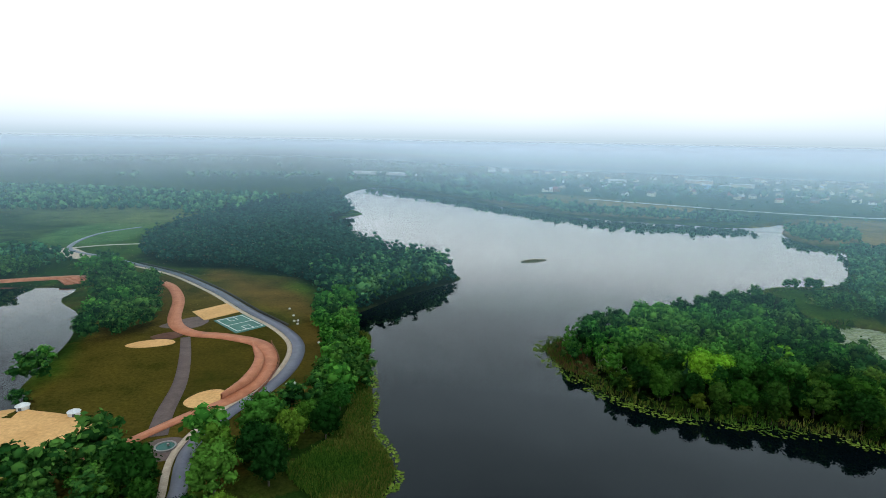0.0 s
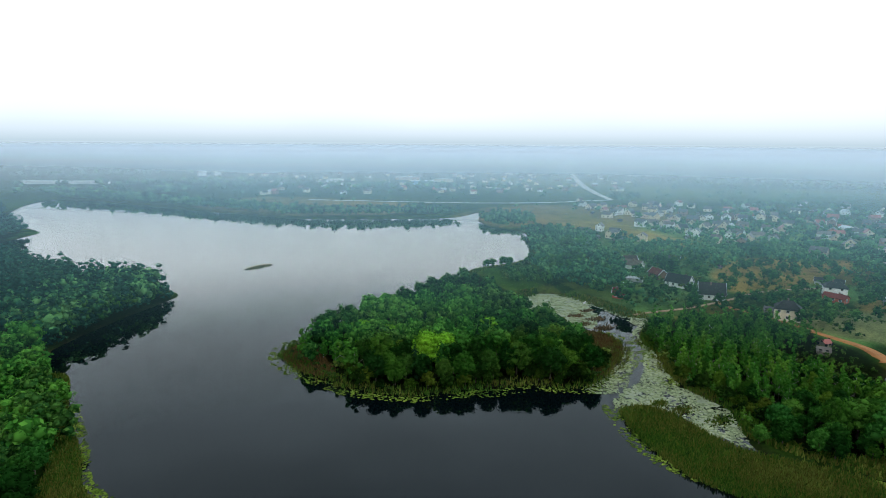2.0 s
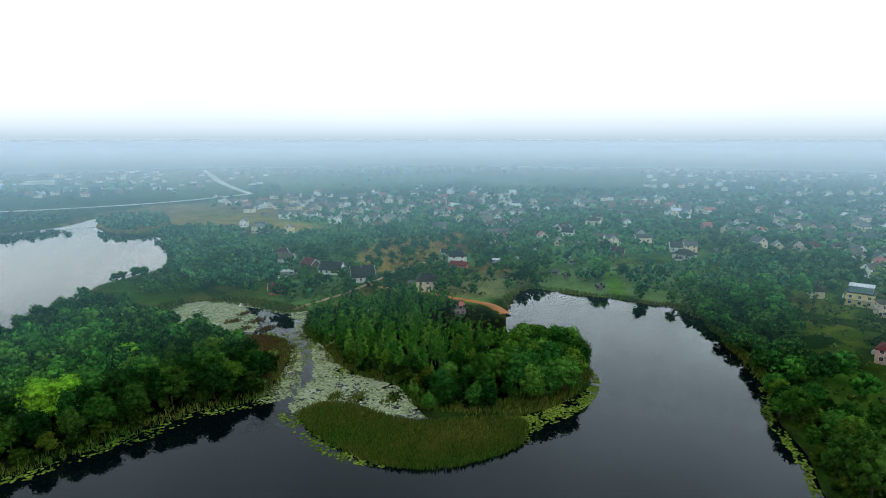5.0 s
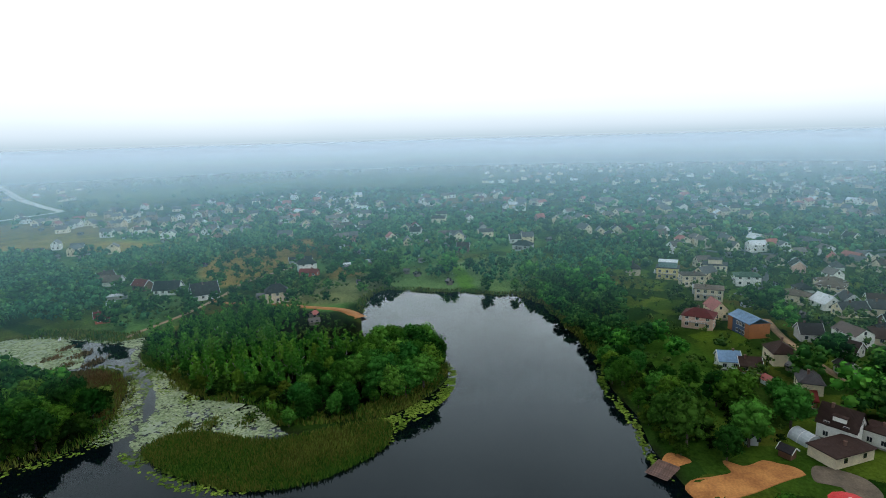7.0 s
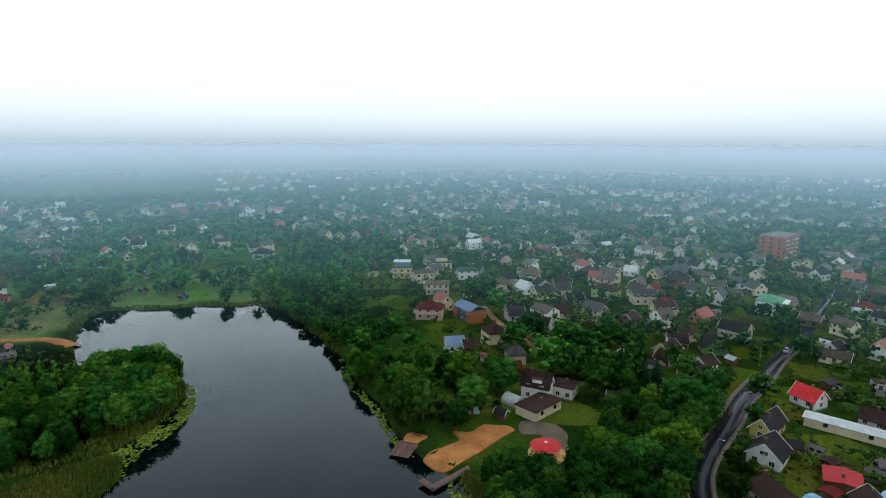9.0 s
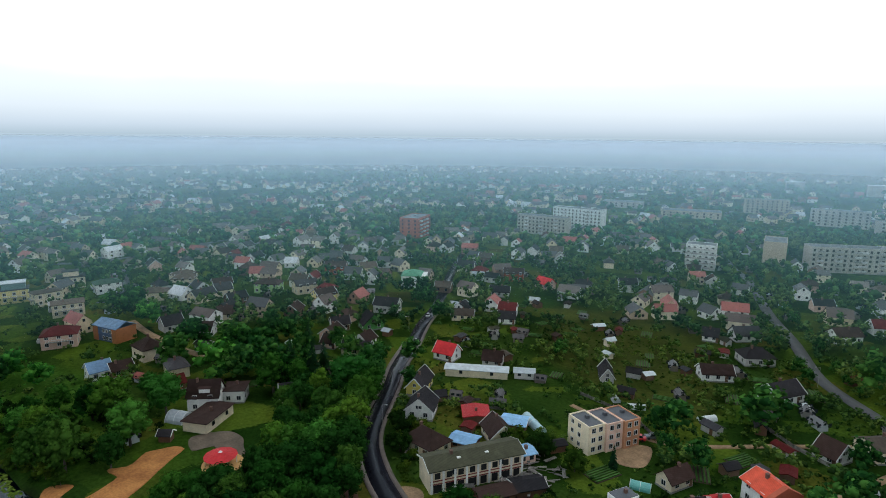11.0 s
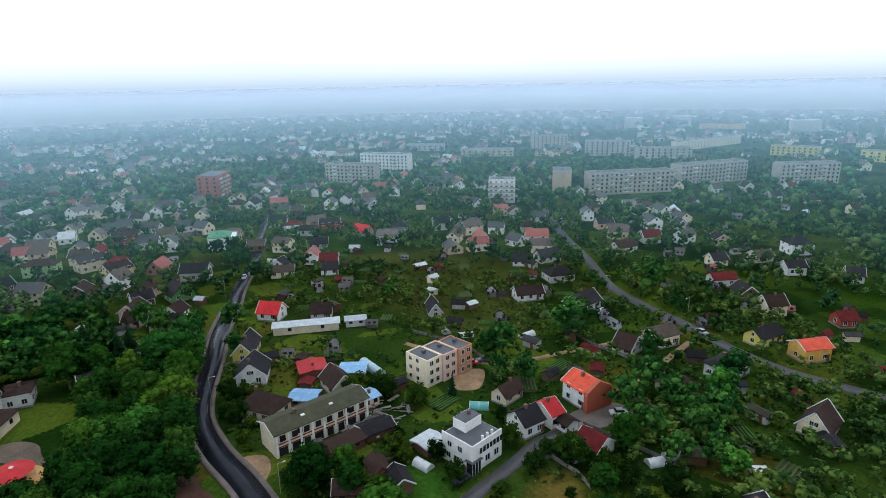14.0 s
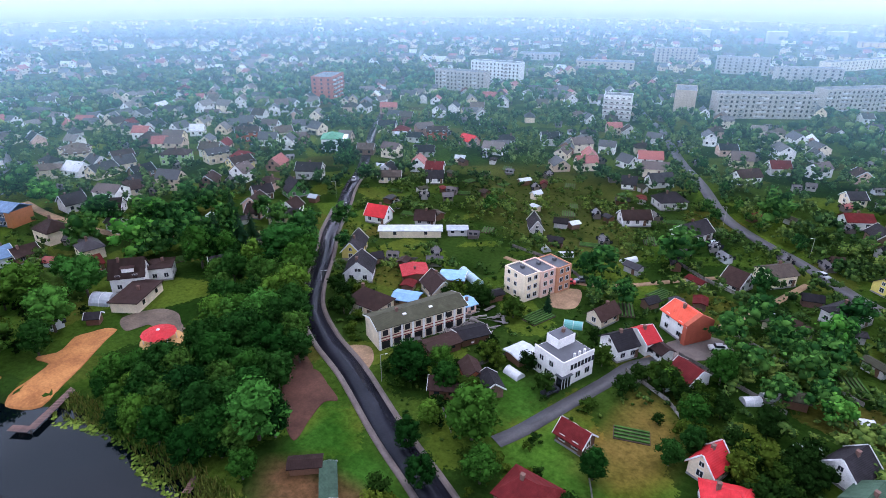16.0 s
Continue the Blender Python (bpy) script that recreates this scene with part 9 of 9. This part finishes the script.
def far_houses(name, label, pts, wall, roof, seed, tall=1.0, big=1.0):
    """Far houses joined in one mesh of walls and one of roofs."""
    g = np.random.default_rng(seed)
    W, R, G, FW, FR, FG = [], [], [], [], [], []
    z0 = height(pts[:, 0], pts[:, 1])
    for i, (x, y) in enumerate(pts):
        L, D, h, r = g.uniform(7, 11) * big, g.uniform(6, 8) * big, g.uniform(2.8, 5.2) * tall, g.uniform(2, 3.2) * big
        a = g.choice((0.5, 2.07)) + g.normal() * 0.25
        c, s = math.cos(a), math.sin(a)

        def at(u, v, w):
            return (x + u * c - v * s, y + u * s + v * c, z0[i] + w)
        k = len(W)
        W += [at(-L / 2, -D / 2, -1), at(L / 2, -D / 2, -1), at(L / 2, D / 2, -1), at(-L / 2, D / 2, -1), at(-L / 2, -D / 2, h), at(L / 2, -D / 2, h), at(L / 2, D / 2, h), at(-L / 2, D / 2, h), at(-L / 2, 0, h + r), at(L / 2, 0, h + r)]
        FW += [(k, k + 1, k + 5, k + 4), (k + 1, k + 2, k + 6, k + 5), (k + 2, k + 3, k + 7, k + 6), (k + 3, k, k + 4, k + 7), (k + 5, k + 6, k + 9, k + 9), (k + 7, k + 4, k + 8, k + 8)]
        for side, half, wide in ((1, D / 2 + 0.03, L), (-1, D / 2 + 0.03, L)):
            for q in (-0.25, 0.25):
                for fl in range(2 if h > 4.4 else 1):
                    k = len(G)
                    u, w = q * wide, 1.1 + 2.5 * fl
                    G += [at(u - 0.5, side * half, w), at(u + 0.5, side * half, w), at(u + 0.5, side * half, w + 1.2), at(u - 0.5, side * half, w + 1.2)]
                    FG.append((k, k + 1, k + 2, k + 3))
        for side in (1, -1):
            for v0, w in ((-1.6, 1.1), (1.6, 1.1), (0.0, h + 0.2)):
                k = len(G)
                G += [at(side * (L / 2 + 0.03), v0 - 0.5, w), at(side * (L / 2 + 0.03), v0 + 0.5, w), at(side * (L / 2 + 0.03), v0 + 0.5, w + 1.2), at(side * (L / 2 + 0.03), v0 - 0.5, w + 1.2)]
                FG.append((k, k + 1, k + 2, k + 3))
        k = len(R)
        e = 0.4
        R += [at(-L / 2 - e, -D / 2 - e, h - 0.25), at(L / 2 + e, -D / 2 - e, h - 0.25), at(L / 2 + e, 0, h + r + 0.15), at(-L / 2 - e, 0, h + r + 0.15), at(L / 2 + e, D / 2 + e, h - 0.25), at(-L / 2 - e, D / 2 + e, h - 0.25)]
        FR += [(k, k + 1, k + 2, k + 3), (k + 3, k + 2, k + 4, k + 5)]
    root = new(name)
    tagged(root, label, "houses", kind="stuff")
    me = bpy.data.meshes.new("wall")
    me.from_pydata(W, [], [tuple(dict.fromkeys(f)) for f in FW])
    me.materials.append(wall)
    mesh_part("wall", me, root)
    me = bpy.data.meshes.new("roof")
    me.from_pydata(R, [], FR)
    me.materials.append(roof)
    mesh_part("roof", me, root)
    me = bpy.data.meshes.new("window")
    me.from_pydata(G, [], FG)
    me.materials.append(GLASS)
    mesh_part("window", me, root)


def island_paint(name, stops, rough=0.8):
    m, n, l, p = nodes_of(name)
    isl = n.new("ShaderNodeNewGeometry")
    r = ramp_node(n, l, isl.outputs["Random Per Island"], stops)
    r.color_ramp.interpolation = "CONSTANT"
    dirt = noise_node(n, l, 0.4)
    d = ramp_node(n, l, dirt.outputs[0], ((0.3, (0.8,) * 3), (0.7, (1.1,) * 3))).outputs[0]
    l.new(mix_node(n, l, r.outputs[0], d, 1.0, "MULTIPLY"), p.inputs["Base Color"])
    p.inputs["Roughness"].default_value = rough
    return m


FAR_WALL = island_paint("far_walls", ((0.0, (0.72, 0.58, 0.38)), (0.2, (0.85, 0.84, 0.8)), (0.48, (0.55, 0.42, 0.3)), (0.58, (0.8, 0.7, 0.52)), (0.88, (0.28, 0.16, 0.11)), (1.0, (0.3, 0.3, 0.3))))
FAR_ROOF = island_paint("far_roofs", ((0.0, (0.035, 0.035, 0.038)), (0.3, (0.06, 0.038, 0.03)), (0.55, (0.1, 0.085, 0.075)), (0.68, (0.26, 0.06, 0.045)), (0.77, (0.045, 0.045, 0.05)), (0.9, (0.22, 0.05, 0.04)), (0.93, (0.5, 0.53, 0.55)), (1.0, (0.4, 0.4, 0.4))), 0.6)
homes = free(np.concatenate([polar_town(150, 250, 430, -98, -176, 105), polar_town(900, 400, 950, -95, -165, 97), polar_town(1500, 900, 2400, -80, -190, 98), polar_town(160, 430, 800, -60, -95, 99), polar_town(200, 560, 900, -165, -190, 100)]), 4.0, 10)


def grouped(q):
    """Streets of houses lie together, with woods and gardens between them."""
    return float(wave(np.array(q[0]), np.array(q[1]), 60.0, 3)) + 0.6 * float(wave(np.array(q[0]), np.array(q[1]), 23.0, 5))


keep, cells = [], set()
for q in homes:
    cell = (int(q[0] // 13), int(q[1] // 13))
    far = math.hypot(*q) > 480
    if cell not in cells and (not far or grouped(q) > -0.12):
        cells.add(cell)
        keep.append(q)
far_houses("far_houses", "hundreds of pale gabled houses in the misty town", np.array(keep), FAR_WALL, FAR_ROOF, 101)
village = free(np.concatenate([polar_town(150, 500, 820, -40, -68, 102), polar_town(140, 900, 1800, -8, -45, 103)]), 4.0, 10)
far_houses("far_houses", "scattered pale houses of the village beyond the meadows", village, FAR_WALL, FAR_ROOF, 104)

SHED_WALL = island_paint("shed_walls", ((0.0, (0.12, 0.1, 0.085)), (0.35, (0.25, 0.24, 0.22)), (0.5, (0.14, 0.12, 0.1)), (0.85, (0.5, 0.52, 0.52)), (1.0, (0.5, 0.52, 0.52))))
SHED_ROOF = island_paint("shed_roofs", ((0.0, (0.05, 0.045, 0.045)), (0.45, (0.12, 0.12, 0.125)), (0.6, (0.07, 0.06, 0.055)), (0.88, (0.5, 0.53, 0.54)), (0.94, (0.25, 0.05, 0.04)), (1.0, (0.2, 0.3, 0.45))), 0.5)
sheds = free(np.concatenate([polar_town(150, 150, 420, -100, -188, 111), polar_town(420, 400, 800, -40, -178, 112), polar_town(60, 250, 450, -42, -75, 113)]), 1.0, 10)
far_houses("garden_sheds", "small sheds and greenhouses scattered through the gardens", sheds, SHED_WALL, SHED_ROOF, 114, 0.45, 0.4)


def hall(x, y, turn, L, D, h, wall, label):
    root = thing("hall", x, y, turn, label, "building", "far halls")
    boxes("wall", [(0, 0, h / 2 - 0.5, L, D, h + 1)], wall, root)
    boxes("roof", [(0, 0, h + 0.2, L + 0.8, D + 0.8, 0.4)], TRIM, root)


hall(-130, 1262, -22, 150, 14, 5, TRIM, "very long white greenhouse hall beyond the lake")
hall(116, 1438, 10, 16, 14, 12, TRIM, "white farm silo building")
hall(150, 1440, 10, 14, 12, 12, TRIM, "white farm silo building")
hall(334, 1131, -10, 34, 14, 6, TRIM, "long white barn beyond the lake")
hall(1256, 2002, -20, 120, 40, 12, TRIM, "large white factory hall in the mist")
hall(470, 1010, -25, 44, 18, 7, ROOF_MAT["skyblue"], "blue-roofed warehouse beyond the lake")
hall(500, 1150, -30, 50, 14, 6, WALL_MAT["pink"], "pinkish farm building beyond the lake")
hall(540, 1060, -25, 40, 14, 6, WALL_MAT["cream"], "pale farm building beyond the lake")
for x, y, L in ((420, -1500, 40), (520, -1480, 36), (300, -1560, 44), (620, -1380, 30), (150, -1000, 26), (250, -980, 24), (80, -1060, 26), (-90, -980, 40), (-190, -900, 40)):
    hall(x, y, 20, L, 12, 16, PANEL, "pale block of flats far off in the mist")
